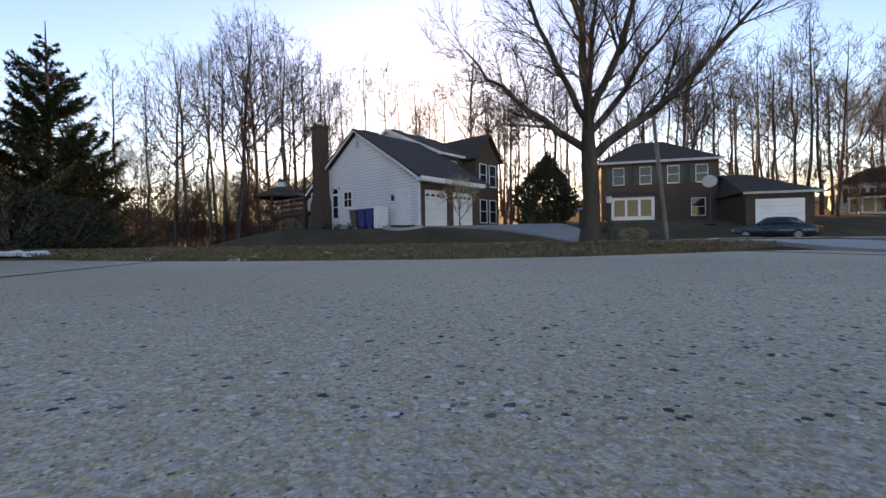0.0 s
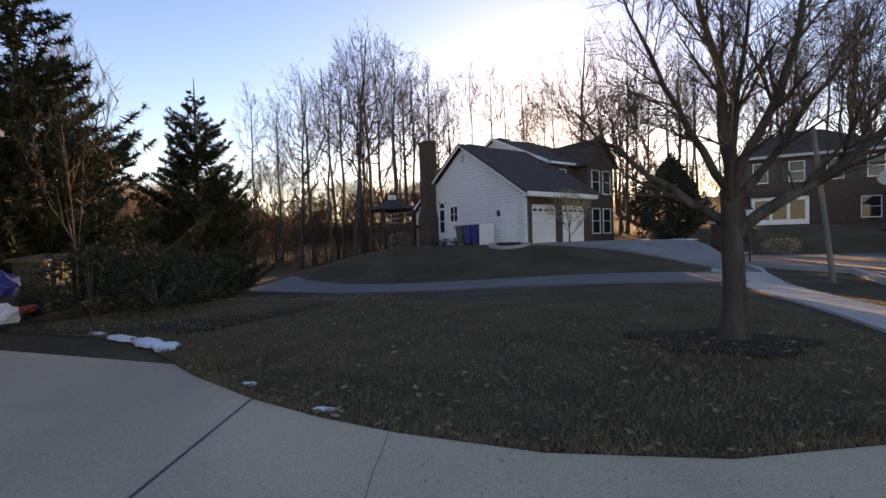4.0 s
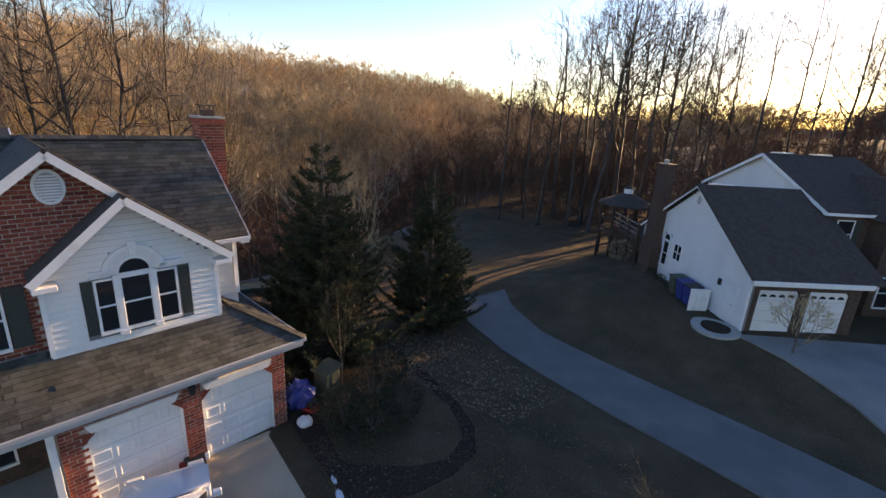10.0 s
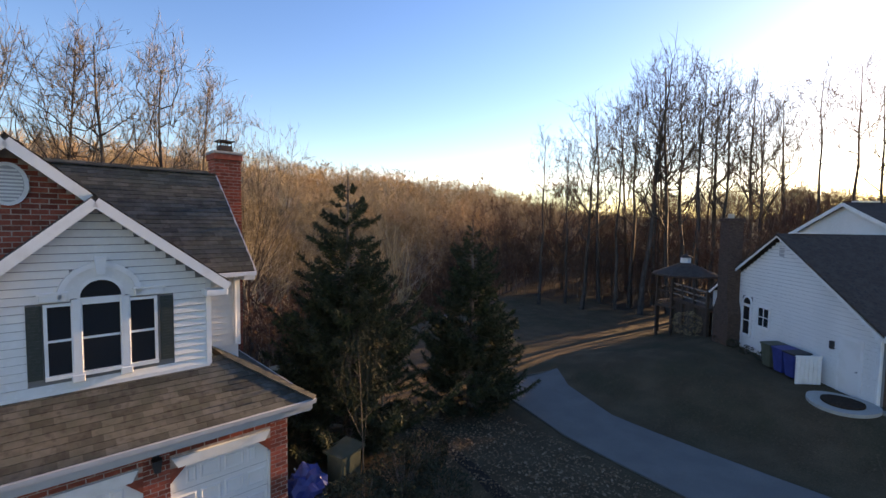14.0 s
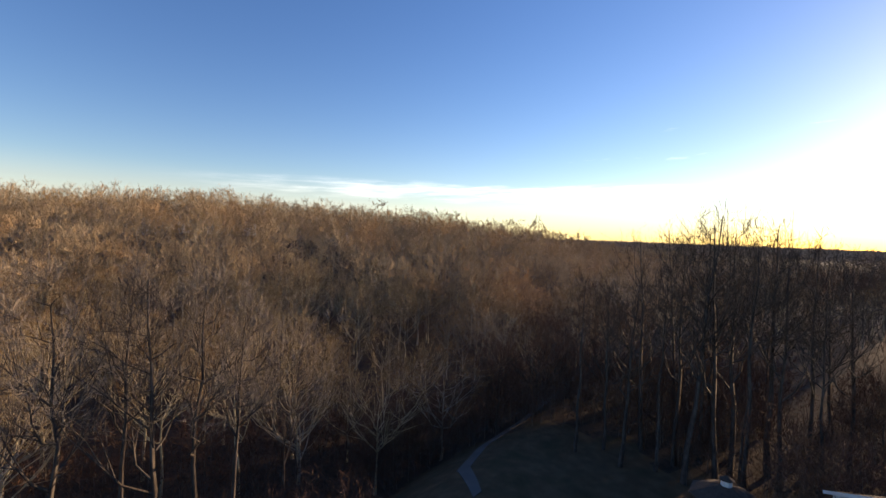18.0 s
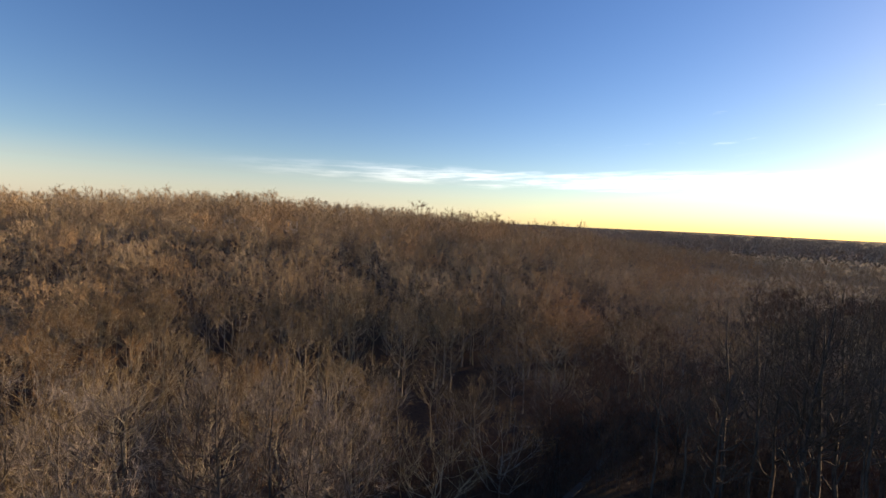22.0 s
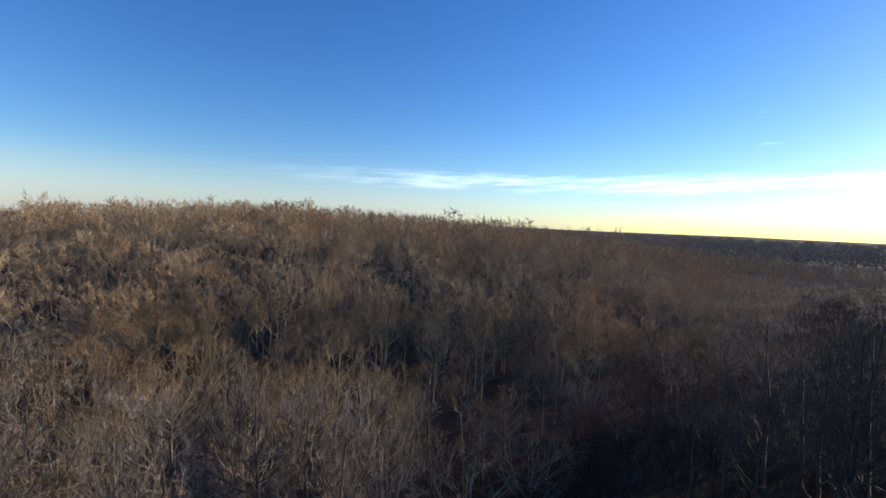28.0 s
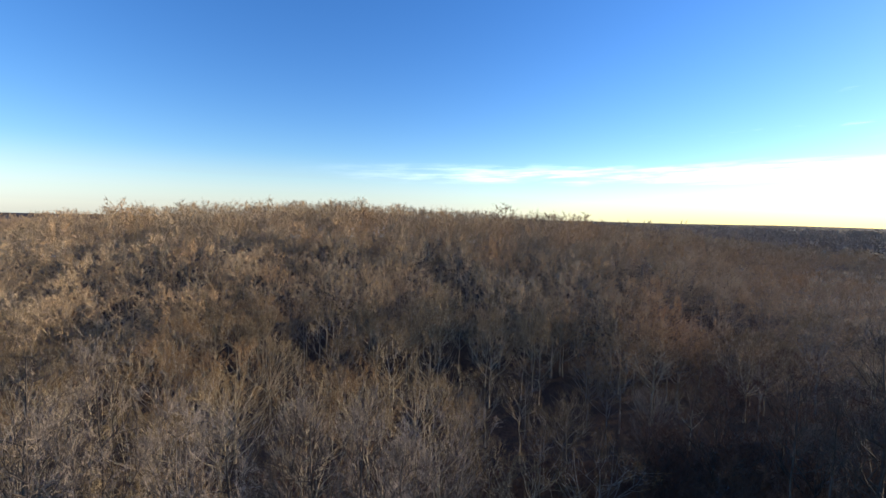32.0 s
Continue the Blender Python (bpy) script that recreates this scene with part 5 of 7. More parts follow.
# ---- houses across the cul-de-sac ----
def hip_house(name, m, w, d, h, label, garage=True, body=None, wing=1):
    t = thing(name, m, label, "house", "houses across the cul-de-sac")
    body = body or M["brick_dim"]
    boxpart("wall", body, t, -w / 2, w / 2, 0, d, -0.6, h)
    bm = bmesh.new()
    e = [bm.verts.new(p) for p in ((-w / 2 - 0.4, -0.4, h), (w / 2 + 0.4, -0.4, h), (w / 2 + 0.4, d + 0.4, h), (-w / 2 - 0.4, d + 0.4, h))]
    r = [bm.verts.new(p) for p in ((-w / 2 + d * 0.42, d / 2, h + d * 0.3), (w / 2 - d * 0.42, d / 2, h + d * 0.3))]
    for f in ((e[0], e[1], r[1], r[0]), (e[2], e[3], r[0], r[1]), (e[1], e[2], r[1]), (e[3], e[0], r[0]), (e[3], e[2], e[1], e[0])):
        bm.faces.new(f)
    part("roof", bm, M["shingle_dark"], t)
    boxpart("cornice", M["soffit"], t, -w / 2 - 0.42, w / 2 + 0.42, -0.42, -0.36, h - 0.16, h + 0.04)
    for k in range(4):
        x = -w / 2 + 1.0 + k * (w - 2.0) / 3.3
        sash_window(t, 0.0, x, x + 0.85, h - 1.9, h - 0.5, axis=1, sign=-1)
        for a in (x - 0.5, x + 0.95):
            boxpart("shutter", M["shutter"], t, a, a + 0.38, -0.05, 0.0, h - 1.95, h - 0.45)
    bay = boxpart("bay_window", M["trim"], t, -w / 2 + 0.8, -w / 2 + 4.2, -0.6, 0.0, 0.0, 2.3)
    for k in range(3):
        boxpart("pane", M["glass"], bay, -w / 2 + 1.0 + k * 1.05, -w / 2 + 1.85 + k * 1.05, -0.63, -0.6, 0.6, 2.0)
    part("bay_roof", slab(bmesh.new(), [(-w / 2 + 0.6, -0.8, 2.3), (-w / 2 + 4.4, -0.8, 2.3), (-w / 2 + 4.4, 0, 2.7), (-w / 2 + 0.6, 0, 2.7)], 0.06), M["shingle_dark"], t)
    boxpart("front_door", M["dark_wood"], t, 0.4, 1.4, -0.06, 0.0, 0.0, 2.1)
    sash_window(t, 0.0, 2.6, 3.6, 0.6, 2.0, axis=1, sign=-1)
    if garage:
        GF = -5.0     # the garage stands forward of the house
        x0, x1 = (w / 2, w / 2 + 4.2) if wing > 0 else (-w / 2 - 4.2, -w / 2)
        boxpart("garage", body, t, x0, x1, GF - 0.5, d - 1, -1.4, 1.9)
        part("garage_roof", slab(bmesh.new(), [(x0 - 0.3, GF - 0.9, 1.85), (x1 + 0.4, GF - 0.9, 1.85), (x1 - 1.6, GF / 2 + d / 2, 4.0), (x0 + 0.6, GF / 2 + d / 2, 4.0)], 0.1), M["shingle_dark"], t)
        part("garage_gable", slab(bmesh.new(), [(x1 + 0.4, GF - 0.9, 1.85), (x1 + 0.4, d, 1.85), (x1 - 1.6, GF / 2 + d / 2, 4.0)], 0.1), M["shingle_dark"], t)
        part("garage_hip", slab(bmesh.new(), [(x0 - 0.3, d, 1.85), (x0 - 0.3, GF - 0.9, 1.85), (x0 + 0.6, GF / 2 + d / 2, 4.0)], 0.1), M["shingle_dark"], t)
        boxpart("garage_trim", M["soffit"], t, x0 - 0.3, x1 + 0.4, GF - 0.93, GF - 0.88, 1.7, 1.86)
        dd = boxpart("garage_door", M["door"], t, x0 + 0.6, x1 - 0.6, GF - 0.56, GF - 0.5, -0.8, 1.35)
        for k in range(1, 4):
            boxpart("section_joint", M["soffit"], dd, x0 + 0.6, x1 - 0.6, GF - 0.565, GF - 0.56, k * 0.54 - 0.81, k * 0.54 - 0.79)
    return t


hip_house("house", pose(15.5, 39.0, 1.4, 0, 0, -10), 9.2, 8, 5.3, "two-storey brown brick house with hip roof and white garage door")
hip_house("house", pose(44, 50, 2.0, 0, 0, -30), 9, 7, 3.6, "low pale-sided house with dark shingle roof", garage=False, body=M["siding"])


# ---- cars ----
def car(m, paint, label, length=4.5, height=1.45, width=1.76):
    t = thing("car", m, label, "car")
    hl = length / 2
    low = [(-hl, 0.35), (-hl + 0.05, 0.72), (-hl + 0.25, 0.88), (-hl + 0.95, 0.95), (hl - 1.35, 0.95), (hl - 0.3, 0.8), (hl - 0.02, 0.6), (hl, 0.33), (hl - 0.3, 0.2), (-hl + 0.3, 0.2)]
    bm = prism(bmesh.new(), low, 1, -width / 2, width / 2)
    bmesh.ops.bevel(bm, geom=bm.edges[:], offset=0.07, segments=3, affect="EDGES")
    b = part("body", bm, paint, t)
    b.data.shade_smooth()
    bm = bmesh.new()
    top = [(-hl + 0.75, 0.93, 0.78), (-hl + 1.35, height - 0.04, 0.58), (-hl + 2.0, height, 0.6), (0.35, height - 0.03, 0.6), (hl - 1.25, 0.93, 0.78)]
    lo = [bm.verts.new((x, -w, z)) for x, z, w in top]
    hi = [bm.verts.new((x, w, z)) for x, z, w in top]
    bm.faces.new(lo)
    bm.faces.new(hi[::-1])
    for i in range(5):
        bm.faces.new((lo[i], lo[(i + 1) % 5], hi[(i + 1) % 5], hi[i]))
    bmesh.ops.bevel(bm, geom=bm.edges[:], offset=0.05, segments=2, affect="EDGES")
    cb = part("cabin", bm, paint, t)
    cb.data.shade_smooth()
    def pane(pts):
        q = bmesh.new()
        slab(q, pts, 0.012)
        part("window", q, M["car_glass"], t)
    pane([(-hl + 0.86, -0.62, 1.005), (-hl + 0.86, 0.62, 1.005), (-hl + 1.31, 0.5, height - 0.06), (-hl + 1.31, -0.5, height - 0.06)])
    pane([(hl - 1.33, -0.64, 1.0), (hl - 1.33, 0.64, 1.0), (0.43, 0.53, height - 0.065), (0.43, -0.53, height - 0.065)])
    for s in (-1, 1):
        for x0, x1, x2, x3 in ((-hl + 1.1, -hl + 2.1, -hl + 2.1, -hl + 1.5), (-hl + 2.2, hl - 1.5, 0.25, -hl + 2.2)):
            q = bmesh.new()
            pts = [(x0, s * 0.79, 1.0), (x1, s * 0.79, 1.0), (x2, s * 0.645, height - 0.12), (x3, s * 0.645, height - 0.12)]
            v = [q.verts.new(p) for p in pts]
            v2 = [q.verts.new((p[0], p[1] - s * 0.05, p[2])) for p in pts]
            q.faces.new(v)
            q.faces.new(v2[::-1])
            for i in range(4):
                q.faces.new((v[i], v[(i + 1) % 4], v2[(i + 1) % 4], v2[i]))
            part("side_window", q, M["car_glass"], t)
        boxpart("mirror", paint, t, hl - 1.75, hl - 1.6, s * 0.98 - 0.1, s * 0.98 + 0.1, 0.95, 1.1, 0.03)
        boxpart("tail_lamp", M["red_lens"], t, -hl - 0.01, -hl + 0.08, s * 0.66 - 0.16, s * 0.66 + 0.16, 0.68, 0.84, 0.02)
        boxpart("headlight", M["lamp_glass"], t, hl - 0.12, hl - 0.0, s * 0.62 - 0.17, s * 0.62 + 0.17, 0.58, 0.7, 0.02)
        for x in (-hl + 0.85, hl - 0.85):
            wh = part("wheel", round_bar((x, s * (width / 2 - 0.2), 0.32), (x, s * (width / 2 + 0.01), 0.32), 0.32, n=24), M["rubber"], t)
            part("rim", round_bar((x, s * (width / 2 + 0.005), 0.32), (x, s * (width / 2 + 0.02), 0.32), 0.2, n=16), M["steel"], wh)
    boxpart("bumper", paint, t, -hl - 0.06, -hl + 0.12, -width / 2 + 0.1, width / 2 - 0.1, 0.36, 0.6, 0.04)
    return t


car(pose(-6.15, 0.42, 0.0, 0, 0, 172), M["car_white"], "white sedan parked on the concrete driveway")
car(pose(19.2, 29.8, -0.1, 0, 0, 132), M["car_dark"], "dark green sedan parked at the cul-de-sac kerb")

# ---- posts by the street ----
lean = thing("leaning_pole", pose(5.5, 13.1, float(ground_z(5.5, 13.1)) - 0.1), "thin leaning weathered wooden pole in the verge", "pole")
part("shaft", round_bar((0, 0, 0), (-0.42, -0.05, 3.9), 0.06, 0.05), M["grey_wood"], lean)
lp = thing("lamp_post", pose(5.9, 20.3, float(ground_z(5.9, 20.3)) - 0.05), "slim black lamp post with a glass lantern", "lamp post")
part("post", round_bar((0, 0, 0), (0, 0, 1.9), 0.035), M["black"], lp)
part("lantern", round_bar((0, 0, 1.92), (0, 0, 2.2), 0.1, 0.14, 6), M["lamp_glass"], lp)
part("cap", round_bar((0, 0, 2.2), (0, 0, 2.36), 0.17, 0.03, 6), M["black"], lp)
pl = thing("mailbox_pillar", pose(5.2, 21.2, float(ground_z(5.2, 21.2)) - 0.05, 0, 0, 20), "brown brick mailbox pillar at the kerb", "pillar")
boxpart("shaft", M["brick_dim"], pl, -0.3, 0.3, -0.3, 0.3, 0, 1.35)
boxpart("cap_stone", M["walk"], pl, -0.36, 0.36, -0.36, 0.36, 1.35, 1.45, 0.02)
boxpart("mail_door", M["black"], pl, 0.3, 0.32, -0.12, 0.12, 0.95, 1.2)
hp = thing("basketball_hoop", pose(16.9, 33.3, float(ground_z(16.9, 33.3)), 0, 0, 60), "basketball hoop with a white fan-shaped board on a black pole", "hoop")
part("pole", round_bar((0, 0, 0), (0, 0, 3.0), 0.06), M["black"], hp)
part("board", disc(0, 3.1, 0.48, 0.44, -0.5, -0.46, 24), M["soffit"], hp)
part("arm", bar((0, 0, 2.9), (-0.46, 0, 3.1), 0.06, 0.06), M["black"], hp)
part("base", box(bmesh.new(), -0.3, 0.4, -0.35, 0.35, 0, 0.16, 0.03), M["black"], hp)

# ---- clutter by the garage corner ----
sh = thing("snow_shovel", pose(-9.13, 1.4, 0, 0, 0, 5.5), "snow shovel with a black scoop leaning on the brick pier", "shovel")
part("handle", round_bar((0.2, 0, 0.1), (0.05, 0, 1.15), 0.018), M["black"], sh)
part("grip", round_bar((0.05, -0.08, 1.17), (0.05, 0.08, 1.17), 0.02), M["black"], sh)
part("scoop", slab(bmesh.new(), [(0.3, -0.24, 0.01), (0.3, 0.24, 0.01), (0.18, 0.24, 0.36), (0.18, -0.24, 0.36)], 0.015), M["black"], sh)
for k, (x, y, mt) in enumerate(((-9.0, 1.15, "red_paint"), (-9.02, 1.68, "trim"))):
    jg = thing("jug", pose(x, y, 0), ("red fuel can" if k == 0 else "white plastic jug") + " on the concrete by the pier", "jug")
    boxpart("body", M[mt], jg, -0.08, 0.08, -0.1, 0.1, 0, 0.24, 0.03)
    part("neck", round_bar((0, 0.04, 0.24), (0, 0.04, 0.3), 0.03), M["black"], jg)
bn = thing("wheelie_bin", pose(-9.9, 5.6, 0, 0, 0, 20), "olive green wheeled bin in the side bed", "bin")
boxpart("body", M["green_plastic"], bn, -0.3, 0.3, -0.32, 0.32, 0.03, 0.98, 0.03)
part("lid", slab(bmesh.new(), [(-0.36, -0.4, 1.02), (0.36, -0.4, 1.02), (0.36, 0.4, 1.1), (-0.36, 0.4, 1.1)], 0.06), M["green_plastic"], bn)
bl = thing("tarp_bundle", pose(-9.75, 4.6, 0), "crumpled blue tarpaulin bundle beside the garage", "tarp")
bm = bmesh.new()
bmesh.ops.create_icosphere(bm, subdivisions=3, radius=0.45)
for v in bm.verts:
    v.co += v.normal * noise.noise(v.co * 5) * 0.22
    v.co.z = max(0.0, v.co.z * 1.1 + 0.42)
part("sheet", bm, M["blue_plastic"], bl)
rm = thing("lawn_mower", pose(-9.3, 4.75, 0, 0, 0, 30), "red lawn mower beside the garage wall", "mower")
boxpart("deck", M["red_paint"], rm, -0.3, 0.3, -0.24, 0.24, 0.12, 0.26, 0.04)
boxpart("engine", M["black"], rm, -0.14, 0.14, -0.13, 0.13, 0.26, 0.45, 0.03)
for x in (-0.24, 0.24):
    for y in (-0.27, 0.27):
        part("wheel", round_bar((x, y - 0.02, 0.1), (x, y + 0.02, 0.1), 0.1, n=14), M["rubber"], rm)
part("handle", bar((-0.28, 0, 0.25), (-0.8, 0, 0.85), 0.025, 0.025), M["steel"], rm)
wb = thing("plastic_sack", pose(-8.75, 4.35, 0), "white knotted plastic sack at the driveway's edge", "sack")
bm = bmesh.new()
bmesh.ops.create_icosphere(bm, subdivisions=3, radius=0.2)
for v in bm.verts:
    v.co += v.normal * noise.noise(v.co * 9) * 0.08
    v.co.z = max(0.0, v.co.z + 0.18)
part("sack_body", bm, M["trim"], wb)
# patches of old snow along the driveway's edge
def snow_patch(x, y, sx, sy, turn, seed):
    rng = random.Random(seed)
    bm = bmesh.new()
    bmesh.ops.create_icosphere(bm, subdivisions=3, radius=1.0)
    for v in bm.verts:
        k = 1 + 0.45 * noise.noise(v.co * 2.2 + Vector((seed, 0, 0)))
        v.co = Vector((v.co.x * sx * k, v.co.y * sy * k, max(-0.01, v.co.z * 0.35 * min(sx, sy) * k)))
    ob = part("snow_patch", bm, M["snow"])
    ob.data.shade_smooth()
    ob.matrix_world = pose(x, y, float(ground_z(x, y)), 0, 0, turn)
    tagged(ob, "low patch of old crusted snow on the grass edge", "snow", "snow patches")


for k, (x, y, sx, sy, tn) in enumerate(((-5.15, 3.88, 0.34, 0.13, -25), (-5.75, 4.0, 0.3, 0.09, -12), (-6.35, 4.12, 0.22, 0.06, -5), (-4.75, 3.78, 0.2, 0.13, -30), (-1.95, 2.66, 0.09, 0.035, 10), (-2.9, 3.0, 0.07, 0.03, 0), (4.0, 23.3, 0.8, 0.2, 30), (2.6, 24.6, 0.6, 0.2, -20))):
    snow_patch(x, y, sx, sy, tn, k + 1)

flat_patch("pool", [(-22.5, 4.8), (-21.5, 9.5), (-27.5, 11.0), (-29.0, 6.0)], M["pool_cover"], "rectangular pool under a dark teal winter cover", "pool", lift=0.25, thick=1.5)


# ---- houses far off on the wooded hill ----
def far_house(az, d, w, label, body):
    x, y = -d * math.sin(radians(az)), d * math.cos(radians(az))
    t = thing("house", pose(x, y, float(ground_z(x, y)), 0, 0, az + 25), label, "house", "houses on the far hill")
    boxpart("wall", body, t, -w / 2, w / 2, -2.6, 2.6, -1, 6.6)
    part("gable", prism(bmesh.new(), [(-2.6, 6.6), (2.6, 6.6), (0.0, 8.4)], 0, -w / 2, w / 2), body, t)
    for s in (-1, 1):
        part("roof", slab(bmesh.new(), [(-w / 2 - 0.3, s * 2.9, 6.4), (w / 2 + 0.3, s * 2.9, 6.4), (w / 2 + 0.3, 0, 8.6), (-w / 2 - 0.3, 0, 8.6)], 0.12), M["shingle_dark"], t)
    for z in (2.2, 4.7):
        for k in range(3):
            for a in (-2.64, 2.64):
                boxpart("window", M["glass"], t, -w / 2 + 1.2 + k * (w - 3.4) / 2, -w / 2 + 2.2 + k * (w - 3.4) / 2, min(a, a * 0.99), max(a, a * 0.99), z, z + 1.4)
    return t


for az, d, w in ((94.9, 205, 9), (91.7, 225, 8), (88.7, 215, 10), (85.0, 228, 9), (73.5, 235, 8), (117.5, 190, 10)):
    far_house(az, d + 40, w * 0.5, "pale two-storey house among the trees of the far hill", M["siding"])


# ---- woodland ----
def crown_tree(rng, h=1.0, limbs=9, subs=7, twigs=6, r0=0.012, tw=0.002, rx=0.27, low=0.36, twig_len=0.075, seg=3):
    """A leafless tree with a rounded crown: sticks for trunk and limbs, slim blades for the fine twigs."""
    wood, fine = [], []
    cz, rz = 0.5 * (1 + low) + 0.02, 0.5 * (1 - low)
    lean = rng.normal(0, 0.03, 2)
    def trunk(t):
        return np.array([lean[0] * t * t, lean[1] * t * t, t]) * h
    cuts = np.linspace(0, 0.78, 6)
    for a, b in zip(cuts[:-1], cuts[1:]):
        wood.append((*trunk(a), *trunk(b), r0 * h * (1 - a) * (1.3 if a == 0 else 1), r0 * h * (1 - b)))
    for k in range(limbs):
        t = low * 0.9 + (0.78 - low * 0.9) * (k + rng.uniform(0, 0.8)) / limbs
        az = k * 2.4 + rng.uniform(-0.5, 0.5)
        el = rng.uniform(0.15, 1.35) * (0.55 + 0.55 * t)
        end = np.array([rx * math.cos(az) * math.cos(el), rx * math.sin(az) * math.cos(el), cz + rz * math.sin(el)]) * h
        end[2] = max(end[2], (t + 0.1) * h)
        p = trunk(t)
        mid_p = p + (end - p) * 0.45 + np.array([0, 0, -0.03 * h]) + rng.normal(0, 0.012 * h, 3)
        r = r0 * h * (1 - t) * 0.62
        wood.append((*p, *mid_p, r, r * 0.6))
        wood.append((*mid_p, *end, r * 0.6, r * 0.14))
        for s in range(subs):
            f = rng.uniform(0.2, 0.95)
            q = p + (mid_p - p) * f * 2 if f < 0.5 else mid_p + (end - mid_p) * (f - 0.5) * 2
            a2, e2 = az + rng.normal(0, 0.55), np.clip(el + rng.normal(0, 0.45), -0.35, 1.5)
            k2 = rng.uniform(0.72, 1.0)
            e = np.array([rx * math.cos(a2) * math.cos(e2) * k2, rx * math.sin(a2) * math.cos(e2) * k2, cz + rz * math.sin(e2) * k2]) * h
            m2 = q + (e - q) * 0.5 + np.array([0, 0, -0.012 * h])
            fine.append((*q, *m2, tw * h * 2.4, 0))
            fine.append((*m2, *e, tw * h * 1.7, 0))
            for w in range(twigs):
                b = m2 + (e - m2) * rng.uniform(0.0, 1)
                g = (e - m2) / np.linalg.norm(e - m2) + rng.normal(0, 0.55, 3) + np.array([0, 0, 0.3])
                g = g / np.linalg.norm(g) * h * twig_len * rng.uniform(0.5, 1.3)
                fine.append((*b, *(b + g), tw * h, 0))
    return tube_arrays(wood, seg), blade_arrays(fine)


def forest_tree(seed, limbs=11, subs=7, lets=4, twigs=5, r0=0.0095, tw=0.0007, rx=0.26, low=0.34, twig_len=0.07, top=0.74, solid=False, skew=0.16, loose=0.3, limb_r=0.5, slim=False, fan=(0.8, 1.7), under=-0.35):
    """A leafless tree of height 1: a straight trunk, limbs that sweep out and up to an uneven oval crown, branches that fan into fine twigs."""
    rng = np.random.RandomState(seed)
    wood, fine = [], []
    mid = np.array([0, 0, (1 + low) / 2])
    lean = rng.normal(0, 0.03, 2)
    lobes = rng.uniform(0, 6.28, 3)

    def shell(az, el, k):
        r = k * (1 + skew * math.sin(2 * az + lobes[0]) * math.cos(el) + 0.7 * skew * math.sin(3 * az + 2 * el + lobes[1]))
        return mid + np.array([rx * r * math.cos(az) * math.cos(el) + lean[0], rx * r * math.sin(az) * math.cos(el) + lean[1], (1 - low) / 2 * r * math.sin(el)])

    def sweep(p, e, n, wob=0.01):
        d = e - p
        c = p + np.array([d[0] * 0.62, d[1] * 0.62, d[2] * 0.36])
        f = np.linspace(0, 1, n + 1)[:, None]
        line = p * (1 - f) ** 2 + 2 * c * f * (1 - f) + e * f * f
        line[1:-1] += rng.normal(0, wob, (n - 1, 3))
        return line

    def point(line, f):
        x = f * (len(line) - 1)
        i = min(int(x), len(line) - 2)
        return line[i] + (line[i + 1] - line[i]) * (x - i)

    def unit(v):
        return v / max(1e-6, np.linalg.norm(v))

    n = 7
    stem = np.array([[lean[0] * t + rng.normal(0, 0.005) * (t > 0), lean[1] * t + rng.normal(0, 0.005) * (t > 0), t] for t in np.linspace(0, top, n + 1)])
    rad = [r0 * (1.25 if i == 0 else 1) * (1 - 0.85 * i / n) for i in range(n + 1)]
    for i in range(n):
        wood.append((*stem[i], *stem[i + 1], rad[i], rad[i + 1]))
    for k in range(limbs):
        az = k * 2.4 + rng.uniform(-0.5, 0.5)
        el = math.asin(np.clip(under + (0.98 - under) * (k + rng.uniform(0.1, 0.9)) / limbs, -0.95, 0.98))
        end = shell(az, el, rng.uniform(0.72, 0.92))
        side = math.hypot(end[0] - lean[0], end[1] - lean[1])
        t = float(np.clip(end[2] - side * rng.uniform(*fan), low * 0.75, top)) / top
        line = sweep(point(stem, t), end, 4)
        r = max(r0 * (1 - 0.85 * t) * limb_r, 0.0012)
        for i in range(4):
            if slim:
                fine.append((*line[i], *(line[i + 1] + (line[i + 1] - line[i]) * 0.2), r * (1.2 - 0.21 * i), 0))
            else:
                wood.append((*line[i], *line[i + 1], r * (1 - 0.21 * i), r * (1 - 0.21 * (i + 1))))
        for j in range(subs):
            f = rng.uniform(0.25, 1.0)
            q = point(line, f)
            e2 = shell(az + rng.normal(0, 0.42) / max(0.4, math.cos(el)), float(np.clip(el + rng.normal(0.05, 0.34), -1.0, 1.45)), rng.uniform(0.66, 0.97))
            if e2[2] < q[2]:
                e2[2] = q[2] + rng.uniform(0.0, 0.04)
            m2 = sweep(q, e2, 2, 0.006)
            rs = max(r * (1 - 0.75 * f) * 0.7, tw * 1.4)
            for i in range(2):
                if solid:
                    wood.append((*m2[i], *m2[i + 1], rs * (1 - 0.4 * i), rs * (0.6 - 0.4 * i)))
                else:
                    fine.append((*m2[i], *(m2[i + 1] + (m2[i + 1] - m2[i]) * 0.12), rs * (1 - 0.35 * i), 0))
            way = unit(e2 - q)
            for w in range(lets):
                b = point(m2, rng.uniform(0.25, 1.0))
                out = unit(b - mid * np.array([1, 1, 0.8]))
                g = unit(way * 0.5 + out * 0.6 + rng.normal(0, loose * 1.3, 3) + np.array([0, 0, 0.1]))
                tip = b + g * twig_len * rng.uniform(0.9, 1.8)
                fine.append((*b, *tip, tw * 1.5, 0))
                for _ in range(twigs):
                    c = b + (tip - b) * rng.uniform(0.15, 0.95)
                    h = unit(g + rng.normal(0, loose, 3) + np.array([0, 0, 0.12]))
                    fine.append((*c, *(c + h * twig_len * rng.uniform(0.5, 1.2)), tw * rng.uniform(0.8, 1.2), 0))
    return tube_arrays(wood, 3), blade_arrays(fine)


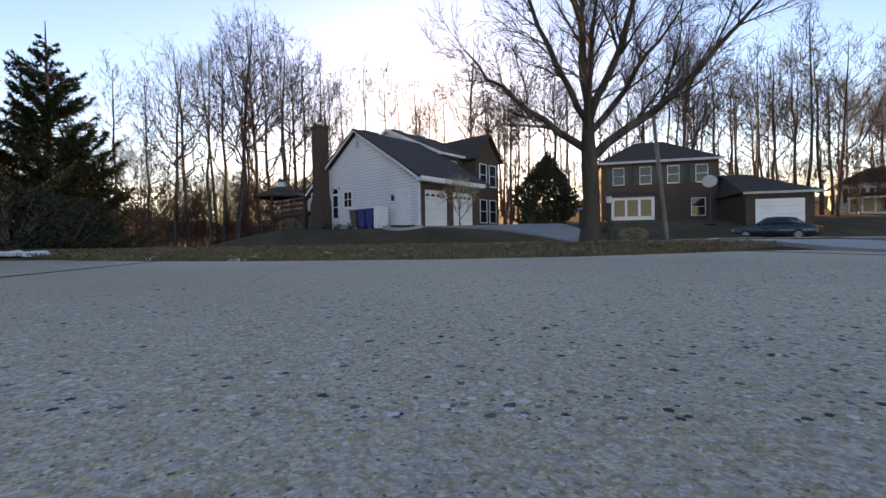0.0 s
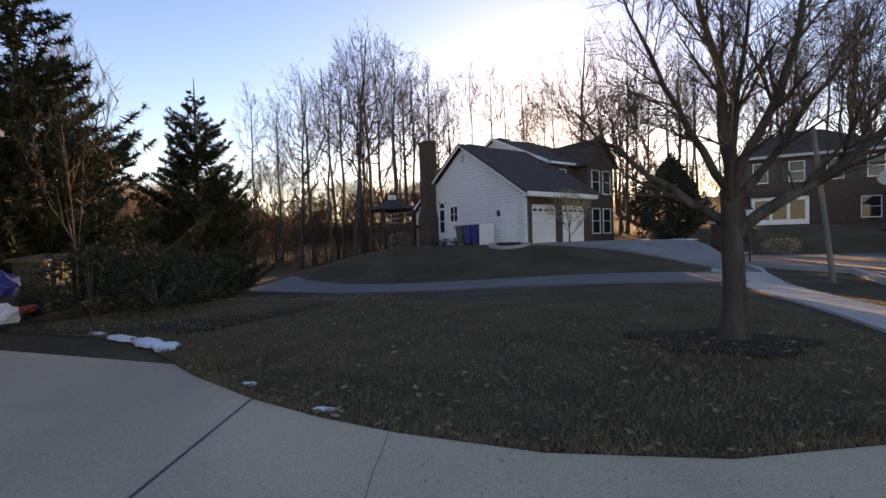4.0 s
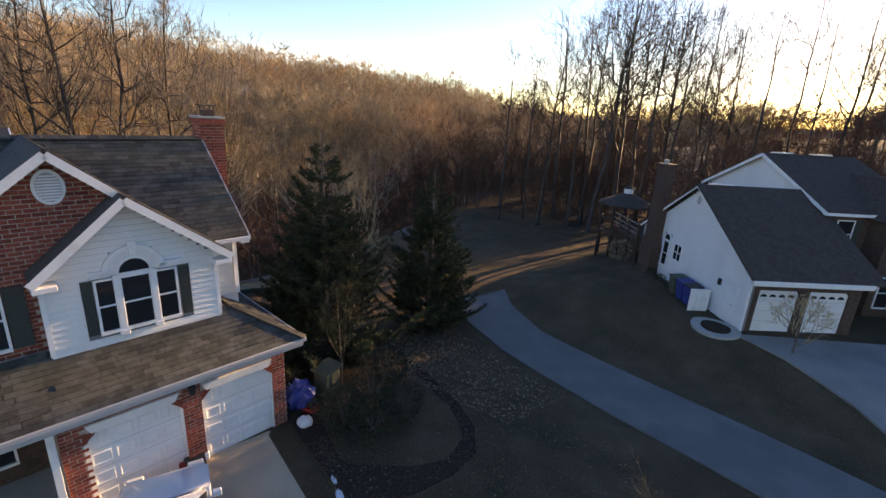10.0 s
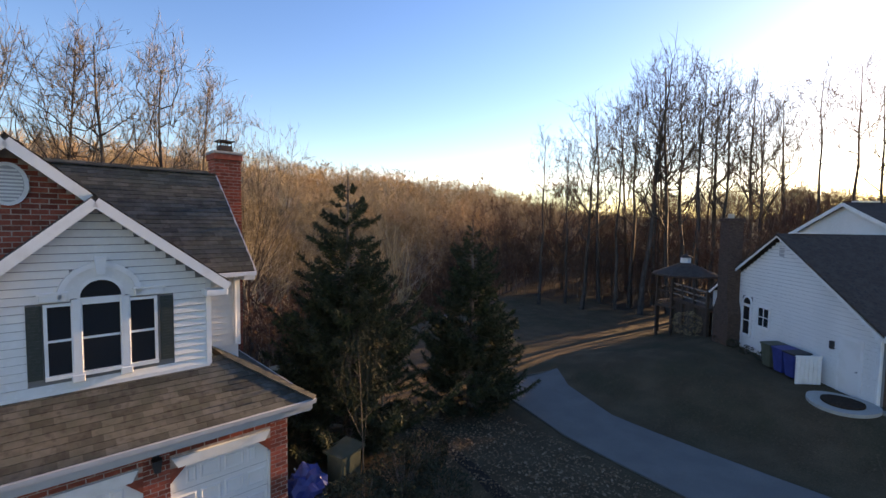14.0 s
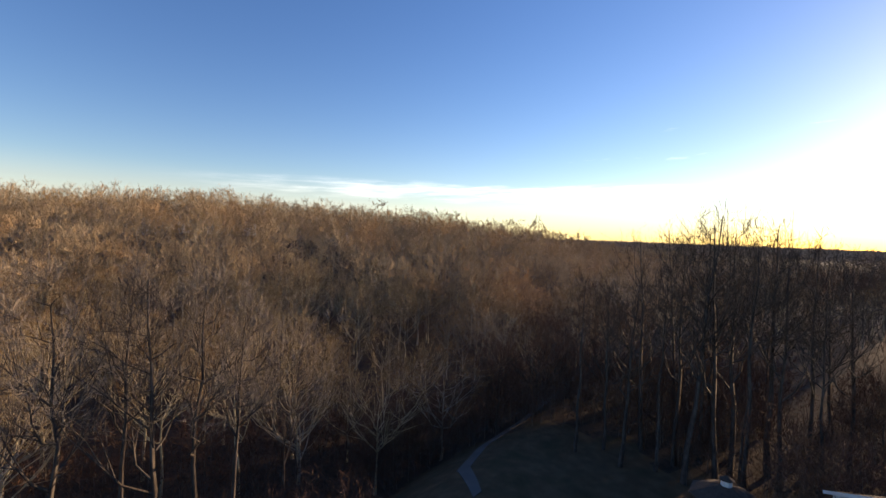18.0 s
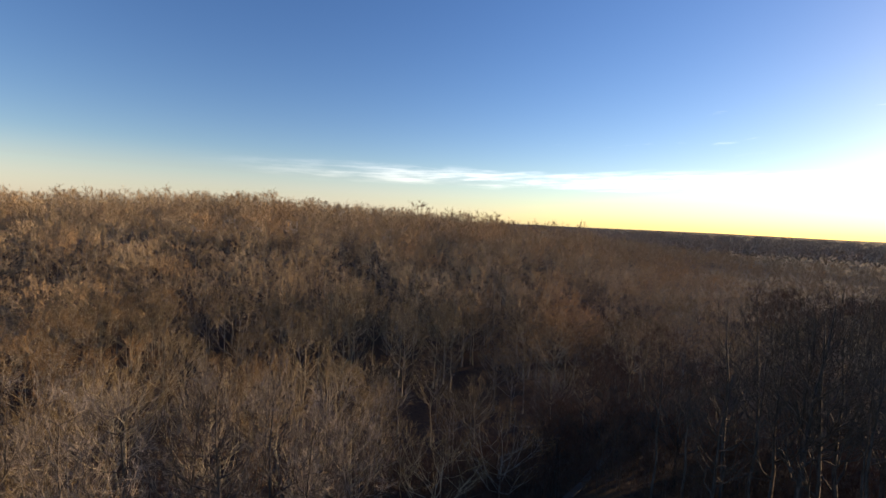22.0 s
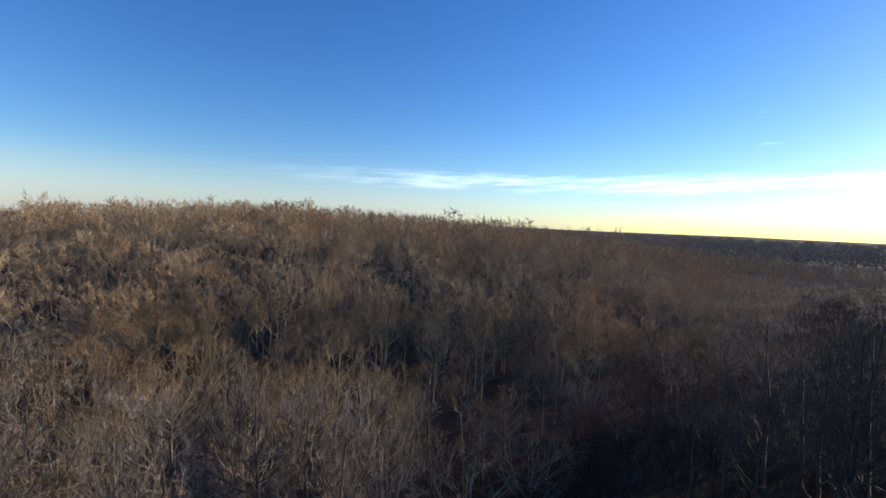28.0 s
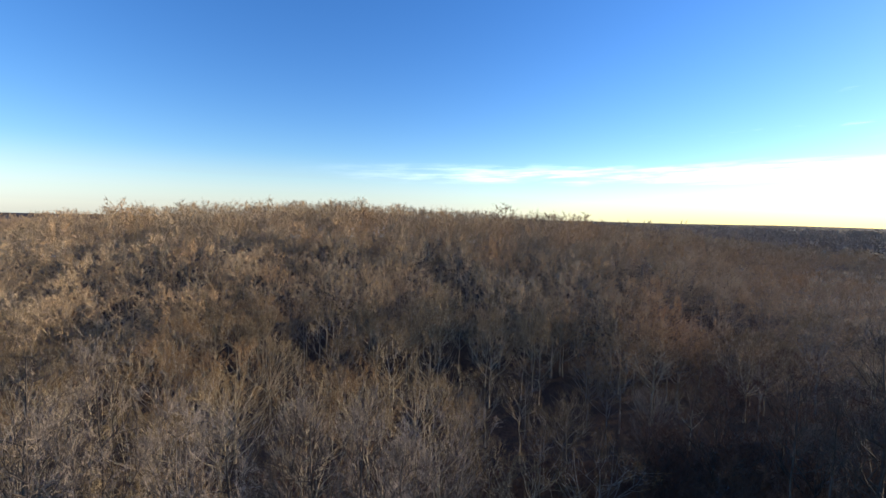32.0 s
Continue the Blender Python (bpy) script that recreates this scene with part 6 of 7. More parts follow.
def vase_tree(seed, limbs, subs, lets, twigs, r0, tw, rx, low, twig_len, seg=3, solid=True):
    """A leafless forest tree of height 1: limbs that part low and curve up into a domed crown, each fanning into finer branches."""
    rng = np.random.RandomState(seed)
    wood, fine = [], []
    cz, rz = low + 0.2, 0.8 - low
    lean = rng.normal(0, 0.035, 2)

    def shell(az, el, k):
        # the crown's outline is uneven
        r = 1 + 0.12 * math.sin(3 * az + seed) * math.cos(2.3 * el + seed)
        return np.array([rx * math.cos(az) * math.cos(el) * r * k + lean[0], rx * math.sin(az) * math.cos(el) * r * k + lean[1], cz + rz * math.sin(el) * r * k])

    def curve(p, e, r, ra, thick):
        d = e - p
        m = p + d * 0.5 + np.array([d[0] * 0.1, d[1] * 0.1, -0.1 * math.hypot(d[0], d[1])]) + rng.normal(0, 0.008, 3)
        if thick:
            wood.append((*p, *m, r, (r + ra) / 2))
            wood.append((*m, *e, (r + ra) / 2, ra))
        else:
            fine.append((*p, *(m + (e - m) * 0.1), r, 0))
            fine.append((*m, *e, r * 0.75, 0))
        return m

    def at(p, m, e, f):
        return p + (m - p) * f * 2 if f < 0.5 else m + (e - m) * (f - 0.5) * 2

    top = 0.6 + low * 0.3
    def trunk(t):
        return np.array([lean[0] * t, lean[1] * t, t])
    cuts = np.linspace(0, top, 5)
    for a, b in zip(cuts[:-1], cuts[1:]):
        wood.append((*trunk(a), *trunk(b), r0 * (1 - 0.8 * a / top) * (1.3 if a == 0 else 1), r0 * (1 - 0.8 * b / top)))
    for k in range(limbs):
        t = low * 0.75 + (top - low * 0.75) * (k + rng.uniform(0, 0.8)) / limbs
        az = k * 2.4 + rng.uniform(-0.4, 0.4)
        el = math.asin(min(0.97, max(-0.15, (k + 0.5) / limbs + rng.uniform(-0.2, 0.15))))
        p, e = trunk(t), shell(az, el, rng.uniform(0.82, 0.95))
        r = r0 * (1 - 0.8 * t / top) * 0.6
        m = curve(p, e, r, r * 0.25, True)
        for s in range(subs):
            f = rng.uniform(0.25, 0.9)
            q = at(p, m, e, f)
            a2, e2 = az + rng.normal(0, 0.42) / max(0.35, math.cos(el)), np.clip(el + rng.normal(0, 0.3), -0.3, 1.3)
            end = shell(a2, e2, rng.uniform(0.85, 1.0))
            m2 = curve(q, end, r * 0.42 * (1 - 0.5 * f), r * 0.12, solid)
            for w in range(lets):
                f2 = rng.uniform(0.35, 1.0)
                b = at(q, m2, end, f2)
                a3, e3 = a2 + rng.normal(0, 0.22) / max(0.35, math.cos(e2)), np.clip(e2 + rng.normal(0, 0.2), -0.35, 1.4)
                tip = b + (shell(a3, e3, rng.uniform(0.92, 1.06)) - b) * rng.uniform(0.5, 1.0)
                if not twigs:
                    fine.append((*b, *tip, tw * 1.2, 0))
                    continue
                curve(b, tip, tw * 1.5, 0, False)
                for _ in range(twigs):
                    c = b + (tip - b) * rng.uniform(0.25, 1)
                    g = (tip - b) / max(1e-6, np.linalg.norm(tip - b)) + rng.normal(0, 0.42, 3) + np.array([0, 0, 0.35])
                    fine.append((*c, *(c + g / np.linalg.norm(g) * twig_len * rng.uniform(0.5, 1.4)), tw, 0))
    return tube_arrays(wood, seg), blade_arrays(fine)


def as_mesh(name, arrays, mat):
    v, t = arrays
    me = bpy.data.meshes.new(name)
    me.vertices.add(len(v))
    me.vertices.foreach_set("co", np.asarray(v, np.float32).ravel())
    me.loops.add(len(t) * 3)
    me.loops.foreach_set("vertex_index", np.asarray(t, np.int32).ravel())
    me.polygons.add(len(t))
    me.polygons.foreach_set("loop_start", np.arange(0, len(t) * 3, 3, dtype=np.int32))
    me.polygons.foreach_set("loop_total", np.full(len(t), 3, np.int32))
    me.materials.append(mat)
    me.update(calc_edges=True)
    return me


# tall, slim woodland trees; broad ones with a rounded crown
TALL, BROAD = [], []
for k in range(6):
    wv, tv = forest_tree(220 + k, (15, 13, 17, 14, 16, 12)[k], 6, 3, 3, (0.0112, 0.01, 0.012, 0.0105, 0.0122, 0.0096)[k], 0.00055, (0.15, 0.12, 0.19, 0.14, 0.17, 0.11)[k], (0.32, 0.44, 0.28, 0.38, 0.25, 0.5)[k], 0.035, 0.93, True, 0.26, 0.42, 0.55)
    TALL.append((1.0, as_mesh("trunk", wv, M["dark_bark"]), as_mesh("crown", tv, M["twig_dark"])))
for k in range(4):
    wv, tv = forest_tree(320 + k, (14, 15, 13, 14)[k], 9, 5, 6, (0.0105, 0.0095, 0.0105, 0.0115)[k], 0.00045, (0.125, 0.105, 0.14, 0.19)[k], (0.3, 0.36, 0.28, 0.38)[k], 0.026, (0.88, 0.92, 0.84, 0.42)[k], True, 0.24, 0.42, 0.72)
    BROAD.append((1.0, as_mesh("trunk", wv, M["dark_bark"]), as_mesh("crown", tv, M["grey_twig"])))
# woodland trees of the ravine
WOOD = []
for k in range(9):
    wv, tv = forest_tree(40 + k, (13, 12, 14, 11, 13, 12, 14, 12, 11)[k], 8, 7, 7, (0.0125, 0.0115, 0.013, 0.0115, 0.0135, 0.0115, 0.0125, 0.012, 0.0105)[k], 0.0007, (0.35, 0.31, 0.4, 0.29, 0.38, 0.33, 0.36, 0.34, 0.27)[k], (0.36, 0.42, 0.38, 0.44, 0.36, 0.4, 0.34, 0.4, 0.46)[k], 0.03, 0.7, True, 0.1, 0.45, 0.62 if k % 3 else 0.8, fan=(0.9, 1.6), under=-0.3)
    WOOD.append((1.0, as_mesh("trunk", wv, M["grey_bark"] if k % 3 == 1 else M["pale_bark"]), as_mesh("crown", tv, M["crown"])))


def tree_at(kinds, k, x, y, h, turn, label, group="", lean=0.0):
    h0, me1, me2 = kinds[k]
    t = thing("tree", Matrix.LocRotScale((x, y, float(ground_z(x, y)) - 0.15), Euler((lean, 0, turn)), Vector((h / h0,) * 3)), label, "tree", group)
    for nm, me in (("trunk", me1), ("crown", me2)):
        o = new(nm, me)
        o.parent = t
    return t


rng = np.random.RandomState(3)
# the clump behind the gazebo
for az, d, h in ((41, 50, 18), (38.5, 52, 20), (36, 49, 21), (34, 54, 23), (32.3, 50, 22), (30.6, 52, 24.5), (29.4, 49, 25), (28, 54, 24), (26.6, 50, 25), (25.2, 53, 26), (24, 49, 23), (22.5, 55, 25), (21, 51, 24), (19.4, 54, 25.5), (17.8, 50, 22), (16, 56, 24), (14, 52, 21), (11.8, 57, 24), (9.5, 54, 22), (7, 60, 24), (27.4, 60, 25), (31.5, 61, 24), (23, 63, 25), (18.5, 62, 23)):
    a = radians(az + rng.uniform(-0.6, 0.6))
    d *= 0.93
    tree_at(TALL, int(rng.randint(6)), -d * math.sin(a), d * math.cos(a), 0.92 * h - float(ground_z(-d * math.sin(a), d * math.cos(a))) * 0.9 + rng.uniform(-2.6, 1.0), rng.uniform(0, 6.28), "tall slim bare tree behind the gazebo", "trees behind the gazebo", rng.normal(0, 0.035))
# a lone trunk added in the sun's gap, to split the lit strip in two
tree_at(TALL, 1, -19.1, 42.0, 21, 1.0, "tall slim bare tree added in the gap to split the sunlight on the field", "trees behind the gazebo")
# trees behind the brick house, at the ravine's edge
for kinds, k, x, y, top in ((BROAD, 3, -35.0, 8.5, 15.4), (BROAD, 1, -29.8, 4.4, 16.4), (BROAD, 0, -30.5, 2.2, 18.2), (TALL, 2, -30.0, 0.7, 17.8), (BROAD, 1, -31.5, -1.8, 18.2), (BROAD, 2, -30.5, -4.4, 18.6), (BROAD, 2, -36, -8.8, 17), (BROAD, 2, -43, -16, 19), (BROAD, 0, -32, -15, 19), (BROAD, 3, -50, 38.5, 9.5), (BROAD, 1, -30, -22, 20), (TALL, 2, -40, -21, 20)):
    z = float(ground_z(x, y))
    tree_at(kinds, k, x, y, top - z, rng.uniform(0, 6.28), "large bare tree with pale limbs at the edge of the ravine" if kinds is BROAD else "tall slim bare tree behind the brick house", "trees behind the brick house")
# trees behind the cul-de-sac houses
for i in range(88):
    a = radians(rng.uniform(-64, 8))
    d = rng.uniform(46, 74) if a > radians(-40) else rng.uniform(54, 80)
    tree_at(TALL, i % 6, -d * math.sin(a), d * math.cos(a), rng.uniform(15, 21), rng.uniform(0, 6.28), "tall bare tree behind the cul-de-sac houses", "trees behind the cul-de-sac")

for i in range(46):
    a = radians(rng.uniform(-66, -30))
    d = rng.uniform(60, 92)
    tree_at(BROAD if i % 3 else TALL, i % 4, -d * math.sin(a), d * math.cos(a), rng.uniform(15, 21), rng.uniform(0, 6.28), "bare brown tree in the wood beyond the cul-de-sac", "trees behind the cul-de-sac")

# the tree on the lawn, forked low into spreading limbs
def spreading_tree(seed, limbs, fork=1.25):
    """A bare shade tree in metres: a stout trunk and limbs of (bearing, start height, length, first and last rise, radius)."""
    rng = np.random.RandomState(seed)
    thick, thin, twig = [], [], []
    zs = np.linspace(0, fork + 0.45, 7)
    stem = [np.array([0.02 * math.sin(3 * z), 0.015 * math.sin(2 * z + 1), z]) for z in zs]
    for i in range(6):
        ra, rb = ((0.165, 0.12, 0.11, 0.107, 0.104, 0.09, 0.065)[k] for k in (i, i + 1))
        thick.append((*stem[i], *stem[i + 1], ra, rb))

    def grow_from(p, d, length, r, depth):
        m = (6, 5, 4)[depth]
        q = p
        for i in range(m):
            d = d + rng.normal(0, 0.12, 3) + np.array([0, 0, 0.06])
            d = d / np.linalg.norm(d)
            e = q + d * length / m
            (thick if depth == 0 else thin).append((*q, *e, r * (1 - 0.8 * i / m), r * (1 - 0.8 * (i + 1) / m)))
            for _ in range((2, 2, 3)[depth]):
                side = rng.normal(0, 1, 3)
                side -= d * side.dot(d)
                nd = d * 0.8 + side / np.linalg.norm(side) * rng.uniform(0.5, 0.85) + np.array([0, 0, 0.12])
                nd /= np.linalg.norm(nd)
                at = q + (e - q) * rng.uniform(0.1, 1.0)
                if depth < 2:
                    grow_from(at, nd, length * rng.uniform(0.4, 0.62), max(0.0035, r * (1 - 0.8 * i / m) * 0.5), depth + 1)
                else:
                    twig.append((*at, *(at + nd * rng.uniform(0.12, 0.32)), 0.0028, 0))
            q = e

    for az, z0, length, el0, el1, r in limbs:
        a = radians(az)
        p = np.array([0.0, 0.0, z0])
        n = 9
        for i in range(n):
            el = radians(el0 + (el1 - el0) * i / n + rng.normal(0, 7))
            a += rng.normal(0, 0.12)
            e = p + np.array([math.cos(a) * math.cos(el), math.sin(a) * math.cos(el), math.sin(el)]) * length / n
            ra, rb = r * (1 - 0.83 * i / n), r * (1 - 0.83 * (i + 1) / n)
            thick.append((*p, *e, ra, rb))
            if i >= 2:
                for _ in range(1 if i % 2 else 2):
                    side = rng.normal(0, 1, 3)
                    d = (e - p) / np.linalg.norm(e - p)
                    side -= d * side.dot(d)
                    nd = d * 0.8 + side / np.linalg.norm(side) * rng.uniform(0.55, 0.9) + np.array([0, 0, 0.15])
                    grow_from(p + (e - p) * rng.uniform(), nd / np.linalg.norm(nd), length * rng.uniform(0.26, 0.42) * (1.1 - 0.4 * i / n), max(0.008, rb * 0.55), 1)
            p = e
    (va, ta), (vb, tb) = tube_arrays(thick, 7), tube_arrays(thin, 3)
    return (np.concatenate([va, vb]), np.concatenate([ta, tb + len(va)])), blade_arrays(twig)


wv, tv = spreading_tree(7, ((-8, 1.08, 2.9, 32, 50, 0.068), (172, 1.2, 2.15, 38, 50, 0.056), (150, 1.5, 3.0, 84, 74, 0.07), (-30, 1.6, 2.7, 62, 78, 0.056), (75, 1.35, 2.6, 48, 66, 0.05), (255, 1.4, 2.2, 48, 66, 0.045), (25, 1.42, 2.6, 46, 66, 0.05), (212, 1.55, 2.4, 50, 64, 0.045)), 1.15)
lt = thing("tree", pose(1.27, 5.3, float(ground_z(1.27, 5.3)) - 0.02), "bare low-forked shade tree with spreading limbs on the lawn", "tree")
o = new("trunk", as_mesh("trunk", wv, M["dark_bark"]))
o.parent = lt
o = new("crown", as_mesh("crown", tv, M["twig_dark"]))
o.parent = lt
flat_patch("mulch_ring", [(1.12 + 0.8 * math.cos(a) * (1 + 0.16 * math.sin(3 * a) + 0.1 * math.sin(7 * a)), 5.15 + 0.55 * math.sin(a) * (1 + 0.15 * math.sin(5 * a + 1))) for a in np.linspace(0, 2 * math.pi, 40, endpoint=False)], M["mulch"], "dark leafy mulch ring round the lawn tree", "mulch", lift=0.012)
# small multi-stemmed tree before the white house's garage
px, py, pz = nb_spot(1.6, 0.9)
sm = crown_tree(np.random.RandomState(9), 2.5, 14, 7, 6, 0.014, 0.0035, 0.5, 0.12, 0.1, 4)
st = thing("small_tree", pose(px, py, pz), "small bare ornamental tree before the garage doors", "tree")
o = new("trunk", as_mesh("trunk", sm[0], M["bark"]))
o.parent = st
o = new("crown", as_mesh("crown", sm[1], M["twig"]))
o.parent = st


def woods_mesh(name, spots, variants, mat_wood, mat_twig, label, seed):
    for which, mat in ((0, mat_wood), (1, mat_twig)):
        if mat is None:
            continue
        vs, ts, off = [], [], 0
        r2 = np.random.RandomState(seed + 1)
        for x, y, h in spots:
            v, t = variants[r2.randint(len(variants))][which]
            a, w = r2.uniform(0, 6.28), h * r2.uniform(0.85, 1.2)
            c, s = math.cos(a), math.sin(a)
            q = np.empty_like(v)
            q[:, 0] = (v[:, 0] * c - v[:, 1] * s) * w + x
            q[:, 1] = (v[:, 0] * s + v[:, 1] * c) * w + y
            q[:, 2] = v[:, 2] * h + float(ground_z(x, y)) - 0.2
            vs.append(q)
            ts.append(t + off)
            off += len(v)
        ob = mesh_tris(name if which == 0 or mat_wood is None else name + "_twigs", np.concatenate(vs), np.concatenate(ts), mat)
        tagged(ob, label, "woods", kind="stuff")


def scatter(seed, n, inside, gap):
    rng = np.random.RandomState(seed)
    out, cells = [], set()
    for _ in range(n):
        p = inside(rng)
        if p is None:
            continue
        c = (int(p[0] // gap), int(p[1] // gap))
        if c in cells:
            continue
        cells.add(c)
        out.append(p)
    return out


def polar(rng, a0, a1, d0, d1):
    az = radians(rng.uniform(a0, a1))
    d = math.sqrt(rng.uniform(d0 * d0, d1 * d1))
    return -d * math.sin(az), d * math.cos(az), math.degrees(az), d


def in_field(x, y, grow=0.0):
    return ((x + 26) / (15 + grow)) ** 2 + ((y - 27) / (15 + grow)) ** 2 < 1


def sun_gap(x, y, room=0.0):
    """The gap in the wood through which the low sun reaches the field."""
    return -18.9 - room < x + 0.08 * (y - 26) < -16.7 + room and y > 33


def near_spot(rng):
    x, y, az, d = polar(rng, 14, 128, 32, 104)
    if in_field(x, y, 1.5) or (x > -28 and y < 45) or sun_gap(x, y, 3.5):
        return None
    h = rng.uniform(13.5, 18.5)
    if 38 < az < 74 and d < 85:
        h *= 0.78
    if az <= 38:
        h *= 0.6
    if az > 75 and 36 < d < 66:
        h = rng.uniform(14.5, 19.5)
    if (az < 45 and d < 50) or (az > 66 and d < 46):
        return None
    return x, y, h


# woodland trees for the low ground by the track, darkened for the shade there
SHADED_WOOD = []
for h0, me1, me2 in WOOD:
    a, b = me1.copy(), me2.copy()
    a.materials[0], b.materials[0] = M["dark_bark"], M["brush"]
    SHADED_WOOD.append((h0, a, b))
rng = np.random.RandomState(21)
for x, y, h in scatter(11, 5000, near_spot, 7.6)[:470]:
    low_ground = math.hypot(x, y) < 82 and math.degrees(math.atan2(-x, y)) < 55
    tree_at(SHADED_WOOD if low_ground else WOOD, int(rng.randint(9)), x, y, h, rng.uniform(0, 6.28), "dark brown leafless tree low beside the track, shade put into its colour" if low_ground else "leafless tan-brown tree of the ravine woods" if h > 13 else "small leafless tree low in the ravine woods", "ravine trees", rng.normal(0, 0.03))


def mid_spot(rng):
    x, y, az, d = polar(rng, 2, 132, 100, 195)
    if sun_gap(x, y, 5.0):
        return None
    return x, y, rng.uniform(11.5, 20) * (0.6 + 0.4 * smooth(33, 56, az))


def far_spot(rng):
    x, y, az, d = polar(rng, -5, 135, 190, 430)
    return x, y, rng.uniform(13, 20) * (1.12 if rng.uniform() < 0.12 else 1.0) * (0.62 + 0.38 * smooth(30, 52, az))


def forest(seeds, *args):
    return [forest_tree(k, *args[:6], rx, low, *args[6:]) for k, rx, low in zip(seeds, itertools.cycle((0.36, 0.41, 0.33, 0.38, 0.43, 0.35)), itertools.cycle((0.32, 0.26, 0.36, 0.3, 0.28)))]


hill_spots = scatter(16, 14000, mid_spot, 6.5)
ROUND = forest(range(50, 60), 11, 5, 5, 5, 0.011, 0.0016, 0.05, 0.72, False, 0.12, 0.4, 0.55)
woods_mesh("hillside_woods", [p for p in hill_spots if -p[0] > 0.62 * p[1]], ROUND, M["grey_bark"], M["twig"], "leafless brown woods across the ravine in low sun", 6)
# same trees as the hillside; darker materials hold the shade of this backlit side
woods_mesh("grove_woods", [p for p in hill_spots if -p[0] <= 0.62 * p[1]], ROUND, M["dark_bark"], M["brush"], "leafless woods behind the field and the gazebo, shade put into dark twigs", 9)
woods_mesh("far_woods", scatter(12, 9000, far_spot, 9.8), forest(range(60, 68), 8, 5, 5, 4, 0.009, 0.0026, 0.05, 0.72, False, 0.12, 0.42, 0.5, True), M["grey_bark"], M["twig_far"], "leafless brown woods on the far hillside", 2)


def distant_spot(rng):
    az = radians(rng.uniform(-75, 150) if rng.uniform() < 0.6 else rng.uniform(0, 60))
    d = 425 + 1275 * rng.uniform() ** 1.9
    return -d * math.sin(az), d * math.cos(az), rng.uniform(14, 19)


woods_mesh("distant_woods", scatter(13, 5600, distant_spot, 12.0), [crown_tree(np.random.RandomState(s), 1.0, 4, 3, 4, 0.02, 0.016, 0.6, 0.2, 0.14) for s in range(80, 84)], None, M["twig_distant"], "distant leafless woods along the skyline", 3)


# thicket round the field's far side, and under the clump
def thicket_spot(rng):
    x, y, az, d = polar(rng, 6, 84, 34, 66)
    if in_field(x, y, 0.3) or (not in_field(x, y, 13) and az > 40) or x > -8 + 0.12 * (y - 40) or y < 18:
        return None
    return x, y, rng.uniform(0.8, 1.8) if sun_gap(x, y, 0.8) else rng.uniform(3.5, 9.0)


woods_mesh("thicket", scatter(17, 3000, thicket_spot, 1.9), [vase_tree(s, 5, 4, 4, 4, 0.006, 0.0026, 0.36, 0.2, 0.1, 3, False) for s in range(94, 98)], M["bark"], M["brush"], "dense red-brown thicket along the field's edge", 7)


def street_thicket_spot(rng):
    x, y, az, d = polar(rng, -52, 7, 47, 74)
    if az < -4 and d < 53:
        return None
    return x, y, rng.uniform(3.5, 8.5)


woods_mesh("street_thicket", scatter(18, 1700, street_thicket_spot, 3.0), [vase_tree(s, 5, 4, 4, 4, 0.006, 0.0026, 0.36, 0.2, 0.1, 3, False) for s in range(98, 101)], M["bark"], M["brush"], "brown thicket behind the cul-de-sac houses", 8)


# undergrowth at the wood's edge
def brush_spot(rng):
    x, y, az, d = polar(rng, 15, 125, 24, 62)
    if in_field(x, y, -0.5) or (x > -20 and y < 40) or (az < 40 and d < 40):
        return None
    return x, y, rng.uniform(0.8, 1.6) if sun_gap(x, y, 0.7) else rng.uniform(2.0, 5.0) + 1.6 * smooth(60, 75, az)


woods_mesh("undergrowth", scatter(14, 3200, brush_spot, 2.4), [crown_tree(np.random.RandomState(s), 1.0, 6, 5, 6, 0.008, 0.0035, 0.4, 0.06, 0.12) for s in range(90, 94)], M["bark"], M["brush"], "tangled bare undergrowth along the wood's edge", 4)


# ---- conifers and shrubs ----
def conifer(x, y, h, w, seed, label, dens=1.0):
    """A spruce: a trunk and loose tiers of boughs, each of many needle sprays."""
    rng = np.random.RandomState(seed)
    t = thing("conifer", pose(x, y, float(ground_z(x, y)) - 0.05), label, "conifer", "conifers by the garage")
    v, tr = tube_arrays([(0, 0, 0, 0, 0, h * 0.6, 0.16, 0.08), (0, 0, h * 0.6, 0, 0, h, 0.08, 0.01)], 7)
    mesh_tris("trunk", v, tr, M["bark"], t)
    segs, bare = [], []
    for k in range(int(h * 40)):
        f = rng.uniform(0.01, 1.0) ** 0.62
        z = h * (1 - f) * 0.98 + 0.15
        reach = w * f ** 0.85 * (1 + 0.12 * math.sin(2.0 * z + seed)) + 0.06
        a = rng.uniform(0, 6.28)
        r = reach * rng.uniform(0.62, 1.08)
        dirv = np.array([math.cos(a), math.sin(a), 0])
        droop, lift = rng.uniform(0.0, 0.3), rng.uniform(0.3, 0.7)
        def on(u):
            return dirv * r * u + np.array([0, 0, z + r * (-droop * u + lift * u * u)])
        bare.append((*on(0), *on(0.55), 0.02, 0.01))
        bare.append((*on(0.55), *on(1), 0.01, 0.003))
        for j in range(int(5 + r * 20)):
            u = 0.25 + 0.75 * rng.uniform(0, 1) ** 0.7
            c = on(u)
            ln = (0.12 + 0.2 * (1.05 - u)) * min(1.3, 0.5 + r * 0.5)
            for _ in range(5):
                e = dirv * 0.55 + rng.normal(0, 0.6, 3) + np.array([0, 0, 0.25])
                e = e / np.linalg.norm(e) * ln * rng.uniform(0.6, 1.4)
                segs.append((*c, *(c + e), 0.021, 0))
    v, tr = tube_arrays(bare, 3)
    mesh_tris("bough_frame", v, tr, M["bark"], t)
    v, tr = blade_arrays(segs)
    mesh_tris("foliage", v, tr, M["needle"], t)
    return t


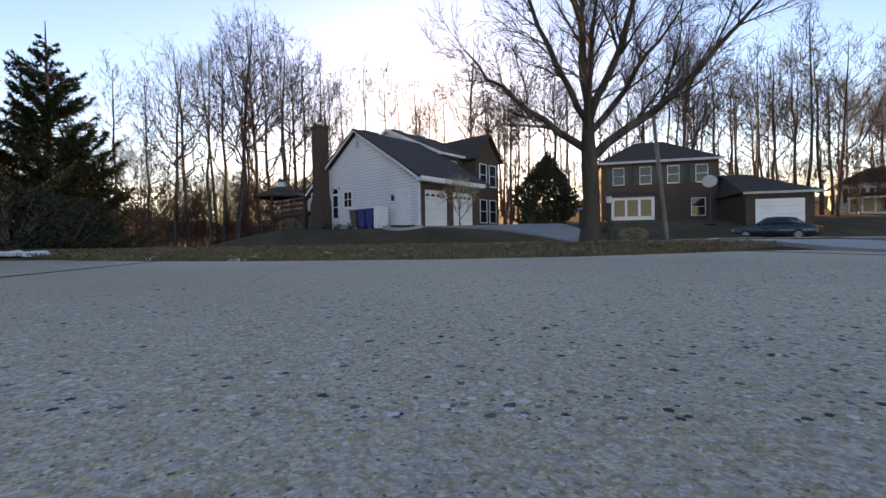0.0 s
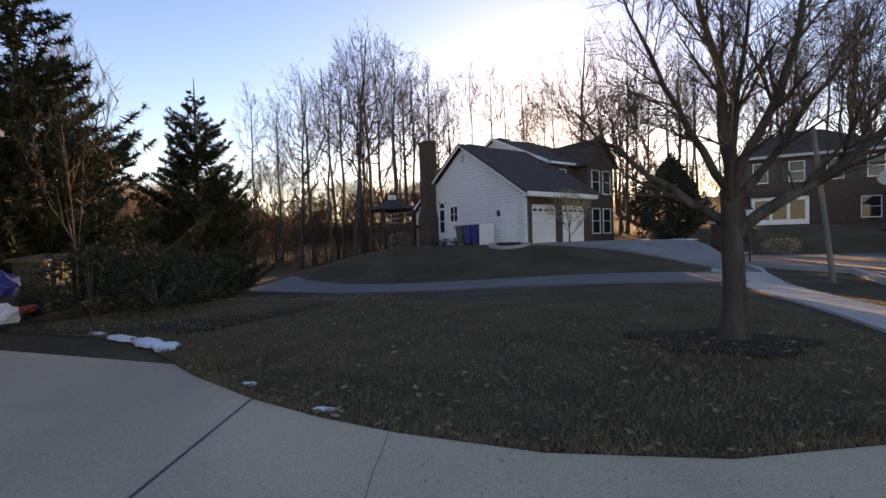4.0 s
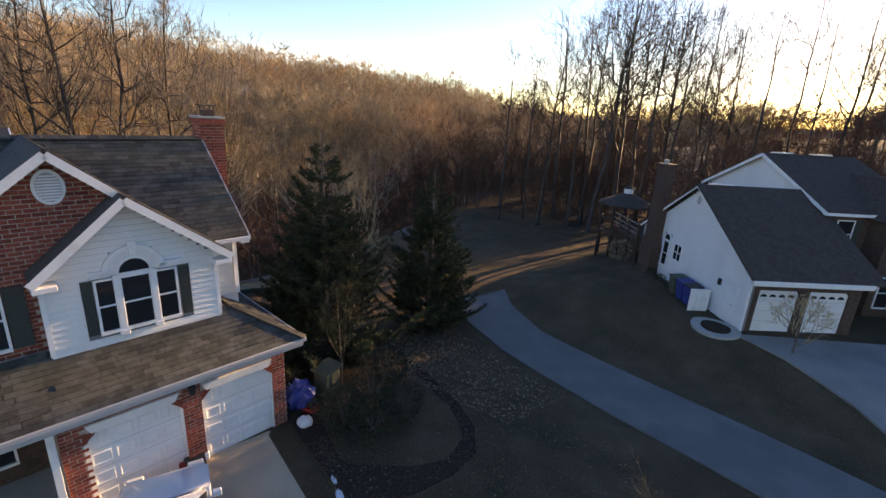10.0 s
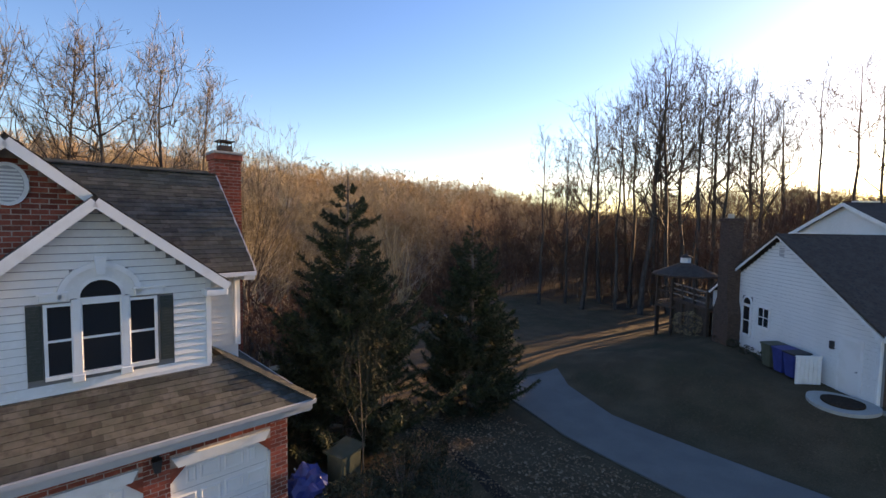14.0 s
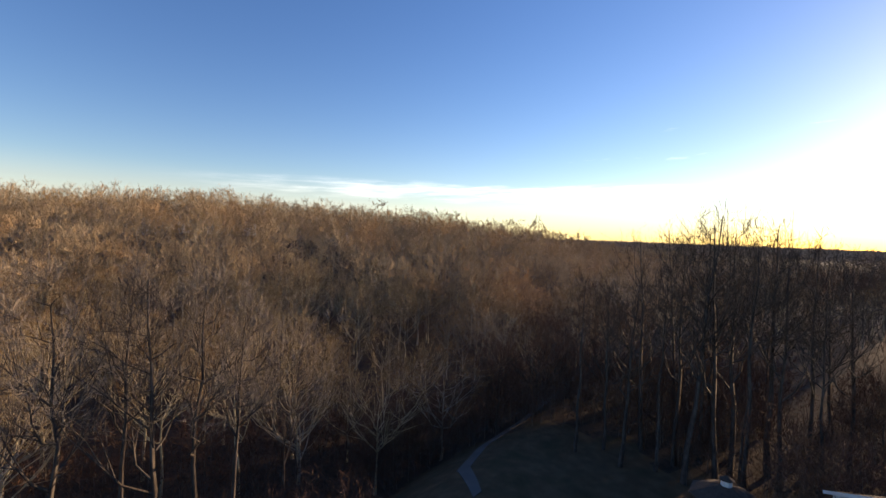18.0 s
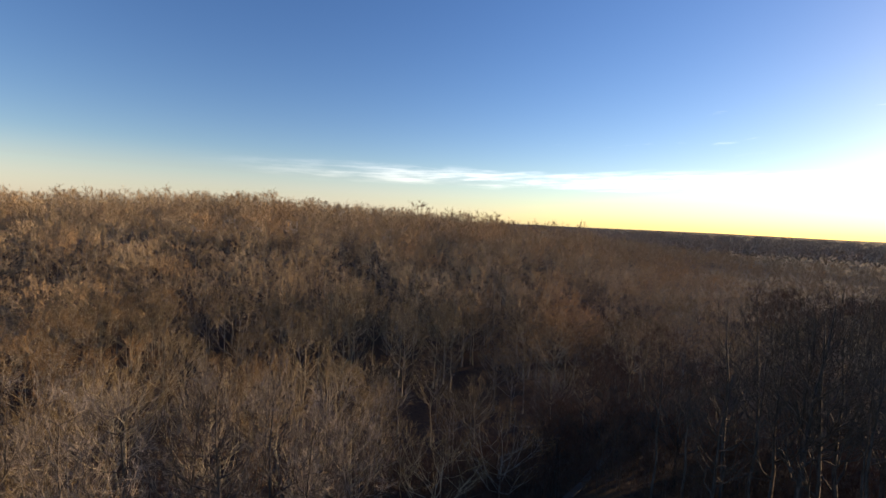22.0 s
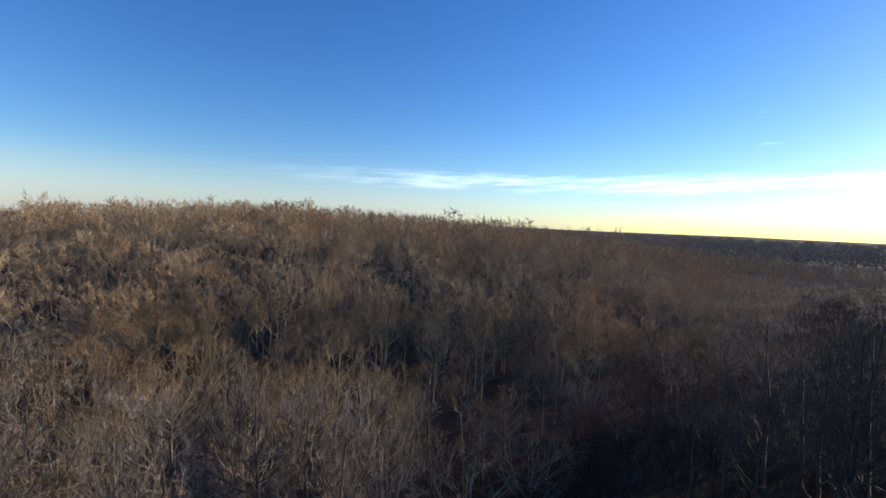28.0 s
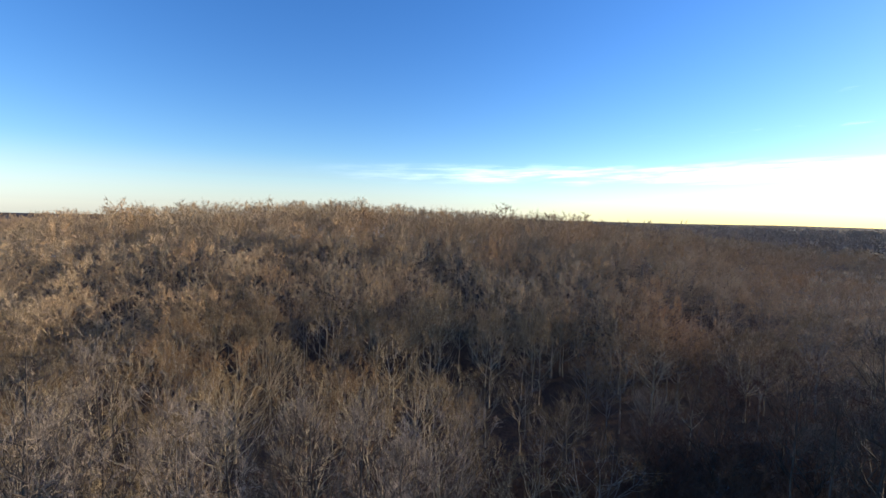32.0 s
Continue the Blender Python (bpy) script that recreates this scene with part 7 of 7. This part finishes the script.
conifer(-12.75, 6.9, 8.8, 3.3, 1, "large dark green conifer beside the brick garage")
conifer(-13.5, 12.6, 8.0, 2.7, 2, "smaller dark green conifer beside the lane")
sap = crown_tree(np.random.RandomState(33), 4.4, 9, 9, 12, 0.005, 0.0011, 0.22, 0.2, 0.05, 4)
sp = thing("sapling", pose(-9.6, 6.0, -0.1), "thin young tree with a few dry leaves before the conifer", "tree")
o = new("trunk", as_mesh("trunk", sap[0], M["bark"]))
o.parent = sp
o = new("crown", as_mesh("crown", sap[1], M["hedge"]))
o.parent = sp
wv2 = crown_tree(np.random.RandomState(35), 7.6, 10, 8, 8, 0.006, 0.0012, 0.17, 0.2, 0.07, 4)
sp = thing("sapling", pose(-13.6, 8.6, -0.4), "slim pale bare tree behind the conifers", "tree")
o = new("trunk", as_mesh("trunk", wv2[0], M["pale_bark"]))
o.parent = sp
o = new("crown", as_mesh("crown", wv2[1], M["twig"]))
o.parent = sp


def shrub(x, y, r, h, seed, label, mat=None, count=900, group="shrubs by the driveway", leaf=0.08, taper=0.0):
    """A low rounded bush: stems and many small leaves through its whole body."""
    rng = np.random.RandomState(seed)
    t = thing("shrub", pose(x, y, float(ground_z(x, y)) - 0.03), label, "shrub", group)
    stems, leaves = [], []
    for k in range(16):
        a, e = rng.uniform(0, 6.28), rng.uniform(0.3, 1.4)
        tip = np.array([r * math.cos(a) * math.cos(e), r * math.sin(a) * math.cos(e), h * (0.35 + 0.6 * math.sin(e))])
        stems.append((0, 0, 0, *tip, 0.018, 0.005))
    for k in range(count):
        d = rng.normal(0, 1, 3)
        d /= np.linalg.norm(d)
        q = rng.uniform(0.55, 1.0) ** 0.5 * (1 + 0.14 * math.sin(5 * d[0] + seed) * math.cos(4 * d[1]))
        c = np.array([d[0] * r * q, d[1] * r * q, h * 0.52 + d[2] * h * 0.5 * q])
        c[2] = max(0.03, c[2])
        c[:2] *= 1 - taper * (c[2] / h) ** 1.2 + taper * 0.3 * math.sin(9 * c[2] / h + 3 * math.atan2(d[1], d[0]))
        e = d + rng.normal(0, 0.8, 3)
        e = e / np.linalg.norm(e) * leaf * rng.uniform(0.62, 1.38)
        leaves.append((*c, *(c + e), leaf * 0.28, 0))
    v, tr = tube_arrays(stems, 4)
    mesh_tris("stem", v, tr, M["bark"], t)
    v, tr = blade_arrays(leaves)
    mesh_tris("foliage", v, tr, mat or M["hedge"], t)
    return t


for k, (x, y, r, h) in enumerate(((-8.2, 5.3, 0.8, 1.15), (-7.4, 5.9, 0.8, 1.1), (-8.6, 6.6, 0.9, 1.25), (-7.6, 7.0, 0.75, 1.05), (-9.6, 7.9, 0.7, 1.0))):
    shrub(x, y, r, h, k + 1, "dense dark clipped shrub in the mulched side bed", count=1700)
flat_patch("side_bed", [(-9.2, 4.05), (-6.8, 4.05), (-5.6, 4.1), (-5.0, 4.6), (-4.75, 5.6), (-4.7, 6.8), (-5.0, 7.9), (-5.9, 8.7), (-7.4, 9.2), (-9.8, 9.5), (-12.5, 9.7), (-13, 4.5), (-9.4, 4.4)], M["mulch"], "dark mulched bed beside the garage", "bed", lift=0.015)
for k, (x, y, r, h) in enumerate(((4.7, 30.2, 2.4, 5.0), (3.4, 28.4, 0.9, 1.2), (8.6, 31.5, 0.9, 1.1))):
    shrub(x, y, r, h, 20 + k, "large dark evergreen beside the white house" if k == 0 else "round dark shrub beside the white house", count=9000 if k == 0 else 900, group="shrubs across the lane", leaf=0.24 if k == 0 else 0.1, taper=0.72 if k == 0 else 0.0)
shrub(9.8, 28.5, 0.9, 0.9, 30, "clump of dry tan ornamental grass", M["dry_grass"], 600, "grass clumps")
shrub(-12.4, 28.2, 0.9, 1.5, 31, "tall clump of dry tan grass beside the deck", M["dry_grass"], 700, "grass clumps")
for k in range(5):
    x, y, z = nb_spot(-8.6 + k * 1.1, -0.5)
    shrub(x, y, 0.3, 0.4, 40 + k, "low dark foundation plant along the white wall", None, 160, "foundation plants")

# grass blades and fallen leaves on the lawn before the driveway
rng = np.random.RandomState(8)
edge_x = np.array([p[0] for p in DRIVE_EDGE])
edge_y = np.array([p[1] for p in DRIVE_EDGE])
def lawn_points(n, depth, xs=(-8.0, 2.6)):
    x = rng.uniform(*xs, n)
    y = np.interp(x, edge_x, edge_y) + 0.01 + depth * rng.uniform(0, 1, n) ** 1.6
    return x, y
x, y = lawn_points(42000, 5.5)
z = ground_z(x, y)
hgt = rng.uniform(0.012, 0.05, len(x))
ang = rng.uniform(0, 6.28, len(x))
bend = rng.uniform(0.0, 0.05, len(x))
tip = np.stack([x + np.cos(ang) * bend, y + np.sin(ang) * bend, z + hgt], 1)
segs = np.concatenate([np.stack([x, y, z - 0.01], 1), tip, np.full((len(x), 1), 0.0045), np.zeros((len(x), 1))], 1)
v, tr = blade_arrays(segs)
tagged(mesh_tris("grass", v, tr, M["blade"]), "short brown-green winter grass on the lawn", "grass", kind="stuff")
x, y = lawn_points(2600, 9.0)
z = ground_z(x, y) + 0.03
vs, ts = [], []
for i in range(len(x)):
    a, s = rng.uniform(0, 6.28), 0.013 + 0.03 * rng.uniform() ** 2
    u = np.array([math.cos(a), math.sin(a), rng.uniform(-0.3, 0.3)]) * s
    w = np.array([-math.sin(a), math.cos(a), rng.uniform(-0.4, 0.4)]) * s * 0.6
    c = np.array([x[i], y[i], z[i]])
    n = len(vs)
    vs += [c - u, c + w, c + u, c - w]
    ts += [(n, n + 1, n + 2), (n, n + 2, n + 3)]
for i in range(2600):
    px, py = rng.uniform(-13.5, -5.5), rng.uniform(8.2, 13.2)
    if py < 9.6 + 0.32 * (px + 6):
        continue
    a, s = rng.uniform(0, 6.28), rng.uniform(0.03, 0.07)
    u = np.array([math.cos(a), math.sin(a), rng.uniform(-0.4, 0.4)]) * s
    w = np.array([-math.sin(a), math.cos(a), rng.uniform(-0.5, 0.5)]) * s * 0.6
    c = np.array([px, py, float(ground_z(px, py)) + 0.03])
    n = len(vs)
    vs += [c - u, c + w, c + u, c - w]
    ts += [(n, n + 1, n + 2), (n, n + 2, n + 3)]
tagged(mesh_tris("fallen_leaves", vs, ts, M["leaf"]), "dry fallen leaves scattered on the lawn", "leaves", kind="stuff")
# aggregate stones proud of the concrete near the take-off spot
n = 15000
x = 0.5 + rng.normal(0, 1.0, n)
y = -0.25 + 2.6 * rng.uniform(0, 1, n) ** 1.5
keep = y < np.interp(x, edge_x, edge_y) - 0.03
x, y = x[keep], y[keep]
vs, ts = [], []
for i in range(len(x)):
    r = 0.0013 + 0.0046 * rng.uniform() ** 3
    k = len(vs)
    a = rng.uniform(0, 6.28)
    for j in range(5):
        b = a + j * 1.2566
        rr = r * rng.uniform(0.7, 1.25)
        vs.append((x[i] + rr * math.cos(b), y[i] + rr * math.sin(b), 0.0))
    vs.append((x[i], y[i], r * rng.uniform(0.1, 0.3)))
    ts += [(k + j, k + (j + 1) % 5, k + 5) for j in range(5)]
tagged(mesh_tris("aggregate", vs, ts, M["pebble"]), "small dark stones showing in the driveway's surface", "stones", kind="stuff")
# joints in the driveway and a few cracks
for k, (a, b, w) in enumerate((((-2.62, 2.7), (-2.0, 0.7), 0.02), ((-8.95, 1.45), (-5.3, -6.0), 0.018), ((2.0, 3.6), (2.6, -2.2), 0.018))):
    ob = part("driveway_joint", bar((a[0], a[1], 0.0), (b[0], b[1], 0.0), w, 0.006), M["black"])
    tagged(ob, "dark expansion joint in the concrete driveway", "joint", kind="structure")
pts = [(-1.35, 2.43), (-1.28, 2.2), (-1.22, 1.95), (-1.1, 1.6), (-1.06, 1.3), (-0.9, 0.8)]
bm = bmesh.new()
for a, b in zip(pts[:-1], pts[1:]):
    d = Vector((b[0] - a[0], b[1] - a[1], 0)).normalized()
    u = Vector((-d.y, d.x, 0)) * 0.002
    bm.faces.new([bm.verts.new(p) for p in (Vector((*a, 0.002)) - u, Vector((*a, 0.002)) + u, Vector((*b, 0.002)) + u, Vector((*b, 0.002)) - u)])
tagged(part("driveway_crack", bm, M["black"]), "thin crack across the concrete driveway", "crack", kind="structure")
# sidewalk joints
for y in np.arange(4.5, 17.0, 1.35):
    z = float(ground_z(4.0, y)) + 0.041
    tagged(part("sidewalk_joint", bar((2.72 + y * 0.05, y, z), (3.42 + y * 0.075, y + 0.2, z), 0.015, 0.006), M["soffit"]), "tooled joint in the sidewalk", "joint", kind="structure")
# kerb of the road
kb = road_line[:]
for a, b in zip(kb[:-1], kb[1:]):
    tagged(part("kerb", bar((a[0], a[1], -0.08), (b[0], b[1], -0.08), 0.16, 0.2), M["walk"]), "pale concrete kerb stone", "kerb", kind="structure")
